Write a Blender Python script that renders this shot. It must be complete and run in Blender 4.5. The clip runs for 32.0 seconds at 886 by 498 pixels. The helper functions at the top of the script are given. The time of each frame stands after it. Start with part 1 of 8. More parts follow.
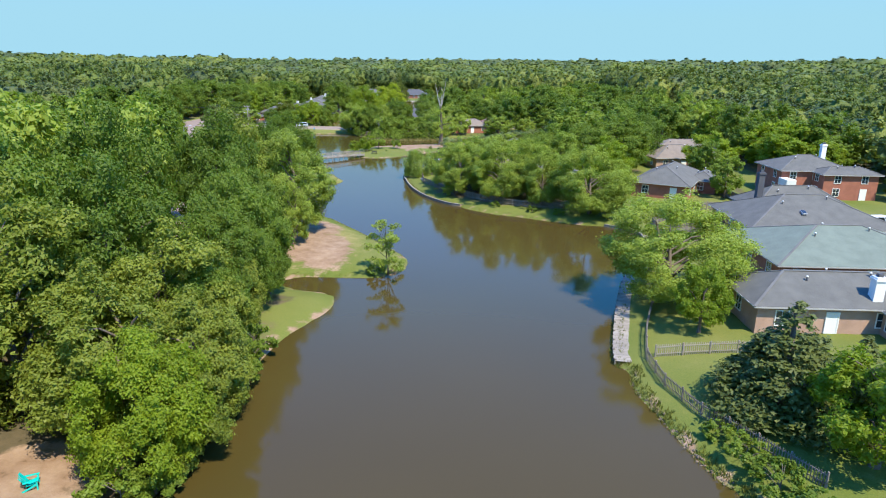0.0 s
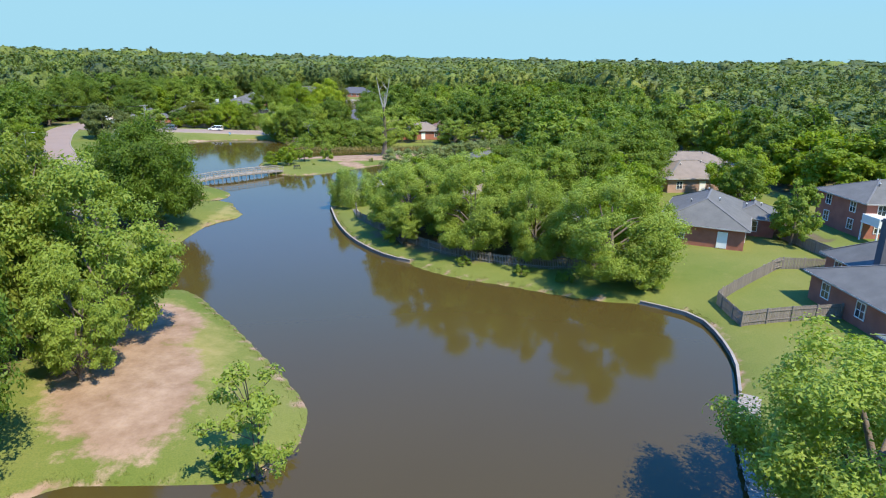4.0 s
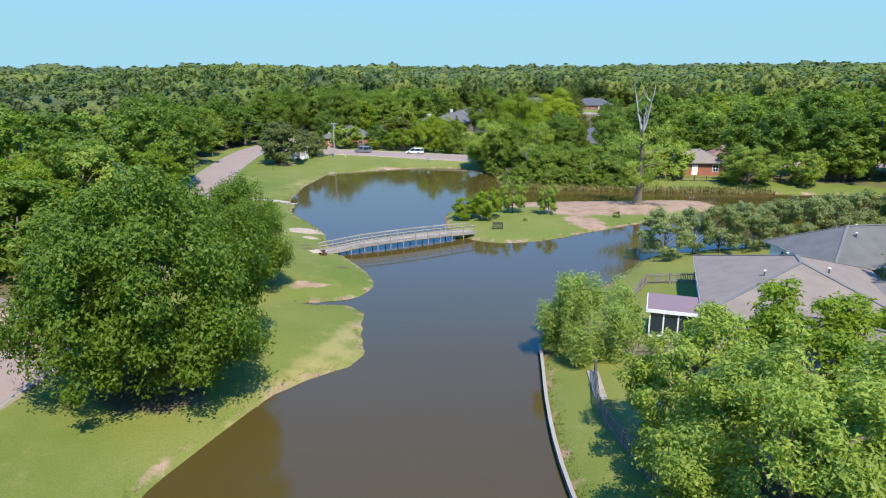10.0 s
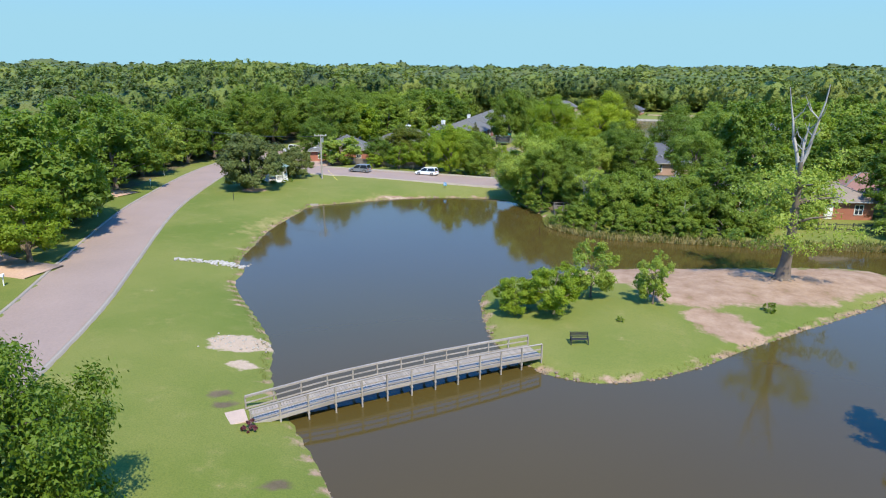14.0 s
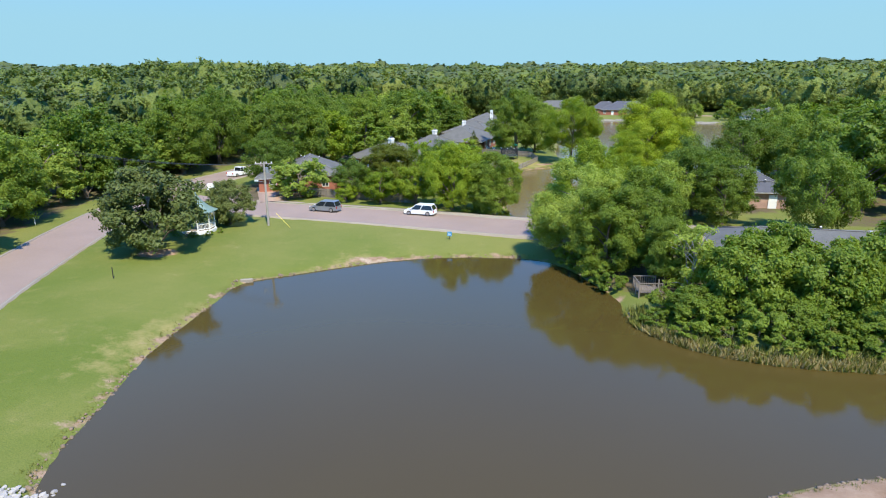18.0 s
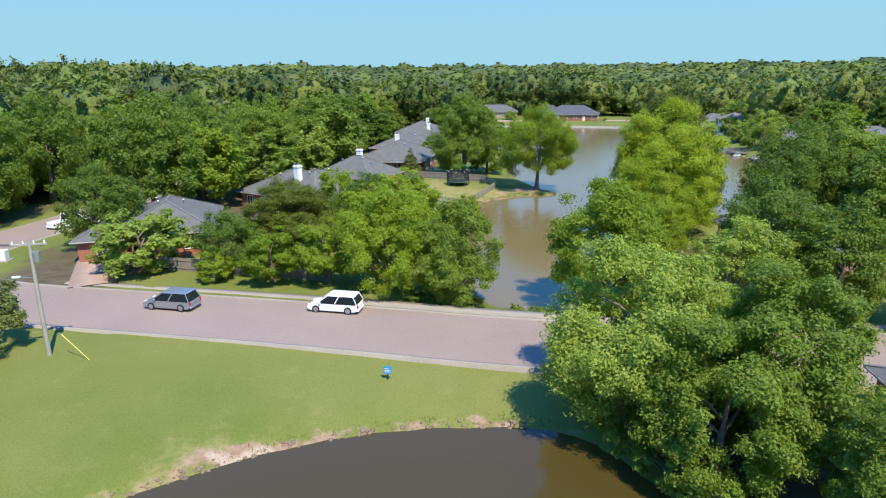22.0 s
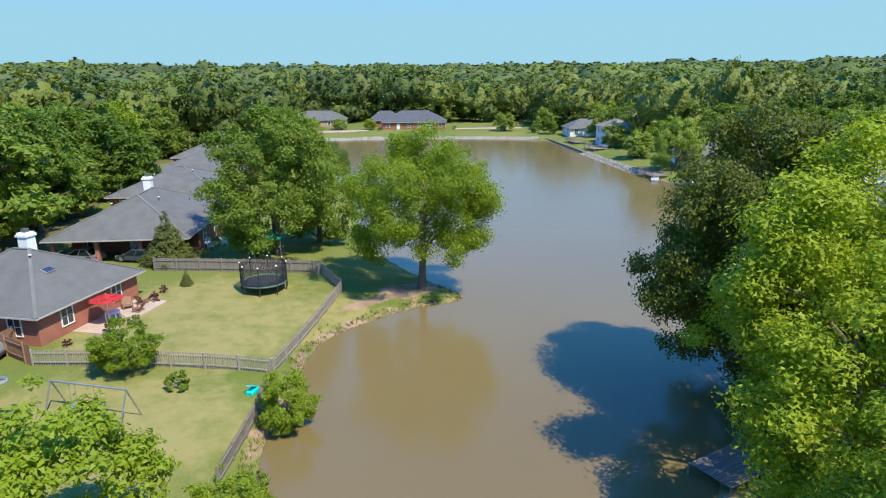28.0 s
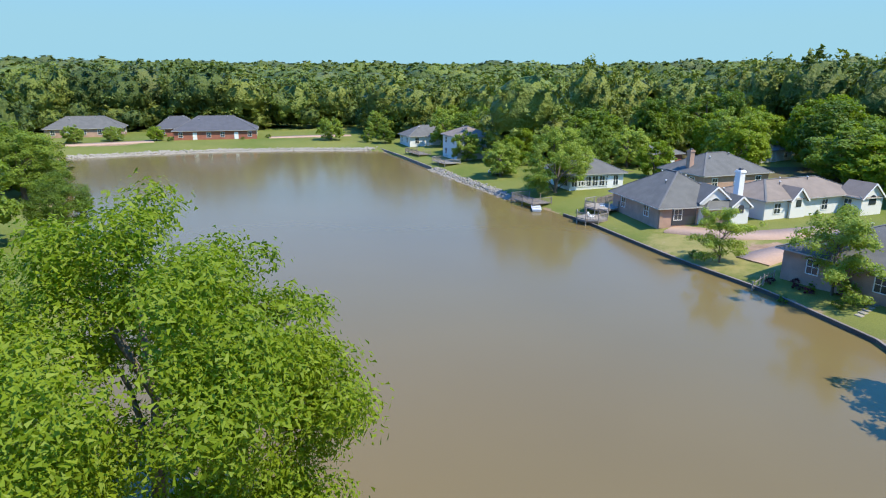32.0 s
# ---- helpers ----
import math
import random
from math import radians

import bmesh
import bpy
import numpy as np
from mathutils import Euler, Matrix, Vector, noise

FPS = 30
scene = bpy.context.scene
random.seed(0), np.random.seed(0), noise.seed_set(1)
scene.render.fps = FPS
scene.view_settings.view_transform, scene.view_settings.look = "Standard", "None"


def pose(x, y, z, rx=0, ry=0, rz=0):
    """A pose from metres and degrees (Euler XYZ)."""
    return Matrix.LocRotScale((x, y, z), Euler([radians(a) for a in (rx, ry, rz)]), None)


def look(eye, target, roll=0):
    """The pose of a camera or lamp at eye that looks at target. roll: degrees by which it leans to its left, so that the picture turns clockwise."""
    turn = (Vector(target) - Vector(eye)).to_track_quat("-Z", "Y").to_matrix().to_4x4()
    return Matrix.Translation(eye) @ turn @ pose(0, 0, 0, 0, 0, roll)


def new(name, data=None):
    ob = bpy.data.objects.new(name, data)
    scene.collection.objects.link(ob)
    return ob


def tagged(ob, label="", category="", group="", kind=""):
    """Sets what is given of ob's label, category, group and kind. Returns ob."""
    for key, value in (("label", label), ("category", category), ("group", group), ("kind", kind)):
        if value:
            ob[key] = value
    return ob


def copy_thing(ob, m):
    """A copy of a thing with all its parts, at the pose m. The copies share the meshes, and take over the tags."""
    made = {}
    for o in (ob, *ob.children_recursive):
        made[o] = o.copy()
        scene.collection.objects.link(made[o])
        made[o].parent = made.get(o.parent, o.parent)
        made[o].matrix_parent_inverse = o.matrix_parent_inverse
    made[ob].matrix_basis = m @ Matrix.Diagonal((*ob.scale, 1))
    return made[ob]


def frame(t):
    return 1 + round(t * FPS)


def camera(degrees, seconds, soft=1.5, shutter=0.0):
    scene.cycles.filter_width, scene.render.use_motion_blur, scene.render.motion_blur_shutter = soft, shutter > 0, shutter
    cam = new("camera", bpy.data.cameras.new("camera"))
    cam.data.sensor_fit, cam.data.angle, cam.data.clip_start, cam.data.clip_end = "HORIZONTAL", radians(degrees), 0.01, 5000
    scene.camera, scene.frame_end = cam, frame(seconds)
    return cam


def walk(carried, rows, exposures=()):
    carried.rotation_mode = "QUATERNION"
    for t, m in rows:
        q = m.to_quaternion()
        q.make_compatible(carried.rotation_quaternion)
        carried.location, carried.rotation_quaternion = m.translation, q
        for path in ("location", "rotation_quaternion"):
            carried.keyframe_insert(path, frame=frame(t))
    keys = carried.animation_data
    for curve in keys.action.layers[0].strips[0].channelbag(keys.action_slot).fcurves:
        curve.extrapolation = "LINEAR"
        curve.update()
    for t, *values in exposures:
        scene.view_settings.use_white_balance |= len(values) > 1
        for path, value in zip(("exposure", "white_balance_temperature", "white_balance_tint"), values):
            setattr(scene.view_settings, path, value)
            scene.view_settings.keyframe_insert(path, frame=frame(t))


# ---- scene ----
cam = camera(71.0, 32.0, 1.1)
PATH = [
    (0, (5.188, -1.159, 25.469), (5.088, 0.759, 24.91), 0.4),
    (0.5, (4.801, 3.3, 25.546), (4.738, 5.218, 24.984), 0.5),
    (1, (4.444, 7.909, 25.62), (4.412, 9.827, 25.054), 0.8),
    (1.5, (4.122, 13.033, 25.696), (4.128, 14.949, 25.125), 1.0),
    (2, (3.819, 18.432, 25.625), (3.866, 20.347, 25.051), 1.2),
    (2.5, (3.677, 23.64, 25.435), (3.748, 25.554, 24.862), 1.3),
    (4.5, (4.372, 46.647, 23.118), (4.424, 48.568, 22.562), 0.8),
    (5, (4.444, 51.793, 22.79), (4.476, 53.715, 22.237), 0.5),
    (5.5, (4.311, 56.597, 22.57), (4.269, 58.52, 22.022), 0.5),
    (6, (4.11, 61.505, 22.39), (3.983, 63.425, 21.845), 0.4),
    (6.5, (3.744, 66.263, 22.243), (3.552, 68.179, 21.701), 0.2),
    (7, (3.032, 71.266, 22.124), (2.767, 73.174, 21.584), 0.1),
    (7.5, (2.23, 76.395, 22.121), (1.883, 78.289, 21.581), -0.0),
    (8, (1.396, 80.963, 22.161), (0.977, 82.843, 21.621), -0.2),
    (8.5, (0.3, 85.413, 22.16), (-0.176, 87.28, 21.623), -0.2),
    (9, (-0.991, 90.024, 22.078), (-1.527, 91.875, 21.542), -0.3),
    (9.5, (-2.421, 94.405, 22.063), (-3.013, 96.239, 21.529), -0.3),
    (10, (-4.071, 98.843, 21.998), (-4.702, 100.665, 21.466), -0.3),
    (10.5, (-5.94, 103.404, 22.003), (-6.597, 105.217, 21.473), -0.3),
    (11, (-8.001, 107.901, 22.106), (-8.674, 109.707, 21.57), 0.2),
    (11.5, (-10.246, 113.042, 21.949), (-10.915, 114.849, 21.413), 0.3),
    (12, (-12.652, 117.925, 21.721), (-13.311, 119.736, 21.187), 0.4),
    (12.5, (-14.455, 122.671, 21.603), (-15.113, 124.483, 21.07), 0.4),
    (13, (-16.437, 127.35, 21.626), (-17.09, 129.165, 21.094), 0.4),
    (13.5, (-18.412, 131.846, 21.651), (-19.06, 133.663, 21.12), 0.5),
    (14, (-20.049, 136.595, 21.696), (-20.699, 138.41, 21.165), 0.3),
    (14.5, (-21.834, 141.505, 21.702), (-22.486, 143.32, 21.171), 0.2),
    (16.5, (-31.524, 160.382, 21.559), (-32.139, 162.209, 21.027), -0.3),
    (17, (-33.366, 165.217, 21.575), (-33.98, 167.045, 21.043), -0.3),
    (17.5, (-34.967, 169.756, 21.56), (-35.575, 171.585, 21.028), -0.4),
    (18, (-36.558, 174.353, 21.606), (-37.156, 176.186, 21.072), -0.4),
    (18.5, (-38.277, 178.893, 21.549), (-38.859, 180.732, 21.017), -0.2),
    (19, (-39.924, 183.392, 21.498), (-40.488, 185.236, 20.968), -0.3),
    (19.5, (-41.453, 187.856, 21.492), (-42.0, 189.706, 20.963), -0.3),
    (20, (-42.999, 192.471, 21.344), (-43.517, 194.33, 20.819), -0.3),
    (20.5, (-44.381, 196.907, 21.38), (-44.868, 198.774, 20.854), -0.4),
    (21, (-45.7, 201.351, 21.452), (-46.154, 203.227, 20.925), -0.5),
    (21.5, (-46.906, 206.39, 21.603), (-47.33, 208.272, 21.075), -0.6),
    (22, (-48.265, 211.33, 21.652), (-48.653, 213.219, 21.122), -0.5),
    (22.5, (-49.425, 216.332, 21.705), (-49.772, 218.229, 21.175), -0.6),
    (23, (-50.546, 221.165, 21.781), (-50.855, 223.068, 21.248), -0.6),
    (23.5, (-51.471, 225.913, 21.727), (-51.744, 227.821, 21.194), -0.7),
    (24, (-52.322, 230.915, 21.643), (-52.561, 232.828, 21.111), -0.9),
    (24.5, (-53.313, 235.864, 21.51), (-53.518, 237.782, 20.98), -0.8),
    (25, (-54.136, 241.055, 21.341), (-54.311, 242.975, 20.812), -0.6),
    (25.5, (-54.871, 246.275, 21.264), (-55.015, 248.199, 20.736), -0.5),
    (27.5, (-56.715, 267.34, 20.872), (-56.631, 269.267, 20.344), -0.6),
    (28, (-56.783, 272.747, 20.976), (-56.636, 274.67, 20.445), -0.5),
    (28.5, (-56.728, 277.822, 21.027), (-56.513, 279.737, 20.494), -0.4),
    (29, (-56.51, 282.763, 20.894), (-56.23, 284.67, 20.36), -0.2),
    (29.5, (-56.067, 287.895, 20.715), (-55.713, 289.789, 20.179), -0.3),
    (30, (-55.559, 292.529, 20.657), (-55.13, 294.408, 20.123), -0.1),
    (30.5, (-54.898, 297.175, 20.551), (-54.404, 299.038, 20.018), 0.1),
    (31, (-53.896, 301.947, 20.339), (-53.334, 303.792, 19.808), 0.3),
    (31.5, (-52.762, 306.346, 20.388), (-52.137, 308.171, 19.858), 0.2),
    (32, (-51.383, 310.866, 20.443), (-50.705, 312.671, 19.912), 0.2),
]
walk(cam, [(t, look(eye, target, roll)) for t, eye, target, roll in PATH], [(0, 1.40, 6150, 6.0), (11, 1.36, 6150, 6.0), (20, 1.31, 6150, 6.0), (32, 1.27, 6150, 6.0)])

# ---- light ----
SUN_EL, SUN_AZ = radians(56), radians(142)
world = bpy.data.worlds.new("sky")
scene.world = world
world.use_nodes = True
wn = world.node_tree
sky = wn.nodes.new("ShaderNodeTexSky")
sky.sky_type, sky.sun_disc = "NISHITA", False
sky.sun_elevation, sky.sun_rotation = SUN_EL, SUN_AZ
sky.air_density, sky.dust_density, sky.ozone_density = 0.82, 0.05, 5.0
blue = wn.nodes.new("ShaderNodeVectorMath")
blue.operation = "MULTIPLY"
blue.inputs[1].default_value = (0.80, 1.0, 1.30)
even = wn.nodes.new("ShaderNodeVectorMath")
even.operation = "MINIMUM"
even.inputs[1].default_value = (1.05, 1.80, 2.17)
wn.links.new(sky.outputs[0], blue.inputs[0])
wn.links.new(blue.outputs[0], even.inputs[0])
where, up = wn.nodes.new("ShaderNodeTexCoord"), wn.nodes.new("ShaderNodeSeparateXYZ")
wn.links.new(where.outputs["Generated"], up.inputs[0])
high = wn.nodes.new("ShaderNodeMapRange")
high.interpolation_type = "SMOOTHSTEP"
high.inputs[1].default_value, high.inputs[2].default_value = 0.06, 0.30
wn.links.new(up.outputs["Z"], high.inputs[0])
deep = wn.nodes.new("ShaderNodeMix")
deep.data_type = "RGBA"
deep.inputs[6].default_value, deep.inputs[7].default_value = (1.0, 1.0, 1.0, 1), (0.46, 0.91, 1.80, 1)
wn.links.new(high.outputs[0], deep.inputs[0])
deepen = wn.nodes.new("ShaderNodeVectorMath")
deepen.operation = "MULTIPLY"
wn.links.new(even.outputs[0], deepen.inputs[0])
wn.links.new(deep.outputs[2], deepen.inputs[1])
wn.links.new(deepen.outputs[0], wn.nodes["Background"].inputs[0])
wn.nodes["Background"].inputs[1].default_value = 0.15
sun_data = bpy.data.lights.new("sun", "SUN")
sun_data.energy, sun_data.angle, sun_data.color = 2.85, radians(0.55), (1.0, 0.88, 0.70)
sun = new("sun", sun_data)
sun.matrix_world = look((300 * math.sin(SUN_AZ) * math.cos(SUN_EL), 300 * math.cos(SUN_AZ) * math.cos(SUN_EL), 300 * math.sin(SUN_EL)), (0, 0, 0))

# ---- materials ----
def mat(name, color, rough=0.7, metal=0.0, vary=0.25, scale=3.0, bump=0.0, bump_scale=30.0, spec=0.5, island=0.0, obj=0.0):
    """Principled surface with broad and fine variation of its base colour, and fine relief."""
    m = bpy.data.materials.new(name)
    m.use_nodes = True
    n, l = m.node_tree.nodes, m.node_tree.links
    b = n["Principled BSDF"]
    b.inputs["Roughness"].default_value, b.inputs["Metallic"].default_value = rough, metal
    b.inputs["Specular IOR Level"].default_value = spec
    co = n.new("ShaderNodeTexCoord")
    big, fine = n.new("ShaderNodeTexNoise"), n.new("ShaderNodeTexNoise")
    big.inputs["Scale"].default_value, fine.inputs["Scale"].default_value = scale * 0.15, scale * 4
    big.inputs["Detail"].default_value, fine.inputs["Detail"].default_value = 4, 3
    for t in (big, fine):
        l.new(co.outputs["Object"], t.inputs["Vector"])
    add = n.new("ShaderNodeMath"); add.operation = "ADD"
    l.new(big.outputs["Fac"], add.inputs[0]); l.new(fine.outputs["Fac"], add.inputs[1])
    last = add.outputs[0]
    if island:
        geo = n.new("ShaderNodeNewGeometry")
        k = n.new("ShaderNodeMath"); k.operation = "MULTIPLY_ADD"; k.inputs[1].default_value = island
        l.new(geo.outputs["Random Per Island"], k.inputs[0]); l.new(last, k.inputs[2]); last = k.outputs[0]
    if obj:
        info = n.new("ShaderNodeObjectInfo")
        k = n.new("ShaderNodeMath"); k.operation = "MULTIPLY_ADD"; k.inputs[1].default_value = obj
        l.new(info.outputs["Random"], k.inputs[0]); l.new(last, k.inputs[2]); last = k.outputs[0]
    mr = n.new("ShaderNodeMapRange")
    mr.inputs[1].default_value, mr.inputs[2].default_value = 0.55, 1.45 + island + obj
    mr.inputs[3].default_value, mr.inputs[4].default_value = 1 - vary, 1 + vary
    l.new(last, mr.inputs[0])
    mul = n.new("ShaderNodeVectorMath"); mul.operation = "SCALE"
    mul.inputs[0].default_value = color
    l.new(mr.outputs[0], mul.inputs["Scale"])
    l.new(mul.outputs[0], b.inputs["Base Color"])
    if bump:
        bt = n.new("ShaderNodeTexNoise"); bt.inputs["Scale"].default_value = bump_scale
        l.new(co.outputs["Object"], bt.inputs["Vector"])
        bn = n.new("ShaderNodeBump"); bn.inputs["Strength"].default_value = bump; bn.inputs["Distance"].default_value = 0.05
        l.new(bt.outputs["Fac"], bn.inputs["Height"]); l.new(bn.outputs[0], b.inputs["Normal"])
    return m


def leaf_mat(name, dark, light, translucent=0.35, island=0.35, relief=0.0):
    """Foliage: each leaf differs, each tree differs, and light comes through."""
    m = bpy.data.materials.new(name)
    m.use_nodes = True
    n, l = m.node_tree.nodes, m.node_tree.links
    b = n["Principled BSDF"]
    b.inputs["Roughness"].default_value = 0.55
    b.inputs["Specular IOR Level"].default_value = 0.3
    geo, info = n.new("ShaderNodeNewGeometry"), n.new("ShaderNodeObjectInfo")
    tone = n.new("ShaderNodeAttribute"); tone.attribute_name = "tone"
    add = n.new("ShaderNodeMath"); add.operation = "MULTIPLY_ADD"; add.inputs[1].default_value = island
    l.new(geo.outputs["Random Per Island"], add.inputs[0])
    k2 = n.new("ShaderNodeMath"); k2.operation = "MULTIPLY_ADD"; k2.inputs[1].default_value = 0.5; 
    l.new(info.outputs["Random"], k2.inputs[0]); l.new(tone.outputs["Fac"], k2.inputs[2])
    l.new(k2.outputs[0], add.inputs[2])
    mix = n.new("ShaderNodeMix"); mix.data_type = "RGBA"
    mix.inputs[6].default_value, mix.inputs[7].default_value = (*dark, 1), (*light, 1)
    l.new(add.outputs[0], mix.inputs[0])
    l.new(mix.outputs[2], b.inputs["Base Color"])
    tr = n.new("ShaderNodeBsdfTranslucent")
    sc = n.new("ShaderNodeVectorMath"); sc.operation = "MULTIPLY"; sc.inputs[1].default_value = (1.3, 1.35, 0.5)
    l.new(mix.outputs[2], sc.inputs[0]); l.new(sc.outputs[0], tr.inputs["Color"])
    if relief:
        co, tx, bn = n.new("ShaderNodeTexCoord"), n.new("ShaderNodeTexNoise"), n.new("ShaderNodeBump")
        tx.inputs["Scale"].default_value, tx.inputs["Detail"].default_value = 0.9, 5
        bn.inputs["Strength"].default_value, bn.inputs["Distance"].default_value = relief, 1.0
        l.new(co.outputs["Object"], tx.inputs["Vector"]); l.new(tx.outputs["Fac"], bn.inputs["Height"])
        l.new(bn.outputs[0], b.inputs["Normal"]); l.new(bn.outputs[0], tr.inputs["Normal"])
        # the bump's noise also drives the colour: gap shade put into its hollows
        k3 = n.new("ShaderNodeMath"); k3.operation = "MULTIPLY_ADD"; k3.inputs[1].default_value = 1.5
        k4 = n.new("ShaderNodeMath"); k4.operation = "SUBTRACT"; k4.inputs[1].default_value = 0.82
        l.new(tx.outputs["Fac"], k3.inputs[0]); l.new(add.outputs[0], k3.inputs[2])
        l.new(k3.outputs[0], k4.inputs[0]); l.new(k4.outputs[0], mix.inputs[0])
    ms = n.new("ShaderNodeMixShader"); ms.inputs[0].default_value = translucent
    l.new(b.outputs[0], ms.inputs[1]); l.new(tr.outputs[0], ms.inputs[2])
    l.new(ms.outputs[0], n["Material Output"].inputs[0])
    return m


M = {}
M["bark"] = mat("bark", (0.16, 0.125, 0.095), 0.9, vary=0.4, scale=4, bump=0.6, bump_scale=14)
M["bark_pale"] = mat("bark_pale", (0.40, 0.37, 0.33), 0.85, vary=0.3, scale=3, bump=0.4)
M["oak"] = leaf_mat("oak_leaves", (0.075, 0.129, 0.013), (0.172, 0.244, 0.027), 0.4)
M["sweetgum"] = leaf_mat("sweetgum_leaves", (0.098, 0.156, 0.016), (0.211, 0.281, 0.031), 0.4)
M["willow_oak"] = leaf_mat("willow_oak_leaves", (0.172, 0.240, 0.032), (0.338, 0.405, 0.066), 0.42)
M["willow"] = leaf_mat("willow_leaves", (0.180, 0.255, 0.050), (0.345, 0.420, 0.100), 0.42)
M["olive"] = leaf_mat("olive_oak_leaves", (0.141, 0.184, 0.021), (0.268, 0.305, 0.043), 0.4)
M["maple"] = leaf_mat("maple_leaves", (0.132, 0.201, 0.010), (0.276, 0.349, 0.022), 0.45)
M["cypress"] = leaf_mat("cypress_leaves", (0.109, 0.178, 0.007), (0.255, 0.325, 0.016), 0.45)
M["fresh_oak"] = leaf_mat("fresh_oak_leaves", (0.050, 0.098, 0.007), (0.138, 0.206, 0.015), 0.35)
# leaf colour lowered to carry the shaded side of the lakeside oak
M["dark_oak"] = leaf_mat("dark_oak_leaves", (0.062, 0.088, 0.008), (0.150, 0.172, 0.015), 0.35)
M["sycamore"] = leaf_mat("sycamore_leaves", (0.140, 0.185, 0.058), (0.276, 0.315, 0.117), 0.35)
M["sweetgum_bright"] = leaf_mat("bright_sweetgum_leaves", (0.192, 0.262, 0.010), (0.374, 0.430, 0.025), 0.45)
M["magnolia"] = leaf_mat("magnolia_leaves", (0.075, 0.104, 0.025), (0.172, 0.197, 0.048), 0.2)
M["cedar"] = leaf_mat("cedar_needles", (0.063, 0.088, 0.018), (0.137, 0.156, 0.033), 0.15)
# far foliage carries light and dark of its relief in the colour
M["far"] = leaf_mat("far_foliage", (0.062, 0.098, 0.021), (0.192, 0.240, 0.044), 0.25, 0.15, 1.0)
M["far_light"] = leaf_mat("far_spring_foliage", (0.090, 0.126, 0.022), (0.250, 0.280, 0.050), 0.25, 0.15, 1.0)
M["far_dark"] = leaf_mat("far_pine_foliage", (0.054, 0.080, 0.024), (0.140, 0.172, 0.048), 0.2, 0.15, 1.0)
M["road"] = mat("road_surface", (0.275, 0.203, 0.160), 0.85, vary=0.14, scale=1.2, bump=0.2, bump_scale=60)
M["kerb"] = mat("kerb_concrete", (0.29, 0.25, 0.20), 0.85, vary=0.2, scale=2)
M["drive"] = mat("driveway_concrete", (0.39, 0.265, 0.19), 0.85, vary=0.2, scale=1.0)
M["wood"] = mat("weathered_wood", (0.30, 0.26, 0.215), 0.85, vary=0.35, scale=5, bump=0.3, obj=0.6)
M["wood_dark"] = mat("grey_fence_wood", (0.22, 0.185, 0.155), 0.9, vary=0.35, scale=5, obj=0.6)
M["roof"] = mat("grey_shingles", (0.120, 0.117, 0.106), 0.9, vary=0.3, scale=5, bump=0.3, bump_scale=12)
M["roof_green"] = mat("green_grey_shingles", (0.155, 0.184, 0.148), 0.9, vary=0.25, scale=5, bump=0.3, bump_scale=12)
M["roof_brown"] = mat("brown_shingles", (0.215, 0.172, 0.135), 0.9, vary=0.25, scale=5, bump=0.3, bump_scale=12)
M["roof_red"] = mat("red_brown_shingles", (0.235, 0.125, 0.10), 0.9, vary=0.25, scale=5, bump=0.3, bump_scale=12)
M["timber_dark"] = mat("dark_wall_timber", (0.10, 0.082, 0.062), 0.9, vary=0.35, scale=4, obj=0.5)
M["roof_dark"] = mat("slate_shingles", (0.085, 0.086, 0.096), 0.9, vary=0.25, scale=5, bump=0.3, bump_scale=12)
M["ridge"] = mat("ridge_shingles", (0.15, 0.145, 0.135), 0.9, vary=0.25, scale=4)
M["brick"] = mat("red_brick", (0.33, 0.125, 0.08), 0.85, vary=0.35, scale=6, bump=0.3)
M["brick_pale"] = mat("buff_brick", (0.42, 0.27, 0.20), 0.85, vary=0.3, scale=6, bump=0.3)
M["siding"] = mat("white_siding", (0.72, 0.71, 0.67), 0.6, vary=0.08, scale=2)
M["fascia"] = mat("eaves_board", (0.40, 0.385, 0.36), 0.6, vary=0.1, scale=2)
M["white"] = mat("white_paint", (0.80, 0.79, 0.76), 0.5, vary=0.06, scale=2)
M["pane"] = mat("dark_window_glass", (0.03, 0.04, 0.05), 0.05, vary=0.1, spec=0.8)
M["stone"] = mat("pale_stone", (0.29, 0.262, 0.215), 0.9, vary=0.35, scale=3, obj=0.8, island=0.6)
M["white_stone"] = mat("white_limestone", (0.37, 0.34, 0.30), 0.9, vary=0.35, scale=3, obj=0.8)
M["rock"] = mat("bank_rock", (0.20, 0.145, 0.095), 0.9, vary=0.4, scale=3, island=0.6)

# ---- making meshes ----
def mesh_np(name, verts, faces, material, tone=None, smooth=False):
    """A mesh from arrays; faces all have the same number of corners."""
    verts, faces = np.asarray(verts, np.float32), np.asarray(faces, np.int32)
    me = bpy.data.meshes.new(name)
    k = faces.shape[1]
    me.vertices.add(len(verts)); me.vertices.foreach_set("co", verts.ravel())
    me.loops.add(faces.size); me.loops.foreach_set("vertex_index", faces.ravel())
    me.polygons.add(len(faces)); me.polygons.foreach_set("loop_start", np.arange(0, faces.size, k, dtype=np.int32))
    if smooth:
        me.polygons.foreach_set("use_smooth", np.ones(len(faces), bool))
    if tone is not None:
        me.attributes.new("tone", "FLOAT", "POINT").data.foreach_set("value", np.asarray(tone, np.float32))
    me.update(calc_edges=True)
    me.materials.append(material)
    return me


def part(name, data, material, parent, label=""):
    """Links a bmesh or a mesh as one object under a thing or a part."""
    if isinstance(data, bmesh.types.BMesh):
        me = bpy.data.meshes.new(name); data.to_mesh(me); data.free()
        me.materials.append(material)
        data = me
    ob = new(name, data)
    ob.parent = parent
    return tagged(ob, label)


def thing(name, m, label, category, group="", kind=""):
    ob = new(name)
    ob.empty_display_size = 0.3
    ob.matrix_basis = m
    return tagged(ob, label, category, group, kind)


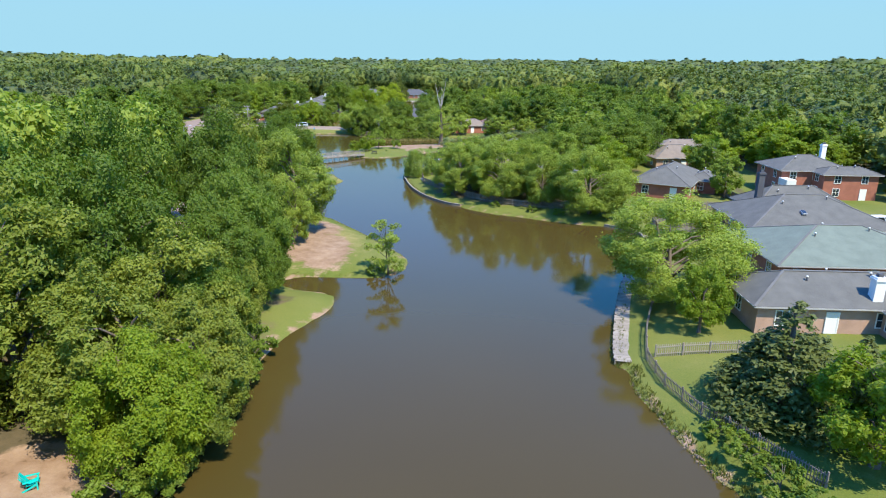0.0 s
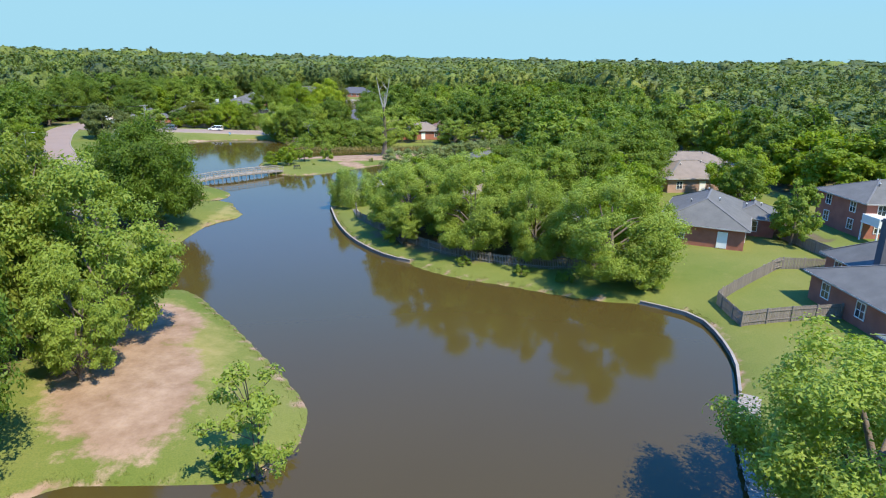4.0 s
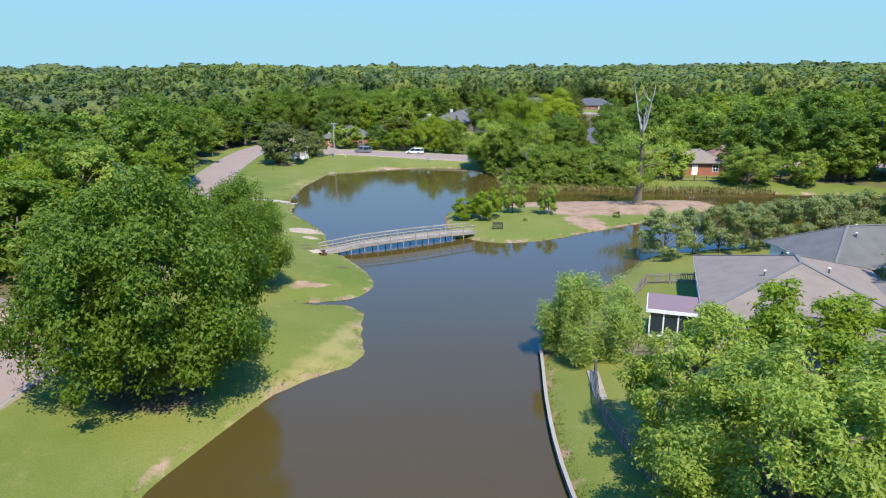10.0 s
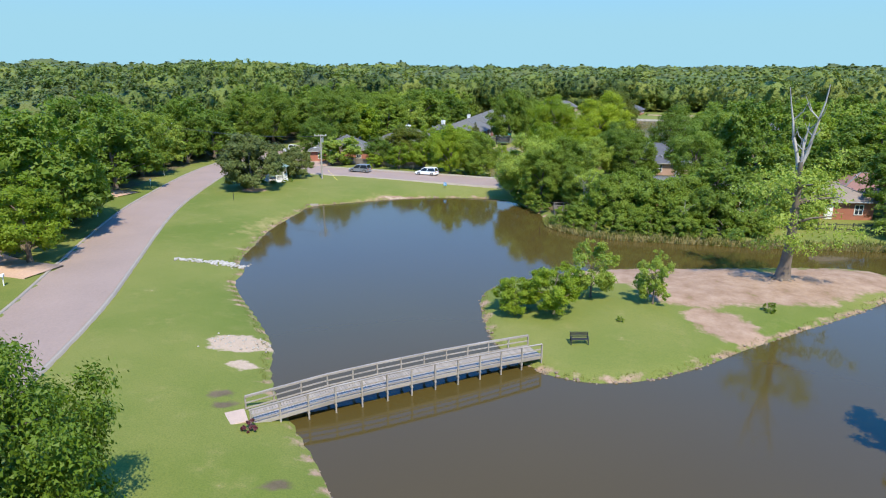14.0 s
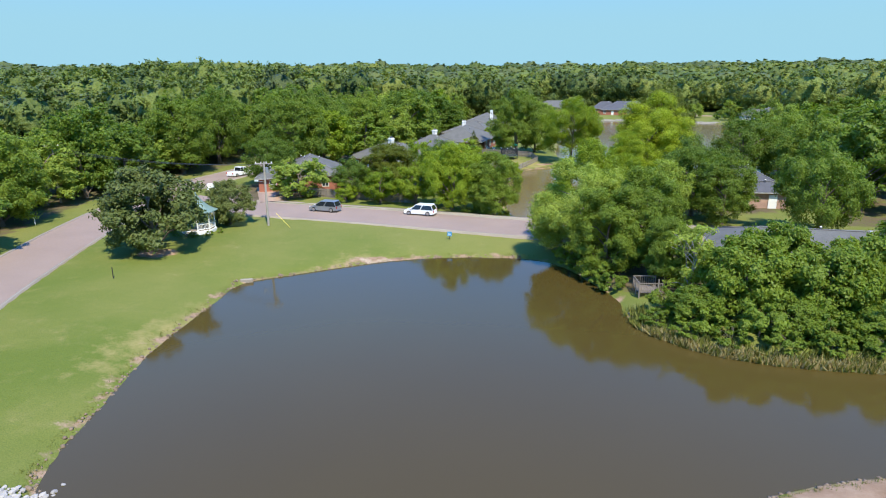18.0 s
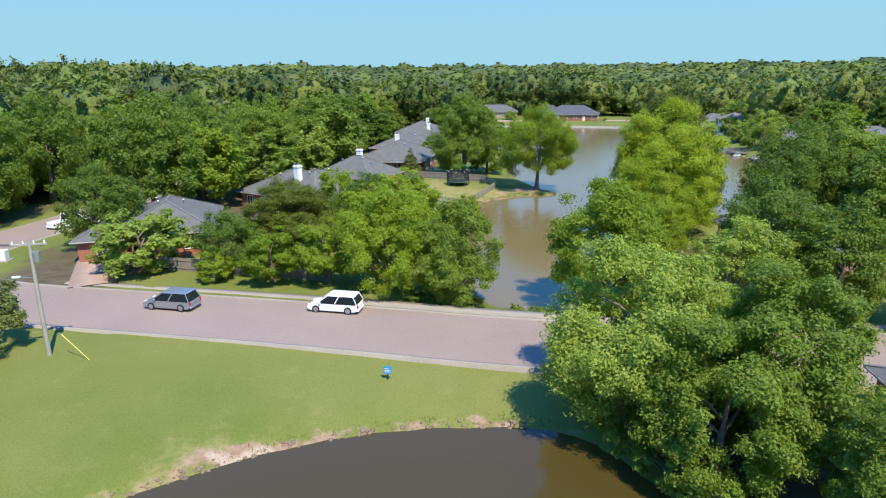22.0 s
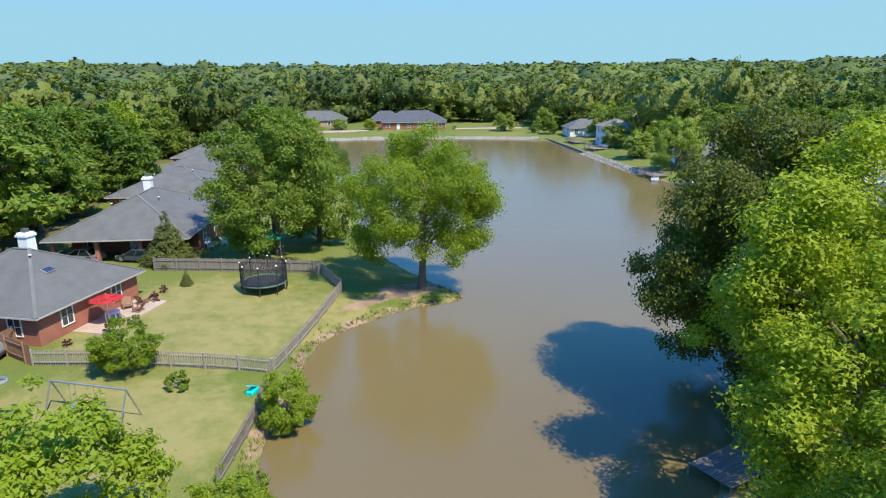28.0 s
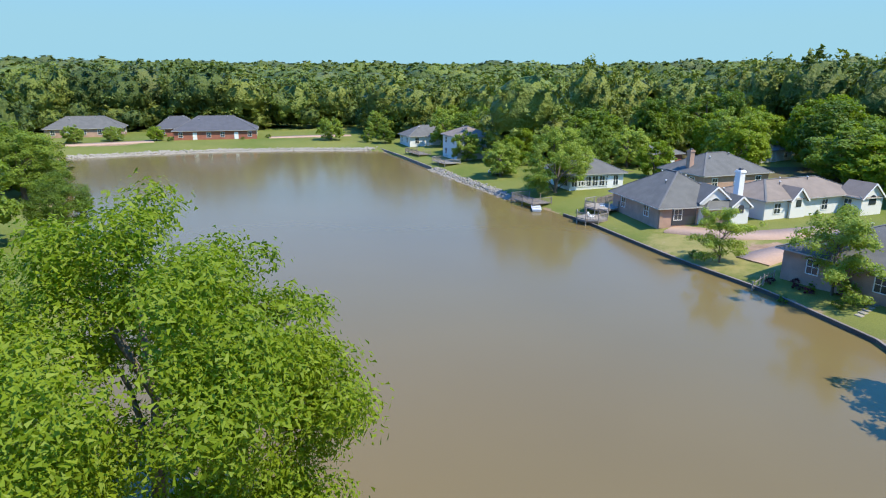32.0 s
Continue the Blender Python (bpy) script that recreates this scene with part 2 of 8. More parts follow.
def box(bm, x0, y0, z0, x1, y1, z1, bevel=0.0):
    vs = [bm.verts.new(p) for p in ((x0, y0, z0), (x1, y0, z0), (x1, y1, z0), (x0, y1, z0), (x0, y0, z1), (x1, y0, z1), (x1, y1, z1), (x0, y1, z1))]
    fs = [bm.faces.new([vs[i] for i in f]) for f in ((3, 2, 1, 0), (4, 5, 6, 7), (0, 1, 5, 4), (1, 2, 6, 5), (2, 3, 7, 6), (3, 0, 4, 7))]
    if bevel:
        bmesh.ops.bevel(bm, geom=list({e for f in fs for e in f.edges}), offset=bevel, segments=1, affect="EDGES")
    return bm


def boxes(*rows, bevel=0.0):
    bm = bmesh.new()
    for r in rows:
        box(bm, *r, bevel=bevel)
    return bm


def beam(bm, a, b, w, h):
    """A straight square member from a to b."""
    a, b = Vector(a), Vector(b)
    d = (b - a).normalized()
    s = d.cross(Vector((0, 0, 1)))
    s = s.normalized() if s.length > 1e-4 else Vector((1, 0, 0))
    u = s.cross(d)
    vs = [bm.verts.new(p + s * i * w / 2 + u * j * h / 2) for p in (a, b) for i, j in ((-1, -1), (1, -1), (1, 1), (-1, 1))]
    for f in ((3, 2, 1, 0), (4, 5, 6, 7), (0, 1, 5, 4), (1, 2, 6, 5), (2, 3, 7, 6), (3, 0, 4, 7)):
        bm.faces.new([vs[i] for i in f])
    return bm


def tubes(paths, seg=7):
    """Tapered tubes as arrays: each path is points and radii."""
    V, F, o = [], [], 0
    ang = np.linspace(0, 2 * np.pi, seg, endpoint=False)
    for pts, rad in paths:
        pts = np.asarray(pts, float)
        d = np.gradient(pts, axis=0); d /= np.linalg.norm(d, axis=1, keepdims=True) + 1e-9
        ref = np.where(np.abs(d[:, 2:3]) > 0.9, [[1.0, 0, 0]], [[0, 0, 1.0]])
        s = np.cross(d, ref); s /= np.linalg.norm(s, axis=1, keepdims=True) + 1e-9
        u = np.cross(s, d)
        r = np.asarray(rad, float)[:, None, None]
        V.append((pts[:, None] + r * (np.cos(ang)[None, :, None] * s[:, None] + np.sin(ang)[None, :, None] * u[:, None])).reshape(-1, 3))
        for i in range(len(pts) - 1):
            for j in range(seg):
                k = (j + 1) % seg
                F.append((o + i * seg + j, o + i * seg + k, o + (i + 1) * seg + k, o + (i + 1) * seg + j))
        o += len(pts) * seg
    return np.concatenate(V), np.array(F)


def leaves(c, nrm, size, rng, slim=0.55):
    """Pointed leaf sprays with centres, facings and sizes: vertices and faces."""
    n = len(c)
    nrm = nrm / (np.linalg.norm(nrm, axis=1, keepdims=True) + 1e-9)
    t = np.cross(nrm, rng.normal(size=(n, 3))); t /= np.linalg.norm(t, axis=1, keepdims=True) + 1e-9
    b = np.cross(nrm, t)
    s = np.asarray(size)[:, None]
    fold = nrm * s * 0.18
    v = np.stack([c - t * s * 0.75 - b * s * slim - fold, c - t * s * 0.55 + b * s * slim + fold, c + t * s * 1.15 - fold], 1).reshape(-1, 3)
    return v, np.arange(3 * n).reshape(-1, 3)

# ---- the lie of the land ----
def smooth_line(pts, closed=True, rounds=2):
    p = np.array(pts, float)
    for _ in range(rounds):
        q = np.roll(p, -1, 0) if closed else p[1:]
        a = p if closed else p[:-1]
        r = np.stack([0.75 * a + 0.25 * q, 0.25 * a + 0.75 * q], 1).reshape(-1, 2)
        p = r if closed else np.concatenate([p[:1], r, p[-1:]])
    return p


WEST_SHORE = [(-12, -60), (-14, -10), (-15, 20), (-13.4, 41), (-14, 52), (-12, 57.5), (-10, 62.5), (-11.4, 66.5), (-15.5, 67), (-19, 69.5), (-17.7, 72.3),
              (-11.9, 72.3), (-6, 72.6), (-3.9, 75.6), (-3.9, 80.6), (-6.8, 85.4), (-9.8, 89.7), (-13.2, 94.8), (-15.7, 98), (-21.2, 105.3), (-24.6, 105), (-27.6, 106.3), (-27.6, 110),
              (-25, 114.3), (-29.6, 119.4), (-29.4, 129), (-28.7, 134.7), (-25, 140), (-28, 145), (-30.6, 151.3), (-37, 149.8), (-37, 150.6),
              (-32.3, 152.8), (-32.2, 157.7), (-36.5, 162.9), (-41.5, 167)]
POND_SHORE = [(-46.3, 171.5), (-49.6, 177), (-54, 181), (-59.8, 186), (-63.8, 190), (-64.6, 193.5), (-68, 196), (-71.5, 205), (-74, 211), (-75.5, 217.5),
              (-76.6, 223.2), (-78, 228.8), (-74, 232.8), (-69, 238.3), (-64, 242.5), (-58, 245.5), (-50, 247.3), (-45.5, 246.3), (-40, 238.7), (-37.8, 235),
              (-37.3, 231.5), (-35.8, 227.8), (-31, 224.5), (-25, 223.8), (-18, 224.8), (-6, 226.5), (5, 229.3), (17, 231.5), (40, 236), (75, 241)]
EAST_SHORE = [(75, 224), (40, 206), (24, 196), (13, 189), (5, 185.8), (0.5, 182), (-3.6, 179.3), (-5.2, 175.5), (-7.3, 168.3), (-9.5, 162), (-11.6, 156),
              (-12.6, 150), (-11.4, 144.4), (-9.9, 137.6), (-8.3, 132), (-6, 126), (-4.1, 122.7), (-1.3, 118.6), (0.8, 116.7), (2.2, 115.8), (3.6, 113.6),
              (8, 109.9), (13, 107.8), (18.3, 104.8), (23.4, 102.6), (27.4, 102), (31.4, 98.8), (31.9, 95.6), (30.9, 88.6), (28.2, 82), (25, 76),
              (22.9, 69.9), (21.2, 64), (18.5, 53.5), (18.0, 50), (19.4, 49), (18.7, 46), (19.8, 40.8), (21, 35), (22.6, 32), (24, 20), (26, -10), (26, -60)]
ISLAND = [(-29.2, 181), (-26.8, 179.6), (-22.8, 179.5), (-17.6, 183), (-12, 190.5), (-6, 197.5), (0.7, 205.3), (6, 213.5), (6, 217.5), (2, 219.5), (-5, 217.3),
          (-12, 214.3), (-17.5, 212), (-24.2, 209.6), (-29.6, 206), (-34, 201.3), (-36.8, 197), (-36.4, 193.5), (-34.6, 188.5), (-32.4, 184)]
LAKE_NORTH_W = [(-56.5, 268), (-58, 275), (-61.5, 286), (-63.6, 295), (-64.6, 301), (-65.4, 306), (-64.4, 313), (-64.2, 318.5), (-62.8, 322), (-59.7, 325), (-56, 328),
                (-51.8, 329.2), (-50.2, 330.6), (-52.5, 334), (-57, 342), (-61, 352), (-63, 370), (-65.5, 390), (-72, 412), (-77, 430), (-84, 465), (-90, 490)]
LAKE_NORTH_E = [(-86, 495.5), (-66, 499), (-47, 499), (-25, 495), (-7, 489), (-4.2, 482), (-3.4, 444), (-3.4, 415), (-2.5, 405), (-1.2, 396), (-0.5, 386), (-1, 377), (-1.6, 364),
                (-0.8, 355), (-1.7, 347.6), (-2.4, 341), (-9, 332), (-20, 320), (-30, 311), (-36, 305.5), (-40.5, 299.5), (-43.5, 293), (-45, 283), (-45.5, 272), (-47, 268)]
LAKE1 = smooth_line(WEST_SHORE + POND_SHORE + EAST_SHORE, rounds=1)
LAKE2 = smooth_line(LAKE_NORTH_W + LAKE_NORTH_E, rounds=1)
ISLE = smooth_line(ISLAND, rounds=1)


def inside_and_near(x, y, poly):
    """Whether points lie in a closed outline, and how far from it."""
    inside = np.zeros(x.shape, bool)
    near = np.full(x.shape, 1e9)
    for (ax, ay), (bx, by) in zip(poly, np.roll(poly, -1, 0)):
        dx, dy = bx - ax, by - ay
        t = np.clip(((x - ax) * dx + (y - ay) * dy) / (dx * dx + dy * dy + 1e-12), 0, 1)
        near = np.minimum(near, (x - ax - t * dx) ** 2 + (y - ay - t * dy) ** 2)
        cross = (ay > y) != (by > y)
        if dy:
            inside ^= cross & (x < ax + (y - ay) / dy * dx)
    return inside, np.sqrt(near)


def dry(x, y):
    """Distance from the water's edge: above 0 on land, below 0 in water."""
    x, y = np.atleast_1d(np.asarray(x, float)), np.atleast_1d(np.asarray(y, float))
    out = np.full(x.shape, 200.0)
    box_ = (x > -260) & (x < 260) & (y > -260) & (y < 700)
    xs, ys = x[box_], y[box_]
    i1, d1 = inside_and_near(xs, ys, LAKE1)
    i2, d2 = inside_and_near(xs, ys, LAKE2)
    i3, d3 = inside_and_near(xs, ys, ISLE)
    s1 = np.where(i1, -d1, d1)
    s1 = np.where(i3, d3, np.where(i1, -np.minimum(d1, d3), s1))
    s2 = np.where(i2, -d2, d2)
    out[box_] = np.minimum(s1, s2)
    return out


WEST_ROAD = smooth_line([(-40, 40), (-41, 80), (-43.5, 105), (-46.2, 120), (-51, 136), (-58.5, 153), (-68.3, 171), (-78.5, 185.5), (-88.3, 199.5), (-96.6, 212.5),
                         (-104, 227), (-110.8, 241), (-116.5, 256), (-119.5, 272), (-120, 290), (-122, 320), (-126, 420)], False, 2)
CROSS_ROAD = smooth_line([(-112, 259.5), (-104, 257), (-92, 257.1), (-70, 257.7), (-50, 257.4), (-25, 258), (10, 263), (60, 272)], False, 2)
ROADS = ((WEST_ROAD, 4.0), (CROSS_ROAD, 4.55))


def from_line(x, y, line):
    near = np.full(x.shape, 1e9)
    for (ax, ay), (bx, by) in zip(line[:-1], line[1:]):
        dx, dy = bx - ax, by - ay
        t = np.clip(((x - ax) * dx + (y - ay) * dy) / (dx * dx + dy * dy + 1e-12), 0, 1)
        near = np.minimum(near, (x - ax - t * dx) ** 2 + (y - ay - t * dy) ** 2)
    return np.sqrt(near)


def land(x, y, s=None):
    """Height of the natural ground."""
    x, y = np.atleast_1d(np.asarray(x, float)), np.atleast_1d(np.asarray(y, float))
    s = dry(x, y) if s is None else s
    up = 0.22 * np.clip(s / 0.5, 0, 1) + np.where((x > -38) & (x < 8) & (y > 178) & (y < 221), 0.6, 1.3) * (1 - np.exp(-np.maximum(s, 0) / 6.5)) + 0.006 * np.clip(s, 0, 100)
    down = np.clip(s * 0.35, -1.6, 0)
    r = np.hypot(x + 40, y - 230)
    hill = 15 * np.clip((r - 330) / 700, 0, 1) * (1 + 0.3 * np.sin(x / 190 + 1.3) * np.cos(y / 260))
    return np.where(s > 0, up, down) + hill


def ground_z(x, y):
    return float(land(x, y)[0])


def axis(lo, hi, step, far, n):
    out = np.geomspace(step, far, n).cumsum()
    out = out / out[-1] * far
    mid = np.arange(lo, hi + step, step)
    return np.concatenate([lo - out[::-1], mid, mid[-1] + out])


gx, gy = axis(-130, 78, 1.15, 3500, 34), axis(10, 506, 1.15, 3500, 34)
GX, GY = np.meshgrid(gx, gy)
fx, fy = GX.ravel(), GY.ravel()
S = dry(fx, fy)
Z = land(fx, fy, S)
core = (fx > -140) & (fx < 80) & (fy > 20) & (fy < 440)
for line, half in ROADS:
    d = np.full(fx.shape, 1e9); d[core] = from_line(fx[core], fy[core], line)
    Z = Z - np.where(d < half + 0.1, 0.10, 0.0)
rngT = np.random.default_rng(5)
Z = Z + np.where((S > 0.8), rngT.normal(0, 0.018, Z.shape), 0)
nx, ny = len(gx), len(gy)
idx = np.arange(nx * ny).reshape(ny, nx)
quads = np.stack([idx[:-1, :-1], idx[:-1, 1:], idx[1:, 1:], idx[1:, :-1]], -1).reshape(-1, 4)


def blot(x, y, cx, cy, rx, ry, turn=0):
    c, s = math.cos(radians(turn)), math.sin(radians(turn))
    u, v = ((x - cx) * c + (y - cy) * s) / rx, (-(x - cx) * s + (y - cy) * c) / ry
    return np.clip(1.6 - 1.6 * (u * u + v * v), 0, 1)


# bare soil: the spit, the island, the sandy landing, worn spots under trees
soil = np.zeros(fx.shape)
for b in ((-17.5, 83, 6.5, 12, 25), (-20.5, 93, 6, 7.5, 20), (-10.5, 206.5, 15, 7.5, 25), (-1, 213, 9, 5.5, 25), (-17, 202, 6, 6, 40), (-24.5, 205.5, 8, 4.2, 35), (-15, 207.5, 11, 8, 28), (-14, 194, 3.5, 5, 30),
          (-66, 240.7, 5, 1.3, 25), (-38.4, 153.6, 2.6, 1.2, 20),
          (-10, 60, 1.5, 2, 0), (-21.8, 30.6, 4.5, 4, 0), (-91.5, 232, 3, 2, 0), (-60, 328, 4, 0.9, 35), (-55.5, 331.5, 4.5, 2, 30), (-64, 311, 1.6, 8, 0), (10, 363, 5, 2.5, -20), (14, 368, 7, 2, -15),
          (-20, 520, 12, 4, 0), (-80, 515, 12, 5, 0)):
    soil = np.maximum(soil, blot(fx, fy, *b))
sand = np.maximum(blot(fx, fy, -51.6, 175.3, 3.4, 2.1, 30), np.maximum(blot(fx, fy, -48.9, 172.3, 1.4, 1.0, 0), blot(fx, fy, -66.5, 240.3, 2.6, 0.7, 25)))
rim = np.clip(1.0 - np.abs(S - 0.15) / 0.75, 0, 1) * 0.9
soil = np.maximum(soil, rim)
# leaf litter under the woods on the west bank and among the trees round the pond
litter = np.zeros(fx.shape)
for b in ((-44, 26, 38, 60, 0), (-42, 85, 18, 22, 0), (-34, 244, 7, 10, 0), (12, 122, 20, 9, -30), (-26, 284, 14, 12, 0), (-100, 300, 12, 60, 0), (-5, 315, 22, 14, 40),
          (-47.3, 167.1, 1.3, 0.7, 20), (-45.8, 166, 0.9, 0.8, 0), (-37.8, 161, 1.4, 0.8, 10), (-36.6, 129.6, 5, 4, 0)):
    litter = np.maximum(litter, blot(fx, fy, *b))
# lawns that have gone straw-coloured
dryness = np.zeros(fx.shape)
for b in ((-74, 324, 13, 13, 0), (-75, 307, 11, 9, 0), (-62, 324, 6, 8, 20), (-27.5, 137, 3, 20, 0), (-19, 88, 9, 16, 25), (4, 366, 9, 12, 0), (-70, 225, 7, 22, -15), (0, 138, 6, 8, 0)):
    dryness = np.maximum(dryness, blot(fx, fy, *b))
ground_me = mesh_np("ground", np.stack([fx, fy, Z], 1), quads, bpy.data.materials.new("ground_cover"), smooth=True)
for key, values in (("soil", soil), ("litter", litter), ("sand", sand), ("dryness", dryness)):
    ground_me.attributes.new(key, "FLOAT", "POINT").data.foreach_set("value", values.astype(np.float32))
ground = tagged(new("ground", ground_me), "mown green lawn with bare reddish soil patches", "ground", kind="structure")


def ground_material(m):
    m.use_nodes = True
    n, l = m.node_tree.nodes, m.node_tree.links
    b = n["Principled BSDF"]
    b.inputs["Roughness"].default_value = 0.95
    b.inputs["Specular IOR Level"].default_value = 0.15
    co = n.new("ShaderNodeTexCoord")

    def tex(scale, detail=4, rough=0.6):
        t = n.new("ShaderNodeTexNoise")
        t.inputs["Scale"].default_value, t.inputs["Detail"].default_value, t.inputs["Roughness"].default_value = scale, detail, rough
        l.new(co.outputs["Object"], t.inputs["Vector"])
        return t.outputs["Fac"]

    def rng_(f, a, bb, c, d):
        r = n.new("ShaderNodeMapRange")
        for i, v in zip((1, 2, 3, 4), (a, bb, c, d)):
            r.inputs[i].default_value = v
        l.new(f, r.inputs[0])
        return r.outputs[0]

    def mix(f, a, c):
        x = n.new("ShaderNodeMix"); x.data_type = "RGBA"
        l.new(f, x.inputs[0])
        for i, v in ((6, a), (7, c)):
            if isinstance(v, tuple):
                x.inputs[i].default_value = (*v, 1)
            else:
                l.new(v, x.inputs[i])
        return x.outputs[2]

    def attr(name):
        a = n.new("ShaderNodeAttribute"); a.attribute_name = name
        return a.outputs["Fac"]

    def op(kind, a, c):
        x = n.new("ShaderNodeMath"); x.operation = kind
        l.new(a, x.inputs[0])
        if isinstance(c, float):
            x.inputs[1].default_value = c
        else:
            l.new(c, x.inputs[1])
        return x.outputs[0]

    broad, mid, fine = tex(0.045, 5), tex(0.5, 5, 0.7), tex(9.0, 3)
    grass = mix(rng_(broad, 0.35, 0.65, 0, 1), (0.122, 0.154, 0.026), (0.200, 0.200, 0.052))
    grass = mix(rng_(mid, 0.52, 0.78, 0, 0.75), grass, (0.205, 0.20, 0.058))
    grass = mix(rng_(fine, 0.4, 0.7, 0, 0.4), grass, (0.055, 0.095, 0.018))
    grass = mix(rng_(op("ADD", attr("dryness"), rng_(mid, 0.25, 0.75, -0.85, 0.45)), 0.15, 0.95, 0, 0.9), grass, (0.275, 0.235, 0.085))
    earth = mix(rng_(mid, 0.3, 0.7, 0, 1), (0.22, 0.135, 0.08), (0.37, 0.26, 0.175))
    leaf = mix(rng_(mid, 0.3, 0.7, 0, 1), (0.07, 0.06, 0.03), (0.15, 0.115, 0.07))
    ragged = op("ADD", attr("soil"), rng_(mid, 0.2, 0.8, -0.55, 0.55))
    c1 = mix(rng_(op("ADD", attr("litter"), rng_(mid, 0.2, 0.8, -0.4, 0.4)), 0.3, 0.7, 0, 1), grass, leaf)
    c2 = mix(rng_(ragged, 0.4, 0.75, 0, 1), c1, earth)
    c2 = mix(rng_(op("ADD", attr("sand"), rng_(mid, 0.2, 0.8, -0.5, 0.5)), 0.35, 0.6, 0, 1), c2, mix(rng_(fine, 0.3, 0.7, 0, 1), (0.33, 0.245, 0.165), (0.46, 0.36, 0.26)))
    l.new(c2, b.inputs["Base Color"])
    bn = n.new("ShaderNodeBump"); bn.inputs["Strength"].default_value = 0.5; bn.inputs["Distance"].default_value = 0.08
    l.new(fine, bn.inputs["Height"]); l.new(bn.outputs[0], b.inputs["Normal"])


ground_material(ground_me.materials[0])

# ---- water ----
def water_mat(name, color, ripple, rough=0.05):
    m = bpy.data.materials.new(name)
    m.use_nodes = True
    n, l = m.node_tree.nodes, m.node_tree.links
    b = n["Principled BSDF"]
    b.inputs["Roughness"].default_value, b.inputs["IOR"].default_value = rough, 1.35
    co = n.new("ShaderNodeTexCoord")
    t, w = n.new("ShaderNodeTexNoise"), n.new("ShaderNodeTexNoise")
    t.inputs["Scale"].default_value, t.inputs["Detail"].default_value = 1.3, 4
    w.inputs["Scale"].default_value, w.inputs["Detail"].default_value = 0.03, 4
    mp = n.new("ShaderNodeMapping"); mp.inputs["Scale"].default_value = (1.0, 0.6, 1.0)
    l.new(co.outputs["Object"], mp.inputs[0])
    l.new(mp.outputs[0], t.inputs["Vector"]); l.new(co.outputs["Object"], w.inputs["Vector"])
    bn = n.new("ShaderNodeBump"); bn.inputs["Strength"].default_value = ripple; bn.inputs["Distance"].default_value = 0.02
    l.new(t.outputs["Fac"], bn.inputs["Height"]); l.new(bn.outputs[0], b.inputs["Normal"])
    mr = n.new("ShaderNodeMapRange"); mr.inputs[3].default_value, mr.inputs[4].default_value = 0.85, 1.15
    l.new(w.outputs["Fac"], mr.inputs[0])
    sc = n.new("ShaderNodeVectorMath"); sc.operation = "SCALE"; sc.inputs[0].default_value = color
    l.new(mr.outputs[0], sc.inputs["Scale"]); l.new(sc.outputs[0], b.inputs["Base Color"])
    return m


def water_sheet(name, x0, y0, x1, y1, material, label):
    me = mesh_np(name, [(x0, y0, 0), (x1, y0, 0), (x1, y1, 0), (x0, y1, 0)], [(0, 1, 2, 3)], material)
    return tagged(new(name, me), label, "water", kind="structure")


water_sheet("water_lake", -84, -64, 80, 250, water_mat("brown_pond_water", (0.068, 0.049, 0.013), 0.26, 0.075), "still brown pond water reflecting the sky")
water_sheet("water_lake_north", -100, 264, 4, 502, water_mat("muddy_lake_water", (0.170, 0.125, 0.048), 0.38, 0.15), "muddy tan lake water")

# ---- roads ----
def ribbon(line, offs, zoff):
    """Strips along a line: rows of vertices at sideways offsets and heights above the ground."""
    d = np.gradient(line, axis=0); d /= np.linalg.norm(d, axis=1, keepdims=True)
    side = np.stack([d[:, 1], -d[:, 0]], 1)
    rows = []
    zc = land(line[:, 0], line[:, 1])
    for o, z in zip(offs, zoff):
        p = line + side * o
        rows.append(np.column_stack([p, zc + z]))
    v = np.stack(rows, 1)
    k = len(offs)
    i = np.arange(len(line) * k).reshape(len(line), k)
    f = np.stack([i[:-1, :-1], i[:-1, 1:], i[1:, 1:], i[1:, :-1]], -1).reshape(-1, 4)
    return v.reshape(-1, 3), f


def resample(line, step):
    seg = np.r_[0, np.cumsum(np.linalg.norm(np.diff(line, axis=0), axis=1))]
    s = np.arange(0, seg[-1], step)
    return np.column_stack([np.interp(s, seg, line[:, i]) for i in (0, 1)])


west, cross = resample(WEST_ROAD, 2.0), resample(CROSS_ROAD, 2.0)
for nm, line, half, lift in (("road_west", west, 4.0, 0.03), ("road_cross", cross, 4.55, 0.036)):
    v, f = ribbon(line, np.linspace(-half, half, 7), lift + 0.04 * (1 - np.linspace(-1, 1, 7) ** 2))
    tagged(new(nm, mesh_np(nm, v, f, M["road"], smooth=True)), "pinkish grey worn residential road", "road", kind="structure")
    for sgn in (-1, 1):
        keep = np.ones(len(line), bool)
        if nm == "road_west" and sgn > 0:
            keep = np.abs(line[:, 1] - 258.5) > 6.5
        if nm == "road_cross":
            keep = line[:, 0] > -107
        runs = np.split(np.arange(len(line)), np.where(np.diff(keep.astype(int)) != 0)[0] + 1)
        for run in runs:
            if len(run) < 3 or not keep[run[0]]:
                continue
            o = sgn * half
            v, f = ribbon(line[run], (o, o, o + sgn * 0.3, o + sgn * 0.3), (0.0, 0.14, 0.14, -0.9))
            tagged(new("kerb", mesh_np("kerb", v, f, M["kerb"])), "pale concrete kerb along the road", "kerb", kind="structure")
# footpath on the far side of the cross road
pv, pf = ribbon(cross[cross[:, 0] > -99], (-6.7, -6.7, -5.6, -5.6), (-0.9, 0.05, 0.07, -0.9))
tagged(new("pavement", mesh_np("pavement", pv, pf, M["kerb"])), "narrow pale concrete footpath beside the road", "pavement", kind="structure")


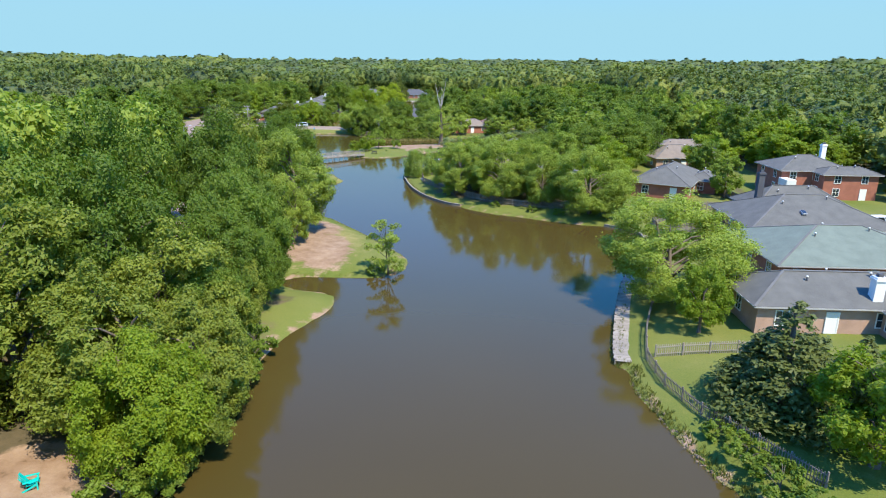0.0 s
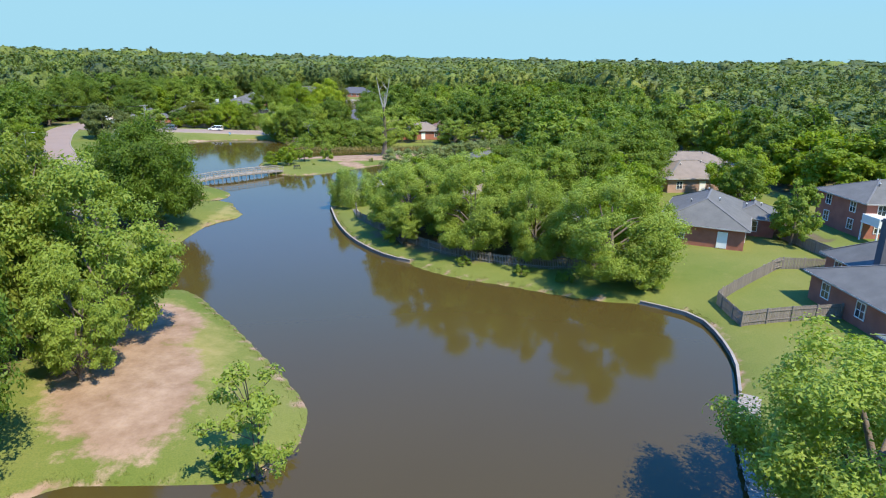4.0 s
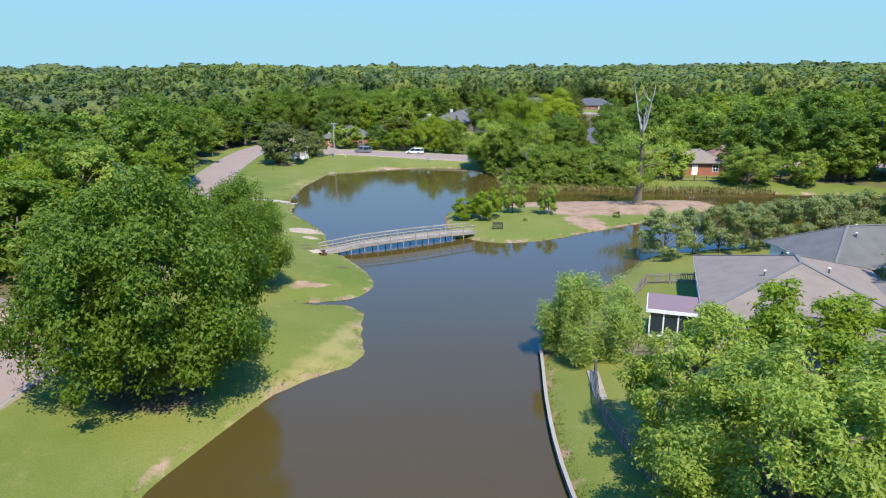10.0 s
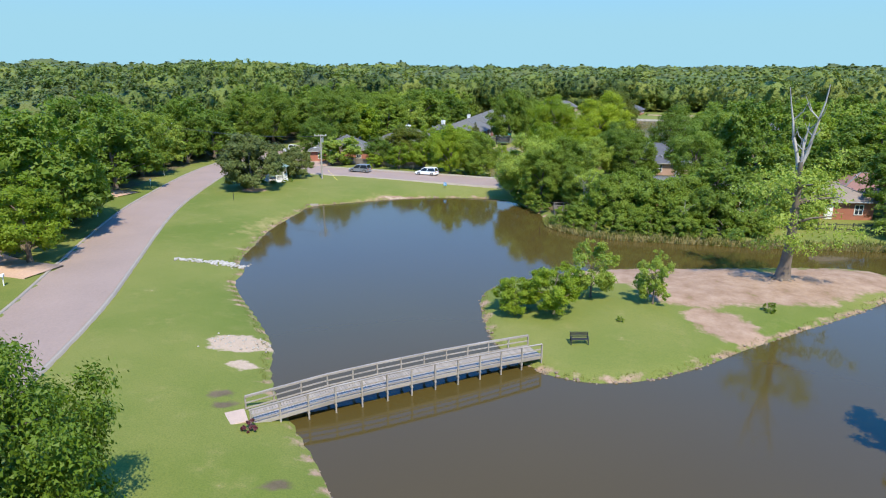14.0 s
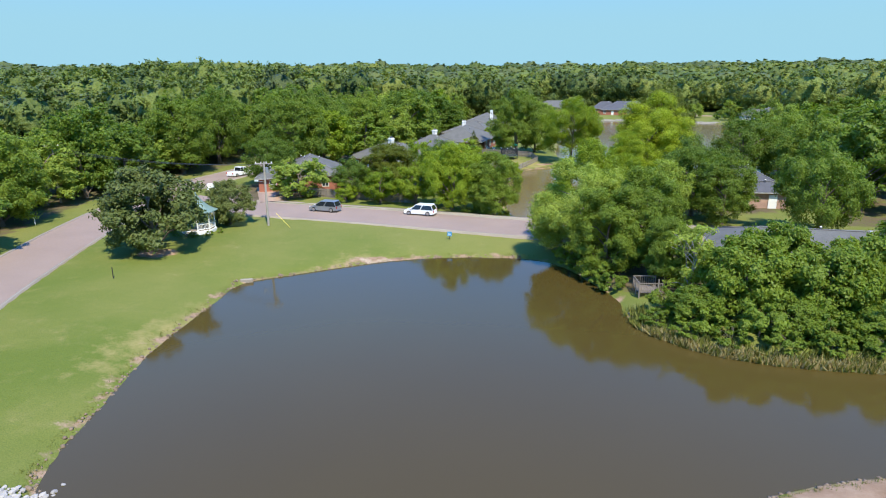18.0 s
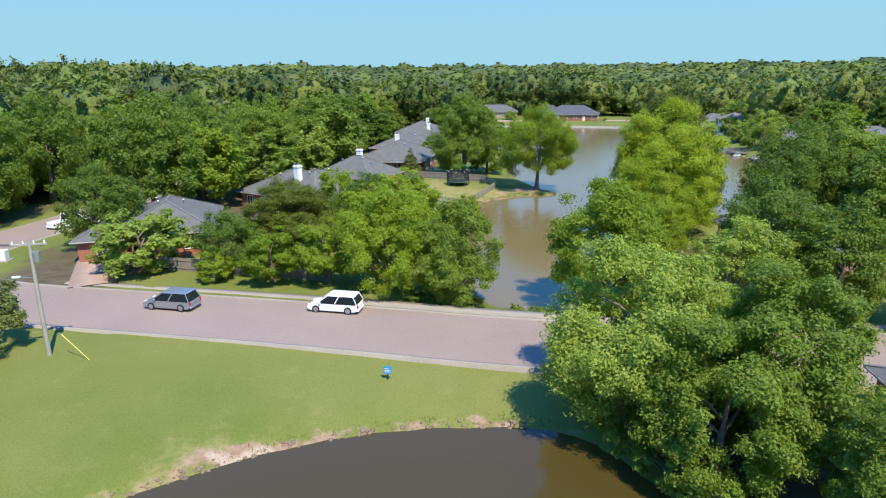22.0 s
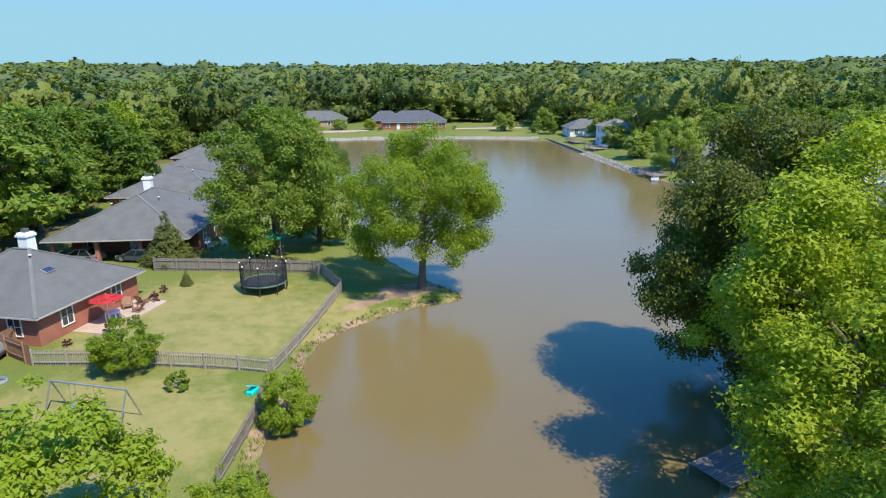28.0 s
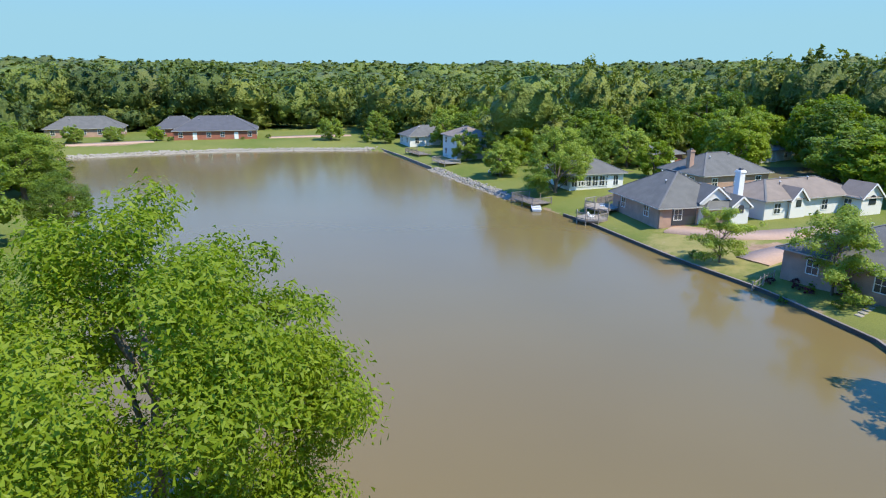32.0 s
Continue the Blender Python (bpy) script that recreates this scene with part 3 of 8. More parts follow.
def driveway(pts, half, label):
    line = resample(smooth_line(pts, False, 2), 1.5)
    v, f = ribbon(line, (-half, -half, half, half), (-0.5, 0.12, 0.12, -0.5))
    v[:, 2] += 0.0
    tagged(new("driveway", mesh_np("driveway", v, f, M["drive"])), label, "driveway", kind="structure")


driveway([(-81, 181.5), (-87, 181), (-95, 183)], 2.4, "pinkish concrete driveway running off the road")
driveway([(-53, 133.5), (-58, 134), (-70, 138)], 2.6, "pinkish concrete driveway running off the road")
driveway([(-57, 142), (-64, 146), (-76, 152)], 2.4, "pinkish concrete driveway running off the road")
driveway([(-95, 262.6), (-99, 268), (-104, 275)], 2.2, "tan concrete driveway running off the road")
driveway([(-108, 219), (-116, 219), (-126, 224)], 2.4, "pinkish concrete driveway running off the road")

# ---- trees ----
def lobes_of(rng, count, shape):
    """Main masses of a crown in a unit ball: centres and radii, spread evenly but unevenly grown."""
    k = np.arange(count) + 0.5
    z = 1 - 1.8 * k / count
    a = k * 2.399963 + rng.uniform(0, 6.28)
    u = np.column_stack([np.sqrt(np.clip(1 - z * z, 0.02, 1)) * np.cos(a), np.sqrt(np.clip(1 - z * z, 0.02, 1)) * np.sin(a), z])
    u += rng.normal(0, 0.16, u.shape); u /= np.linalg.norm(u, axis=1, keepdims=True)
    rad = rng.uniform(0.20, 0.36, count)
    c = u * (1 - rad * rng.uniform(0.75, 1.5, count))[:, None]
    wide = {"oval": 1 - 0.22 * np.clip(c[:, 2], 0, 1), "broad": 1 - 0.3 * np.clip(-c[:, 2], 0, 1) - 0.1 * np.clip(c[:, 2], 0, 1), "vase": 1 + 0.1 * c[:, 2], "dome": 1 + 0 * c[:, 2]}[shape]
    c[:, :2] *= wide[:, None]
    return c, rad


def crown_cloud(rng, n, H, W, base, clusters, shape, leaf, droop=0.0):
    """Leaf sprays gathered in clumps on the main masses of a crown. Returns centres, facings, sizes, tones and the clump centres."""
    half = (H - base) / 2
    mid = np.array([0, 0, base + half])
    flat = np.array([1.1, 1.1, 0.72])
    if shape == "limbs":
        # clumps strung along spreading limbs, with gaps between them
        limbs = max(10, clusters // 6)
        C, Rr, A = [], [], []
        for i in range(limbs):
            k = ((i + 0.5) / limbs) ** 0.85
            z0 = base * 0.8 + (H * 0.90 - base * 0.8) * k
            reach = 0.5 * W * math.sqrt(max(0.05, 1 - ((k - 0.38) / 0.72) ** 2)) * rng.uniform(0.55, 1.12)
            a = i * 2.4 + rng.uniform(-0.5, 0.5)
            rise = reach * rng.uniform(-0.25, 0.4) + 0.02 * H
            for t in np.linspace(0.25, 1.0, 6):
                C.append([np.cos(a) * reach * t + rng.normal(0, 0.035 * W), np.sin(a) * reach * t + rng.normal(0, 0.035 * W), z0 + rise * t + rng.normal(0, 0.025 * H)])
                Rr.append(W * rng.uniform(0.045, 0.09) * (1.15 - 0.3 * t))
                A.append([np.cos(a) * 0.3, np.sin(a) * 0.3, 0.7])
        cc, cr, away = np.array(C), np.array(Rr), np.array(A)
        lobe_tone = np.repeat(rng.uniform(0, 0.2, limbs), 6)
    elif shape == "cone":
        k = rng.uniform(0, 1, clusters) ** 1.3
        a = rng.uniform(0, 2 * np.pi, clusters)
        r = (1 - k) * 0.46 * W * rng.uniform(0.6, 1, clusters) + 0.1
        cc = np.column_stack([np.cos(a) * r, np.sin(a) * r, base + 0.04 * H + k * (H - base) * 0.93])
        cr = 0.11 * W * (1.15 - k)
        away = np.column_stack([np.cos(a), np.sin(a), 0.4 + 0 * a])
        lobe_tone = 0 * a
    else:
        many = max(14, clusters // 9)
        lc, lr = lobes_of(rng, many, shape)
        which = rng.choice(many, clusters, p=lr**2 / (lr**2).sum())
        out = lc[which] / (np.linalg.norm(lc[which], axis=1, keepdims=True) + 1e-6)
        away = rng.normal(size=(clusters, 3)) + 0.6 * out + np.array([0, 0, 0.1])
        away /= np.linalg.norm(away, axis=1, keepdims=True)
        cc = (lc[which] + away * (lr[which] * rng.uniform(0.1, 1.25, clusters) ** 0.6)[:, None]) * np.array([W / 2, W / 2, half]) * 0.93 + mid
        low = np.clip((cc[:, 2] - base) / (H - base), 0, 1.1)
        cc[:, 2] = base + (H - base) * low ** (1.75 if shape == "dome" else 1.22)
        cr = W * rng.uniform(0.034, 0.074, clusters)
        flat = np.array([1.05, 1.05, 0.8])
        lobe_tone = rng.uniform(0, 0.2, many)[which]
    clusters = len(cc)
    per = rng.multinomial(n, cr**2 / (cr**2).sum())
    which = np.repeat(np.arange(clusters), per)
    d = rng.normal(size=(n, 3)) + 0.55 * away[which]; d /= np.linalg.norm(d, axis=1, keepdims=True)
    rr = cr[which] * (rng.uniform(0.2, 1.1, n) ** 0.7 + 0.2 * np.minimum(rng.normal(0, 1, n) ** 2, 3.0))
    c = cc[which] + d * rr[:, None] * flat
    c[:, 2] -= droop * rng.uniform(0, 1, n) * W * 0.2
    c[:, 2] = np.maximum(c[:, 2], 0.12 + 0.1 * rng.uniform(size=n))
    out = c - np.array([0, 0, base + half * 0.7]); out /= np.linalg.norm(out, axis=1, keepdims=True) + 1e-6
    nrm = 0.4 * out + 0.75 * d + 0.5 * rng.normal(size=(n, 3)) + np.array([0.05, -0.1, 0.4])
    size = leaf * rng.uniform(0.6, 1.4, n)
    tone = (lobe_tone + rng.uniform(0, 0.2, clusters))[which]
    return c, nrm, size, tone, cc


class Kind:
    """A kind of tree, built once at its own size; every tree of it is a copy, scaled."""

    def __init__(self, name, label, H, W, base, n, clusters, leaf, leaves_mat, bark="bark", shape="oval", seed=1, trunk=0.25, slim=0.55, droop=0.0, stems=1, category="tree"):
        self.a, self.first, self.H, self.W, self.category = (name, label, base, n, clusters, leaf, leaves_mat, bark, shape, seed, trunk, slim, droop, stems), None, H, W, category

    def build(self, m):
        name, label, base, n, clusters, leaf, lm, bark, shape, seed, trunk, slim, droop, stems = self.a
        rng = np.random.default_rng(seed)
        c, nrm, size, tone, cc = crown_cloud(rng, n, self.H, self.W, base, clusters, shape, leaf, droop)
        root = thing(name, m, label, self.category)
        paths = []
        for s in range(stems):
            lean = rng.uniform(-0.05, 0.05, 2) * self.H + (rng.uniform(-0.12, 0.12, 2) * self.W if stems > 1 else 0)
            top = base + (self.H - base) * (0.55 if shape != "cone" else 0.95)
            zs = np.linspace(0, top, 7)
            px = np.column_stack([lean[0] * (zs / top) ** 1.3, lean[1] * (zs / top) ** 1.3, zs])
            paths.append((px, trunk * np.array([1.5, 1.0, 0.88, 0.75, 0.6, 0.45, 0.22]) / math.sqrt(stems)))
            for k in rng.choice(len(cc), min(len(cc), 9), replace=False):
                end = cc[k]
                z0 = np.clip(end[2] - np.hypot(*end[:2]) * 0.7, base * 0.75, top * 0.9)
                st = np.array([np.interp(z0, zs, px[:, 0]), np.interp(z0, zs, px[:, 1]), z0])
                mid = (st + end) / 2 + np.array([0, 0, 0.06 * self.W])
                paths.append((np.array([st, mid, end]), trunk * np.array([0.38, 0.26, 0.08])))
        v, f = tubes(paths)
        part("trunk", mesh_np(name + "_trunk", v, f, M[bark], smooth=True), None, root)
        v, f = leaves(c, nrm, size, rng, slim)
        part("crown", mesh_np(name + "_crown", v, f, M[lm], np.repeat(tone, 3)), None, root)
        return root

    def put(self, x, y, h, w, turn=None, label="", sink=0.12, group=""):
        turn = (x * 37 + y * 53) % 360 if turn is None else turn
        m = pose(x, y, ground_z(x, y) - sink, 0, 0, turn) @ Matrix.Diagonal((w / self.W, w / self.W, h / self.H, 1))
        if self.first is None:
            self.first = ob = self.build(m)
        else:
            ob = copy_thing(self.first, m @ Matrix.Diagonal((*[1 / s for s in self.first.scale], 1)))
        if label:
            ob["label"] = label
        if group:
            ob["group"] = group
        return ob


K = {
    "oak_a": Kind("oak_tree", "large oak with dense dark green foliage", 16, 16, 0.6, 34000, 300, 0.165, "oak", seed=11, trunk=0.42, shape="broad"),
    "oak_b": Kind("oak_tree", "large oak with dense mid green foliage", 16, 14, 0.6, 34000, 290, 0.165, "sweetgum", seed=12, trunk=0.4),
    "oak_big": Kind("oak_tree", "very broad dark green oak beside the road", 16, 20, 1.9, 90000, 360, 0.15, "fresh_oak", seed=13, trunk=0.55, shape="dome"),
    "willow_oak": Kind("willow_oak_tree", "olive green willow oak with fine airy foliage", 13, 12, 0.2, 30000, 210, 0.15, "willow_oak", seed=14, trunk=0.3, slim=0.45, shape="oval", stems=2),
    "willow_oak_fine": Kind("willow_oak_tree", "olive green willow oak with fine airy foliage on the peninsula", 13, 12, 1.0, 80000, 270, 0.1, "willow_oak", seed=34, trunk=0.3, slim=0.45, shape="dome", stems=2),
    "maple": Kind("maple_tree", "bright yellow-green maple", 11, 10, 0.5, 18000, 170, 0.155, "maple", seed=15, trunk=0.28),
    "cypress": Kind("cypress_tree", "feathery bright green bald cypress at the water's edge", 16, 16, 1.7, 110000, 240, 0.11, "cypress", seed=16, trunk=0.34, slim=0.4, shape="oval"),
    "willow_oak_big": Kind("willow_oak_tree", "tall olive green willow oak on the lake bank", 17, 17, 0.3, 80000, 300, 0.125, "olive", seed=44, trunk=0.45, slim=0.5, shape="oval", stems=2),
    "maple_big": Kind("maple_tree", "large bright yellow-green maple by the water", 13, 14, 0.4, 60000, 250, 0.13, "maple", seed=45, trunk=0.35),
    "oak_near": Kind("oak_tree", "tall mid green oak close to the lake", 17, 15, 0.3, 60000, 260, 0.145, "sweetgum", seed=46, trunk=0.42),
    "sweetgum_big": Kind("sweetgum_tree", "tall bright green sweetgum on the lake bank", 18, 14.5, 0.3, 110000, 320, 0.105, "sweetgum_bright", seed=47, trunk=0.4),
    "oak_dark": Kind("oak_tree", "tall dark olive oak leaning over the lake", 18, 16, 0.3, 130000, 380, 0.118, "dark_oak", seed=48, trunk=0.45),
    "bank_oak": Kind("oak_tree", "olive green oak on the wooded bank", 14, 12, 0.3, 34000, 290, 0.15, "olive", seed=51, trunk=0.35, shape="oval", stems=2),
    "magnolia": Kind("magnolia_tree", "dense dark olive evergreen magnolia", 11, 12, 0.2, 28000, 220, 0.18, "magnolia", seed=17, trunk=0.3),
    "cedar": Kind("cedar_tree", "dark dense conical red cedar", 10, 7, 0.2, 17000, 200, 0.15, "cedar", seed=18, trunk=0.2, shape="cone"),
    "weeping": Kind("willow_tree", "pale green willow with drooping foliage", 7, 6.5, 0.3, 46000, 130, 0.1, "willow", seed=19, trunk=0.16, slim=0.22, droop=1.5),
    "small": Kind("young_tree", "small slender tree with thin green foliage", 5.5, 4.5, 0.4, 12000, 150, 0.085, "willow_oak", seed=20, trunk=0.09, slim=0.5),
    "row_tree": Kind("young_tree", "young grey-green tree in a row along the bank", 6.5, 6, 0.5, 12000, 130, 0.1, "sycamore", seed=52, trunk=0.1, slim=0.5, stems=2),
    "small_maple": Kind("young_maple_tree", "small spreading bright green maple", 5, 5.5, 0.2, 18000, 170, 0.085, "maple", seed=21, trunk=0.1, shape="broad"),
    "airy": Kind("young_tree", "thin young tree with sparse leaves", 8, 6.2, 0.8, 2400, 60, 0.16, "willow_oak", seed=23, trunk=0.1, slim=0.5, shape="limbs", stems=3),
    "bush": Kind("bush", "rounded leafy green bush", 2.4, 3, 0.0, 5000, 60, 0.085, "sweetgum", seed=22, trunk=0.05, category="bush"),
    "bush_big": Kind("shrubbery", "dense bright green shrubbery on the bank", 5, 7, 0.0, 24000, 200, 0.115, "sweetgum", seed=24, trunk=0.08, category="bush"),
    "bare": Kind("half_bare_tree", "half bare tree with pale grey twigs", 7, 6.5, 0.6, 2600, 60, 0.13, "willow_oak", bark="bark_pale", seed=25, trunk=0.14, shape="limbs", stems=3),
    "airy_bank": Kind("lakeside_tree", "airy grey-green tree on the lake bank", 8, 9, 1.2, 12000, 90, 0.125, "willow_oak", seed=26, trunk=0.14, shape="limbs", stems=2),
    "mid_a": Kind("broadleaf_tree", "dark green broadleaf tree among the houses", 15, 13, 0.5, 11000, 230, 0.28, "oak", seed=31, trunk=0.35),
    "mid_b": Kind("broadleaf_tree", "mid green broadleaf tree among the houses", 15, 12, 0.5, 11000, 220, 0.28, "sweetgum", seed=32, trunk=0.33),
    "mid_c": Kind("broadleaf_tree", "light green broadleaf tree among the houses", 14, 12, 0.5, 11000, 220, 0.27, "maple", seed=33, trunk=0.3, shape="broad"),
    "mid_d": Kind("broadleaf_tree", "olive broadleaf tree among the houses", 13, 12, 0.4, 11000, 220, 0.27, "willow_oak", seed=34, trunk=0.3),
}
HOUSES = []


def plant(rows):
    for kind, x, y, h, w, *lab in rows:
        K[kind].put(x, y, h, w, label=lab[0] if lab else "")


# south end: east bank and the lone tree standing in the water
plant([
    ("willow_oak_fine", 27, 65.5, 14.2, 17, "large olive green willow oak beside the boardwalk"), ("maple", 27, 55.4, 8, 5.6, "small bright green tree on the lawn"),
    ("cedar", 28.6, 41.6, 8.8, 10.5), ("maple", 31, 34.5, 9.5, 9.5), ("cedar", 31.8, 38.6, 7.4, 7.5), ("airy", -5.6, 72.8, 8.0, 6.2, "thin young tree standing at the water's edge"),
    ("bush", -7.2, 73.4, 1.6, 3.0), ("bush", 23.4, 35.4, 2.2, 3.4), ("bush", 24.2, 32.4, 2.6, 3.8), ("bush", 25, 29.4, 2.8, 4), ("bush", 25.6, 26.4, 2.8, 4), ("bush", 22.6, 38.2, 1.6, 2.6), ("maple", 59.8, 148, 11, 12.5, "round light green tree on a front lawn"), ("mid_b", 53.3, 120, 9.2, 6.5), ("oak_b", 38.8, 146, 15, 17),
    ("mid_a", 57, 142, 9, 8), ("mid_c", 82, 140, 10, 9), ("mid_b", 86, 118, 9, 8)])
# the wooded west bank
for i, (x, y, h, w, k) in enumerate([
        (-30, 27, 14, 12, "oak_b"), (-24, 18, 15, 13, "oak_b"), (-19.5, 36, 12, 11, "bank_oak"), (-19, 45, 13, 11.5, "bank_oak"), (-19.5, 54, 14, 11, "oak_a"), (-27, 38, 17, 14, "bank_oak"), (-27, 49, 18, 14, "oak_a"),
        (-34, 30, 20, 16, "mid_b"), (-36, 46, 23, 17, "oak_a"), (-19.5, 62, 15, 11.5, "oak_a"), (-22.5, 70, 16, 11.5, "oak_a"), (-33, 60, 22, 15, "oak_a"), (-45, 60, 25, 18, "mid_d"), (-46, 38, 24, 18, "mid_b"),
        (-28.5, 77.5, 20, 13, "oak_a"), (-41, 76, 23, 16, "mid_d"), (-30.5, 87, 19, 13, "bank_oak"), (-43, 90, 19, 14, "mid_a"), (-56, 74, 25, 18, "mid_b"), (-58, 50, 25, 18, "mid_a"), (-31.5, 96.5, 16, 12, "bank_oak"),
        (-38, 103, 12, 10, "oak_a"), (-56, 95, 20, 15, "mid_b"), (-29, 8, 17, 14, "mid_a"), (-40, 14, 20, 16, "mid_b"), (-60, 25, 23, 18, "mid_a"), (-72, 40, 24, 18, "mid_b"), (-72, 62, 25, 18, "mid_a"), (-72, 84, 23, 17, "mid_b"),
        (-86, 50, 24, 18, "mid_b"), (-86, 74, 24, 18, "mid_a"), (-75, 104, 19, 15, "mid_a"), (-90, 96, 20, 16, "mid_b"), (-53, 10, 22, 17, "mid_b"), (-22.6, 90, 16.5, 13.5, "willow_oak"), (-20.8, 82.5, 10, 7, "willow_oak"), (-27, 92, 9, 8, "oak_a"), (-15.2, 32.2, 10, 9.5, "maple_big"), (-14.9, 38.5, 10, 9, "bank_oak"), (-17.4, 47, 11, 8.5, "oak_a"), (-18, 53.5, 9, 7, "bank_oak"), (-17.6, 58.6, 10, 7, "oak_a"), (-17.8, 63.6, 8, 6, "oak_a"), (-15.8, 43.5, 8, 6, "bank_oak"), (-14, 34, 8, 7, "bank_oak")]):
    K[k].put(x, y, h, w, group="trees on the west bank")
rngS = random.Random(12)
for y in np.arange(28, 50, 2.6):
    K["bush"].put(float(np.interp(y, [19, 41, 52, 58], [-14.6, -13.4, -14.6, -13.0])) - rngS.uniform(0, 1.6), y, rngS.uniform(2.2, 4.2), rngS.uniform(3.6, 5.4), group="undergrowth on the west bank", label="leafy undergrowth hanging over the water")
# peninsula
plant([
    ("willow_oak_fine", 3, 125, 13.2, 13), ("willow_oak_fine", 10.3, 117.5, 13.4, 13), ("willow_oak_fine", 17.6, 112.8, 12, 9), ("willow_oak_fine", 25.4, 107.4, 14.2, 15.5), ("willow_oak_fine", 17, 119, 13.4, 12),
    ("willow_oak", 1.2, 121.6, 6.5, 6), ("willow_oak", 28, 105.6, 6, 7), ("willow_oak", 10, 127, 12, 12), ("willow_oak", -1, 132, 10, 9), ("maple", 5, 137, 10, 10), ("oak_b", 22, 134, 13, 13), ("maple", 31, 124, 12, 11), ("oak_b", 30, 140, 14, 13), ("maple", 14, 143, 10, 10),
    ("weeping", -8.2, 146.2, 7.4, 8.8), ("bush", 15.5, 109.5, 1.4, 2.4), ("bush", 20, 107, 1.5, 2.6), ("bush", 9, 113, 1.3, 2.2), ("maple", 26, 160, 10, 10), ("oak_b", 36, 172, 12, 12), ("oak_a", 48, 165, 14, 14), ("row_tree", 29, 192, 9.5, 12, "broad pale grey-green tree at the water's edge"), ("row_tree", 37, 198.5, 12, 14, "broad pale grey-green tree at the water's edge"), ("oak_b", 20.4, 160.5, 9.5, 11)])
for i, (x, y, h, w) in enumerate([(-2.5, 176.6, 5.2, 5.4), (1, 181, 5, 4.2), (4.2, 182.3, 5.2, 4.6), (7.4, 183.6, 5.4, 4.8), (10.8, 185, 5.4, 5), (14.4, 186.4, 5.8, 5.4), (18, 188.5, 5.8, 5.4), (22, 191, 6, 5.6)]):
    h, w = h * 1.3, w * 1.35
    K["row_tree"].put(x, y, h, w, group="row of young trees by the water", label="young grey-green tree in a row along the bank")
# big oak between road and pond, yards beyond the road
plant([
    ("oak_big", -36.2, 130.4, 16.8, 18.2), ("oak_big", -44.3, 150.0, 12.6, 12.4), ("maple", -85.6, 183.4, 10.6, 9.6, "light green young tree beside the road"), ("willow_oak", -88.4, 161, 12, 15), ("maple_big", -74, 150, 12, 12), ("row_tree", -84.4, 170.4, 10, 12, "pale green broad tree in a front yard"), ("oak_b", -98, 178, 11, 11), ("row_tree", -100, 194, 9.5, 12, "grey-green tree in a front yard"),
    ("row_tree", -109, 199, 8, 11, "grey-green tree in a front yard"), ("oak_a", -119, 224, 13, 13), ("oak_b", -122, 236, 15, 14), ("mid_c", -128, 243, 11, 10), ("willow_oak", -104, 166, 11, 12), ("mid_a", -120, 190, 15, 14), ("mid_b", -64, 120, 12, 11), ("mid_a", -76, 128, 14, 13),
    ("mid_d", -146, 222, 14, 14), ("mid_a", -138, 240, 17, 16), ("mid_d", -92, 148, 14, 14), ("mid_b", -100, 134, 15, 15), ("mid_c", -60, 108, 12, 11)])
# island
plant([("small_maple", -32.2, 190.6, 3.9, 4.8), ("small_maple", -28.6, 191, 5.2, 5.8), ("small", -25.9, 196.6, 6.4, 5.2, "slender yellow-green young tree on the island"), ("small", -20, 196.6, 5.7, 4, "slender yellow-green young tree on the island"),
       ("bush", -22.6, 191, 0.7, 0.9, "small plant on the island grass"), ("bush", -9.5, 199, 1.2, 1.4, "small leafy shrub on bare soil")])
# green by the pond
plant([("magnolia", -92.8, 233.2, 11.4, 13.4), ("magnolia", -92.2, 247, 7.2, 7.4, "round dark evergreen tree beside the gazebo")])
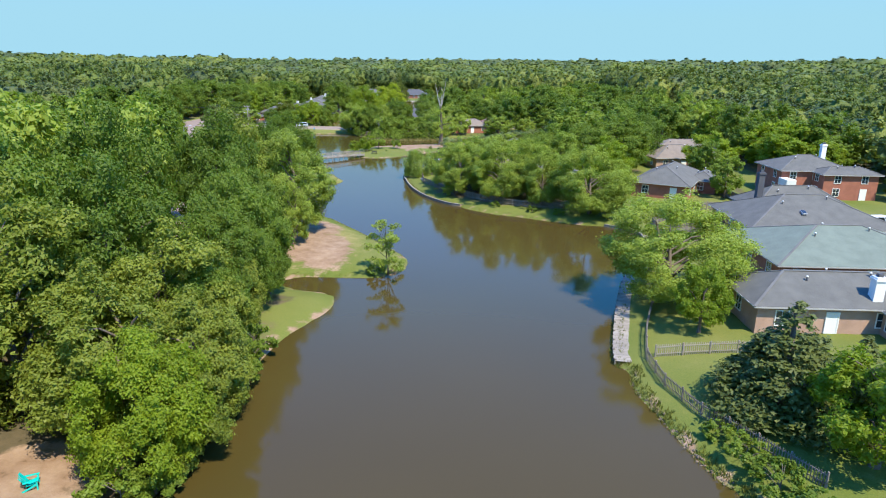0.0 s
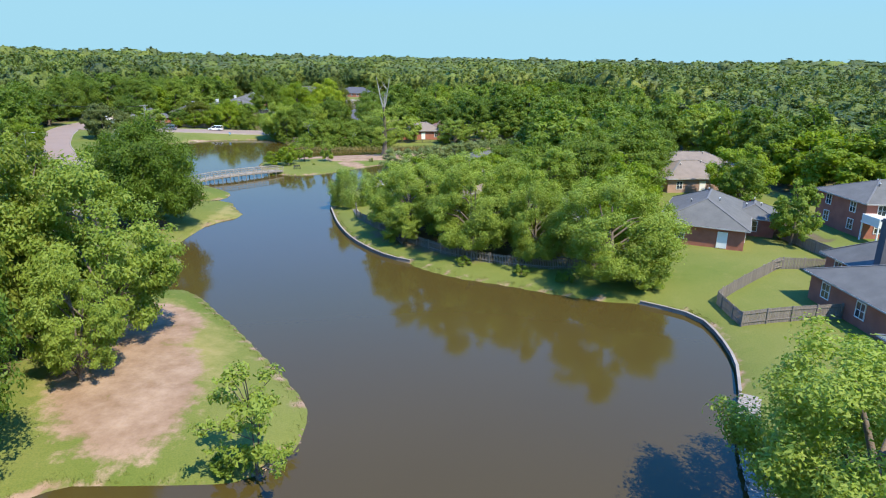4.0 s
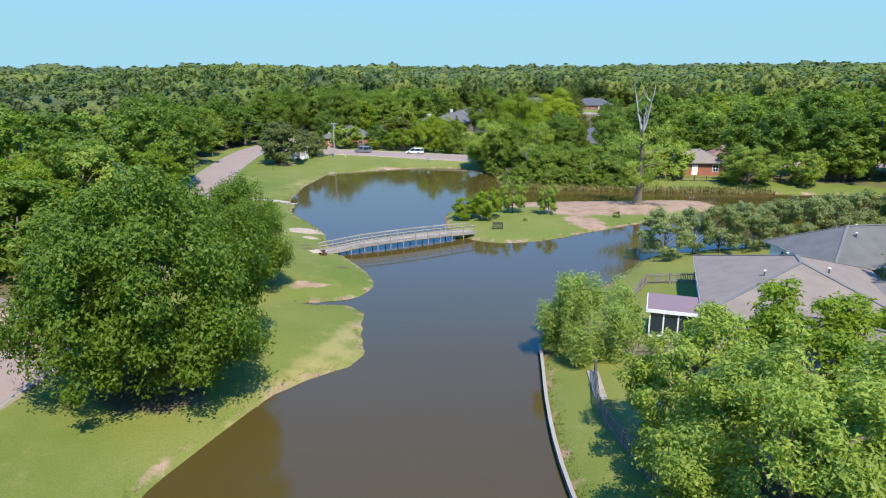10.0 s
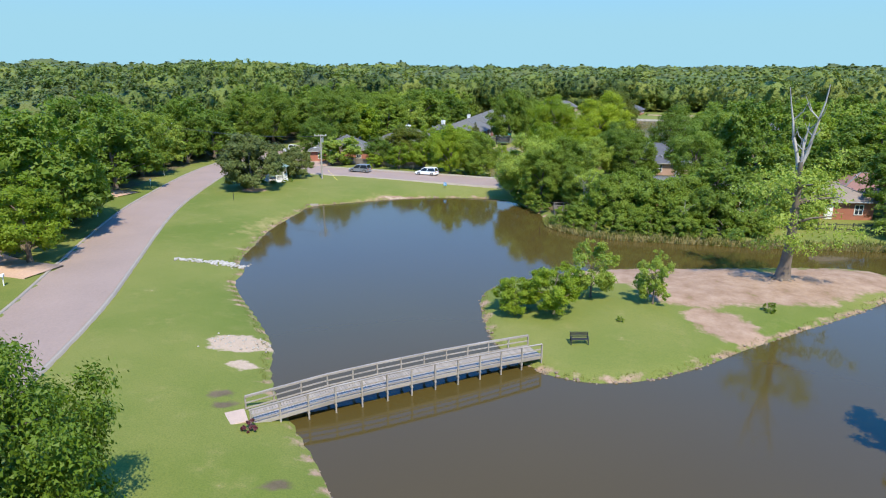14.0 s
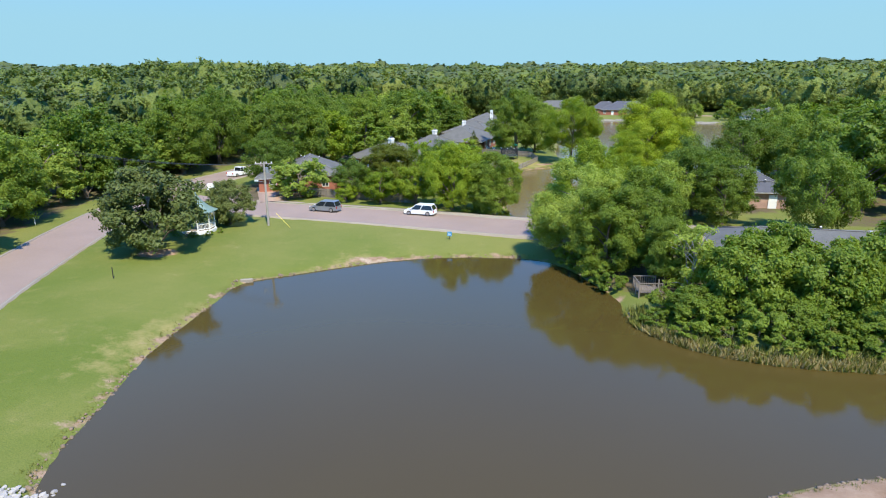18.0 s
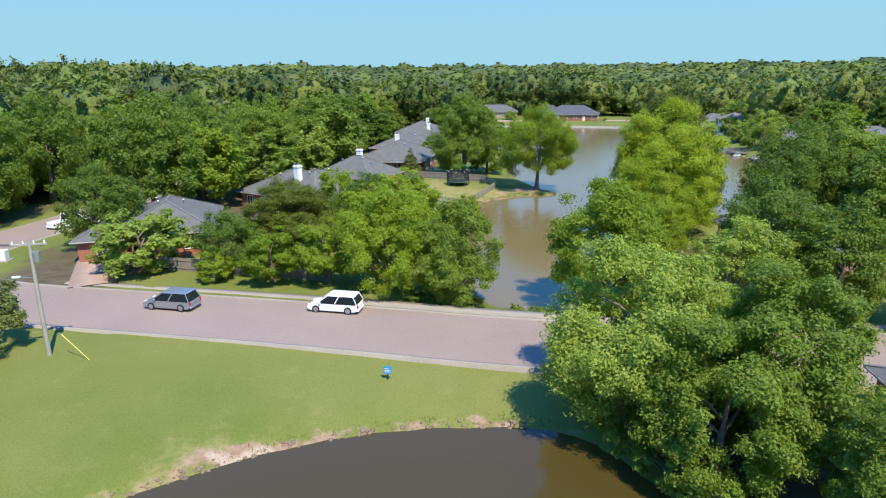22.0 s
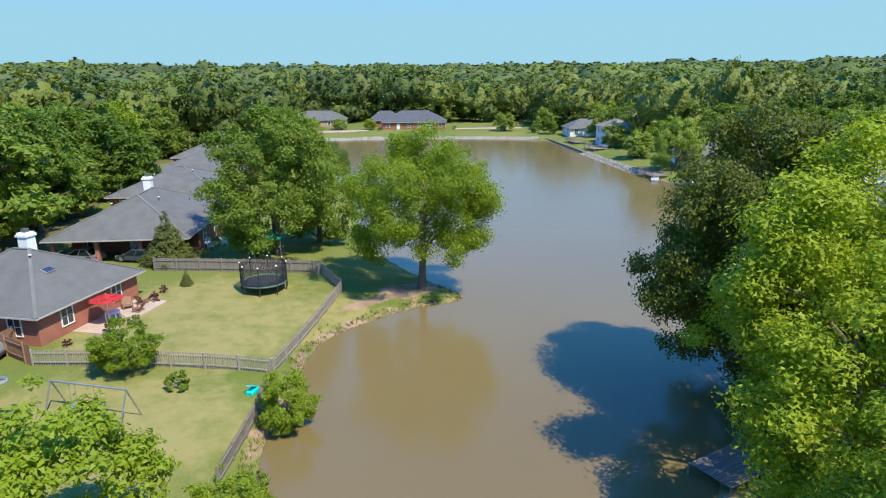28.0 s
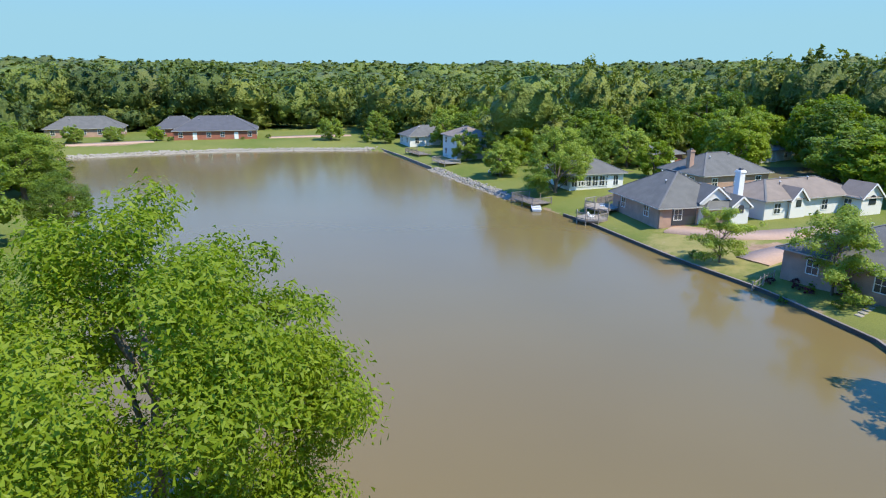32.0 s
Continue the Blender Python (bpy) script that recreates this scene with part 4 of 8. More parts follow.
# beyond the cross road
plant([("mid_d", -93, 268, 7.6, 11), ("small_maple", -83.4, 266.3, 3.6, 4.2), ("oak_a", -83.5, 270, 7.4, 8.4), ("maple", -77.6, 267, 6.4, 6.8), ("maple", -71.8, 268.2, 7.6, 7.2), ("maple_big", -65.2, 267, 11, 11), ("oak_near", -58.4, 267.6, 10.4, 9.8), ("bush", -62.4, 265.7, 1.3, 2.2, "pale leafy shrub under the street trees"), ("bush", -59.6, 265.5, 1.2, 2.4), ("bush", -56.4, 265.9, 1.3, 2.4), ("bush", -68.5, 266, 1.1, 1.8), ("bush", -52.6, 266.3, 0.9, 1.6), ("bush", -50.8, 266.4, 0.9, 1.5),
       ("oak_dark", -80.5, 277.5, 9.6, 13, "dark dense oak behind the street trees"), ("maple", -72, 282, 9, 8), ("maple", -66, 277, 10, 8), ("maple_big", -44.6, 270, 12.4, 13.2), ("willow_oak_fine", -43.4, 248.6, 13.2, 14, "pale olive willow oak on the pond bank beside the road"), ("oak_near", -36, 245.5, 11.5, 10.5), ("willow_oak", -41, 253, 10, 9),
       ("willow_oak", -34.5, 264, 10, 10), ("maple_big", -39.5, 281, 8.5, 8.5), ("sweetgum_big", -35.4, 297.0, 18.6, 16.5), ("oak_dark", -33.8, 308.6, 21.5, 16), ("sweetgum_big", -38.4, 287.5, 12, 11), ("bush_big", -30, 279.5, 4.2, 7.5), ("bush_big", -24, 278, 3.6, 6.5), ("oak_a", -19, 303, 15, 14), ("oak_a", -12, 322, 9.5, 8.5), ("oak_b", -10, 312, 15, 14),
       ("oak_a", -29.5, 271.5, 12.5, 11), ("oak_b", -10, 292, 15, 14), ("oak_a", -15, 262, 13, 12), ("oak_b", -26, 266, 11, 10), ("bush", -31, 228, 3.2, 5), ("bush", -26.5, 227.5, 3.4, 5), ("bush", -21.5, 228, 3.2, 5), ("bush", -17, 228.2, 3, 4.6),
       ("bush", -34, 231.5, 2.6, 3.4), ("bush_big", -27, 233, 7.2, 9.5), ("bush_big", -20.5, 233, 7.0, 9), ("bush_big", -13.6, 232, 6.4, 8), ("bush_big", -31.5, 229.6, 3.4, 5.5), ("bush_big", -24, 228.6, 3.2, 6), ("bush_big", -17.5, 229, 3.2, 6), ("bush_big", -24, 236.6, 7.6, 9), ("bush_big", -16.5, 236.4, 7.4, 9), ("bush_big", -8, 231, 3.4, 6), ("bare", -31.6, 236.4, 7, 6.5), ("bare", -17, 228.4, 5, 4), ("bush", -29, 231.5, 3.4, 5), ("bush", -23, 231.2, 3.6, 5), ("bush", -12, 229, 3, 4.5), ("mid_d", -32.5, 240, 7, 7), ("oak_near", -40, 242.4, 10, 9), ("bush", -44.2, 245.3, 2.8, 4.2), ("bush", -42.3, 242.6, 2.8, 4.2), ("bush", -40.4, 240.1, 2.8, 4), ("bush", -38.9, 237.6, 2.4, 3.6), ("oak_near", -33.6, 239.2, 7.5, 6), ("mid_b", -12, 238, 10, 10), ("mid_d", -1, 238, 9, 9), ("mid_b", -5, 254, 12, 11), ("mid_a", 12, 246, 11, 10),
       ("bush", -7, 230, 2.4, 4), ("mid_d", -6, 234, 9, 7),
       ("bush", -34.5, 228.8, 1.8, 3.2), ("bush", -32, 226.9, 1.8, 3.4), ("bush", -28.8, 226, 2.0, 3.6), ("bush", -25, 225.8, 2.2, 3.6), ("bush", -21.5, 226.2, 2.2, 3.6), ("bush", -18, 226.6, 2.2, 3.6), ("bush", -14.5, 227, 2.2, 3.6), ("bush", -10.5, 227.6, 2.0, 3.4),
       ("oak_b", -108, 291, 19, 16), ("oak_a", -110, 307, 19, 16), ("oak_b", -107, 324, 18, 15), ("oak_a", -106, 342, 17, 15), ("mid_b", -108, 360, 17, 15), ("mid_a", -110, 378, 16, 15), ("mid_b", -112, 396, 16, 15), ("oak_b", -131, 284, 18, 16), ("oak_a", -134, 300, 19, 17), ("mid_b", -132, 318, 18, 16),
       ("mid_c", -134, 266, 10, 11), ("mid_a", -136, 336, 18, 16), ("oak_a", -104, 276, 11, 11)])
# around the houses north of the east arm
plant([("willow_oak", 13.2, 235.6, 8.4, 12, "broad airy tree on the lawn by the far bank"), ("mid_d", 24, 238, 8, 8), ("mid_b", 32, 244, 10, 10), ("mid_c", -2, 258, 10, 10), ("mid_b", 8, 262, 12, 11), ("mid_a", 22, 262, 13, 12), ("mid_d", 48, 230, 10, 13), ("mid_d", 40, 222, 9, 12), ("mid_b", 58, 226, 11, 12), ("mid_a", 60, 246, 13, 13)])
# west side of the north lake
plant([("oak_near", -70.5, 343.5, 17.8, 16.5, "tall dense green oak behind the garden fence"), ("cypress", -54.4, 331.8, 17, 17), ("cedar", -81.6, 340, 6.2, 5.2), ("small_maple", -75.8, 313.9, 4.2, 4.8), ("bush", -71.6, 311.5, 1.5, 1.8), ("maple", -63.9, 307.8, 4.8, 4.2, "small waterside tree leaning over the bank"),
       ("maple", -71, 294.6, 9.4, 10), ("maple", -64.6, 297, 4.5, 4.2), ("maple", -79.5, 292, 9, 8), ("oak_a", -74, 286, 9.5, 9), ("maple", -67, 287, 8.5, 8), ("small", -87.6, 313.6, 5.6, 4.0, "bright yellow-green young tree by the house"), ("oak_b", -66.5, 350, 13, 11), ("cedar", -72, 372, 7, 6),
       ("mid_b", -78, 395, 13, 12), ("oak_b", -80.5, 430, 13, 15), ("oak_a", -70, 400, 9, 9), ("mid_d", -83, 368, 6, 6), ("bush", -64.6, 302, 1.4, 1.6), ("mid_c", -88, 455, 12, 12)])
# east side of the north lake
plant([("willow_oak", 4.8, 404.6, 12.4, 12.6), ("airy_bank", 1, 362.4, 6.4, 6.4, "grey-green young tree on the bank"), ("airy_bank", 2.4, 349.8, 8.4, 9.6, "pale grey-green tree in a planted bed"), ("mid_d", 4, 425, 8, 9), ("mid_d", 6, 448, 8, 8), ("mid_a", 22, 420, 10, 10), ("mid_c", 30, 410, 8, 8), ("mid_c", 46, 372, 8, 8),
       ("mid_b", 26, 432, 11, 10), ("mid_c", 52, 410, 12, 11), ("mid_c", 58, 425, 13, 11), ("mid_c", 40, 442, 12, 11), ("mid_c", 62, 395, 11, 10), ("mid_c", 70, 408, 12, 11), ("mid_a", 12, 462, 11, 11), ("mid_b", -1, 495, 6, 6), ("mid_c", 24, 462, 12, 11), ("mid_b", 76, 390, 11, 10), ("mid_c", 56, 356, 9, 9), ("mid_b", 66, 374, 10, 9), ("mid_d", 34, 424, 10, 10), ("mid_c", 50, 436, 12, 11), ("mid_d", 62, 442, 12, 12), ("mid_c", 20, 448, 11, 10), ("mid_b", 33, 454, 12, 12), ("mid_c", 74, 424, 12, 11), ("mid_d", 46, 458, 12, 12), ("mid_d", 12, 478, 10, 10), ("mid_c", 82, 402, 12, 11), ("mid_c", 14, 436, 9, 9), ("mid_d", 18, 492, 12, 12), ("mid_d", 2, 510, 10, 11), ("mid_d", 27, 506, 13, 12), ("mid_c", 23, 478, 12, 12)])
# dam end
plant([("mid_d", -88, 520, 6, 7), ("mid_d", -78, 524, 5, 7), ("mid_c", -66, 521, 5, 6), ("mid_d", -15, 508, 8, 9)])

# ---- houses ----
def hip_roof(bm, x0, y0, x1, y1, z, rise, over=0.55, gable=""):
    """A hipped roof over a rectangle, with eaves and thickness; gable ends where named (w, e, s, n)."""
    x0, y0, x1, y1 = x0 - over, y0 - over, x1 + over, y1 + over
    w, d = x1 - x0, y1 - y0
    if w >= d:
        i = d / 2 * 0.95
        a, b = (x0 + (0 if "w" in gable else i), (y0 + y1) / 2), (x1 - (0 if "e" in gable else i), (y0 + y1) / 2)
    else:
        i = w / 2 * 0.95
        a, b = ((x0 + x1) / 2, y0 + (0 if "s" in gable else i)), ((x0 + x1) / 2, y1 - (0 if "n" in gable else i))
    low = [bm.verts.new((x, y, z - 0.18)) for x, y in ((x0, y0), (x1, y0), (x1, y1), (x0, y1))]
    up = [bm.verts.new((x, y, z)) for x, y in ((x0, y0), (x1, y0), (x1, y1), (x0, y1))]
    ra, rb = bm.verts.new((*a, z + rise)), bm.verts.new((*b, z + rise))
    bm.faces.new(low[::-1])
    for k in range(4):
        bm.faces.new((low[k], low[(k + 1) % 4], up[(k + 1) % 4], up[k]))
    if w >= d:
        for f in ((up[0], up[1], rb, ra), (up[1], up[2], rb), (up[2], up[3], ra, rb), (up[3], up[0], ra)):
            bm.faces.new(f)
    else:
        for f in ((up[0], up[1], ra), (up[1], up[2], rb, ra), (up[2], up[3], rb), (up[3], up[0], ra, rb)):
            bm.faces.new(f)
    return bm


def ridge_caps(x0, y0, x1, y1, z, rise, over=0.55, gable=""):
    """Cap strips along the ridge and hips of a hipped roof."""
    x0, y0, x1, y1 = x0 - over, y0 - over, x1 + over, y1 + over
    w, d = x1 - x0, y1 - y0
    i = min(w, d) / 2 * 0.95
    if w >= d:
        a, b = (x0 + (0 if "w" in gable else i), (y0 + y1) / 2), (x1 - (0 if "e" in gable else i), (y0 + y1) / 2)
        hips = ((x0, y0, a), (x0, y1, a), (x1, y0, b), (x1, y1, b))
    else:
        a, b = ((x0 + x1) / 2, y0 + (0 if "s" in gable else i)), ((x0 + x1) / 2, y1 - (0 if "n" in gable else i))
        hips = ((x0, y0, a), (x1, y0, a), (x0, y1, b), (x1, y1, b))
    bm = bmesh.new()
    beam(bm, (*a, z + rise + 0.015), (*b, z + rise + 0.015), 0.3, 0.05)
    for hx, hy, top in hips:
        beam(bm, (hx, hy, z + 0.015), (*top, z + rise + 0.015), 0.26, 0.05)
    return bm


FRAMES = {}


def frame_mesh(w, h):
    """A window frame with crossed glazing bars: one connected piece."""
    if (w, h) not in FRAMES:
        xs, zs = (-w / 2 - 0.09, -w / 2, -0.025, 0.025, w / 2, w / 2 + 0.09), (-0.09, 0, h / 2 - 0.025, h / 2 + 0.025, h, h + 0.09)
        bm = bmesh.new()
        g = [[bm.verts.new((x, -0.06, z)) for z in zs] for x in xs]
        fs = [bm.faces.new((g[i][k], g[i + 1][k], g[i + 1][k + 1], g[i][k + 1])) for i in range(5) for k in range(5) if not (i in (1, 3) and k in (1, 3))]
        out = bmesh.ops.extrude_face_region(bm, geom=fs)
        bmesh.ops.translate(bm, vec=(0, 0.08, 0), verts=[e for e in out["geom"] if isinstance(e, bmesh.types.BMVert)])
        bmesh.ops.recalc_face_normals(bm, faces=bm.faces)
        me, pane = bpy.data.meshes.new("window"), bpy.data.meshes.new("pane")
        bm.to_mesh(me); bm.free(); me.materials.append(M["white"])
        bp = boxes((-w / 2, -0.02, 0, w / 2, 0.015, h)); bp.to_mesh(pane); bp.free(); pane.materials.append(M["pane"])
        FRAMES[w, h] = me, pane
    return FRAMES[w, h]


def window(house, x, y, z, facing, w=1.1, h=1.4):
    """A framed window on a wall that faces the given way (degrees, 0 is -y)."""
    me, pane = frame_mesh(w, h)
    fr = part("window", me, None, house, "white window frame")
    fr.matrix_basis = pose(x, y, z, 0, 0, facing)
    part("pane", pane, None, fr)
    return fr


def door(house, x, y, z, facing, material="white"):
    d = part("door", boxes((-0.5, -0.06, 0, 0.5, 0.03, 2.05), (-0.62, -0.09, 0, -0.5, 0.03, 2.17), (0.5, -0.09, 0, 0.62, 0.03, 2.17), (-0.5, -0.09, 2.05, 0.5, 0.03, 2.17)), M[material], house)
    d.matrix_basis = pose(x, y, z, 0, 0, facing)
    return d


def chimney(house, x, y, z0, z1, material="white", s=0.46):
    bm = boxes((x - s, y - s, z0, x + s, y + s, z1), (x - s - 0.1, y - s - 0.1, z1 - 0.35, x + s + 0.1, y + s + 0.1, z1 - 0.15))
    c = part("chimney", bm, M[material], house, "tall " + material.replace("_", " ") + " chimney")
    part("flue", boxes((x - 0.22, y - 0.22, z1, x + 0.22, y + 0.22, z1 + 0.3)), M["roof_dark"], c)


def house(x, y, turn, blocks, label, wall="brick", roof="roof", h=2.75, rise=2.6, chim=(), wins=True, gable="", floors=1, carport=0.0):
    """Blocks are rectangles (x0, y0, x1, y1) in the house's own plan."""
    z = float(land(x, y)[0])
    H = thing("house", pose(x, y, z, 0, 0, turn), label, "house")
    HOUSES.append((x, y))
    top = h * floors
    for bi, (x0, y0, x1, y1) in enumerate(blocks):
        t = top - 0.12 * bi
        part("wall", boxes((x0, y0, -0.6, x1, y1, t)), M[wall], H)
        r = rise * min(1.0, min(x1 - x0, y1 - y0) / 10)
        if carport and bi == 0:
            for k in range(4):
                px = x0 + 0.25 + (x1 - x0 - 0.5) * k / 3
                part("carport_post", boxes((px - 0.22, y0 - carport, -0.6, px + 0.22, y0 - carport + 0.44, t - 0.21), bevel=0.02), M[wall], H)
            y0 -= carport
        rf = part("roof", hip_roof(bmesh.new(), x0, y0, x1, y1, t, r, gable=gable if bi else ""), M[roof], H)
        part("ridge_cap", ridge_caps(x0, y0, x1, y1, t, r, gable=gable if bi else ""), M["ridge"], rf)
        part("fascia", boxes((x0 - 0.6, y0 - 0.6, t - 0.17, x1 + 0.6, y0 - 0.552, t - 0.03), (x0 - 0.6, y1 + 0.552, t - 0.17, x1 + 0.6, y1 + 0.6, t - 0.03), (x0 - 0.6, y0 - 0.55, t - 0.17, x0 - 0.552, y1 + 0.55, t - 0.03),
                             (x1 + 0.552, y0 - 0.55, t - 0.17, x1 + 0.6, y1 + 0.55, t - 0.03)), M["fascia"], rf)
        half = min(x1 - x0, y1 - y0) / 2 + 0.55
        for vi in range(3):
            vx, vy = x0 + (x1 - x0) * (0.3 + 0.17 * vi), y0 + (y1 - y0) * (0.34, 0.66, 0.42)[vi]
            up = t + r * min(1.0, (min(vx - x0, x1 - vx, vy - y0, y1 - vy) + 0.55) / half)
            v = part("roof_vent", boxes((vx - 0.06, vy - 0.06, up - 0.2, vx + 0.06, vy + 0.06, up + 0.38), bevel=0.01), M["roof_dark"], rf)
            part("vent_cap", boxes((vx - 0.1, vy - 0.1, up + 0.38, vx + 0.1, vy + 0.1, up + 0.5), bevel=0.02), M["white"], v)
        if carport and bi == 0:
            y0 += carport
        if wins:
            for fl in range(floors):
                zz = 0.75 + fl * h
                for k in range(max(1, int((x1 - x0) / 4))):
                    wx = x0 + (x1 - x0) * (k + 0.5) / max(1, int((x1 - x0) / 4))
                    if k % 3 == 1 and fl == 0:
                        door(H, wx, y0 - 0.02, 0, 0)
                    else:
                        window(H, wx, y0 - 0.02, zz, 0)
                for k in range(max(1, int((y1 - y0) / 4.5))):
                    wy = y0 + (y1 - y0) * (k + 0.5) / max(1, int((y1 - y0) / 4.5))
                    window(H, x0 - 0.02, wy, zz, 270)
                    window(H, x1 + 0.02, wy, zz, 90)
    for cx, cy, cz, cm in chim:
        chimney(H, cx, cy, top - 0.5, cz, cm)
    return H


# east bank row
house(41.5, 59, 0, [(-9.5, -4, 9, 4.2), (2, -7, 9, -3.5)], "low brick house with a grey hipped roof", "brick_pale", "roof", chim=[(1.5, -3.2, 5.5, "white")])
house(50.5, 76, 0, [(-10.5, -8, 10, 8)], "red brick house with a green-grey hipped roof", "brick", "roof_green", rise=2.8)
broad_house = house(56, 96.5, 0, [(-12, -11.5, 8, 4), (-6, 2, 9, 11)], "red brick house with a broad grey hipped roof", "brick", "roof", rise=3.4, chim=[(-5, 4, 8.2, "roof_dark")])
tall_house = house(73, 128, 0, [(-8, -5, 5, 6), (-2, -9, 8, -4)], "two storey brick house with a grey hipped roof", "brick", "roof", rise=2.4, h=2.5, floors=2, chim=[(2.5, 1.5, 9.4, "white")])
house(45, 127, -28, [(-5.5, -9, 5, 9), (3, 0, 8.5, 8)], "brick house with a grey roof on the open lawn", "brick", "roof", rise=2.7)
house(19.5, 128, -30, [(-7, -5, 7, 6)], "brick house hidden among tall trees", "brick", "roof", rise=2.6)
house(9, 141.5, -30, [(-6, -5, 6, 5)], "white house half hidden among trees", "siding", "roof_brown", rise=2.6)
house(9.2, 156.5, 0, [(-8.5, -8, 6, 8), (4, -6, 11, 3)], "white sided house with a brown hipped roof", "siding", "roof_brown", rise=2.7)
house(17.5, 172.5, 25, [(-7.5, -5, 7.5, 5)], "low house with a slate grey roof", "siding", "roof", rise=2.8)
house(62, 176, 0, [(-9, -6, 9, 6)], "brown roofed house among trees", "brick_pale", "roof_brown")
house(56, 161, 8, [(-7, -5, 7, 6)], "brown roofed house among trees", "brick_pale", "roof_brown")
# north of the east arm
shrub_house = house(-18, 246, 3, [(-11, -4.5, 12, 5)], "brick house with a grey roof behind shrubs", "brick", "roof", rise=1.8)
house(2, 246, 15, [(-6, -4, 7, 5)], "red brick house with a brown grey roof", "brick", "roof_brown", rise=2.6)
house(11.6, 257, 10, [(-5.5, -4.5, 5.5, 5)], "brick house with a reddish brown roof", "brick", "roof_red", rise=2.6)
house(-22.5, 287, 8, [(-6.5, -6, 6.5, 6), (-2, -8, 6, -4)], "low house with a dark grey roof behind lakeside trees", "brick_pale", "roof_dark", rise=3.4)
# beyond the west road
house(-129, 210, 30, [(-7, -5, 7, 5)], "dark roofed house among street trees", "brick_pale", "roof_dark", rise=3.0)
house(-205, 254, 20, [(-9, -5, 9, 5)], "far grey roofed house above the woods", "siding", "roof", rise=3.4, h=3.2, floors=2)
house(-245, 318, 0, [(-9, -5, 9, 5)], "far pale roofed house above the woods", "brick_pale", "roof_brown", rise=3.4, h=3.2, floors=2)
house(68, 308, 0, [(-9, -6, 9, 6)], "far grey roofed house among trees", "siding", "roof", rise=3.4, h=3.0, floors=2)
# west side of the north lake
house(-98, 280.5, -62, [(-7, -5.5, 7.5, 5.5), (2, -9, 8, -4)], "brick house with a grey hipped roof behind street trees", "brick", "roof", rise=2.9)
corner_house = house(-90, 304.5, -22, [(-8.5, -6, 8, 6), (-1, -7.5, 8, -3)], "brick house with a grey hipped roof and a pale chimney", "brick", "roof", rise=3.2, chim=[(1.2, -2.6, 7.2, "white")])
patio_house = house(-87.3, 325.2, -16, [(-7, -5.6, 5.2, 5.6), (-9, -8, 0, -4)], "red brick house with a grey hipped roof and white chimney", "brick", "roof", h=2.5, rise=3.4, chim=[(-1.4, 1.2, 7.0, "white")])
house(-87.2, 351.7, 0, [(-7.2, -6.2, 7.2, 8)], "red brick house with a grey roof, white chimney and open carport", "brick", "roof", rise=3.6, chim=[(-1.5, 3.6, 7.4, "white")], carport=4.6)
house(-91, 375, 0, [(-8, -8, 8, 8)], "brick house with a grey hipped roof", "brick", "roof", rise=3.3)
house(-94, 399, 0, [(-8, -8, 8, 8)], "brick house with a grey hipped roof", "brick", "roof", rise=3.3, chim=[(3, 0, 7, "white")])
house(-99, 424, 0, [(-7, -8, 7, 8)], "brick house with a grey hipped roof", "brick", "roof", rise=3.2, chim=[(2, 0, 7, "white")])
# beyond the dam
house(-48.5, 527, -5, [(-12, -7, 12.5, 8), (-19, 6, -6, 15)], "long brick house with a dark slate roof beyond the dam", "brick", "roof_dark", rise=4.2)
house(-88, 545, 0, [(-11, -6, 11, 6)], "brick house with a grey roof beyond the dam", "brick_pale", "roof", rise=3.6)
# east side of the north lake
gable_house = house(11.5, 382.2, -8, [(-6.5, -6.5, 4.5, 6.5), (0, -7.5, 6, -2)], "pale brick house with a grey roof and white gable", "brick_pale", "roof", rise=3.9, h=2.5, gable="s")
white_house = house(28.5, 377.8, 0, [(-9, -4, 9, 4.5), (6, -6.5, 10, -3)], "white painted house with a brown grey roof", "siding", "roof_brown", rise=2.4, gable="s", chim=[(-10, 0, 6.4, "white")])
sunroom_house = house(13, 409, -5, [(-5, -5, 5.5, 6)], "grey roofed lakeside house with a white sunroom", "siding", "roof", rise=2.8)
house(10, 350.5, 8, [(-7, -6.5, 8, 6)], "dark brick lakeside house with a grey roof", "brick_pale", "roof", rise=3.0)
house(34, 399, 0, [(-6.6, -5, 8, 6)], "grey roofed house behind the lakeside row", "brick_pale", "roof", rise=3.2, chim=[(-5.4, 0, 6.6, "brick_pale")])
house(42, 426, 0, [(-5, -4, 5, 4)], "small brick house with a grey roof", "brick", "roof", rise=2.6)
house(8.5, 455, 0, [(-4, -5, 5, 5)], "two storey white house with a reddish roof", "siding", "roof_brown", rise=2.4, floors=2)
house(10, 488, 0, [(-7, -5, 6, 5)], "pale lakeside house with a grey roof", "siding", "roof", rise=2.8)
house(70, 424, 10, [(-7, -5, 7, 5)], "grey roofed house among trees", "siding", "roof", rise=2.8)

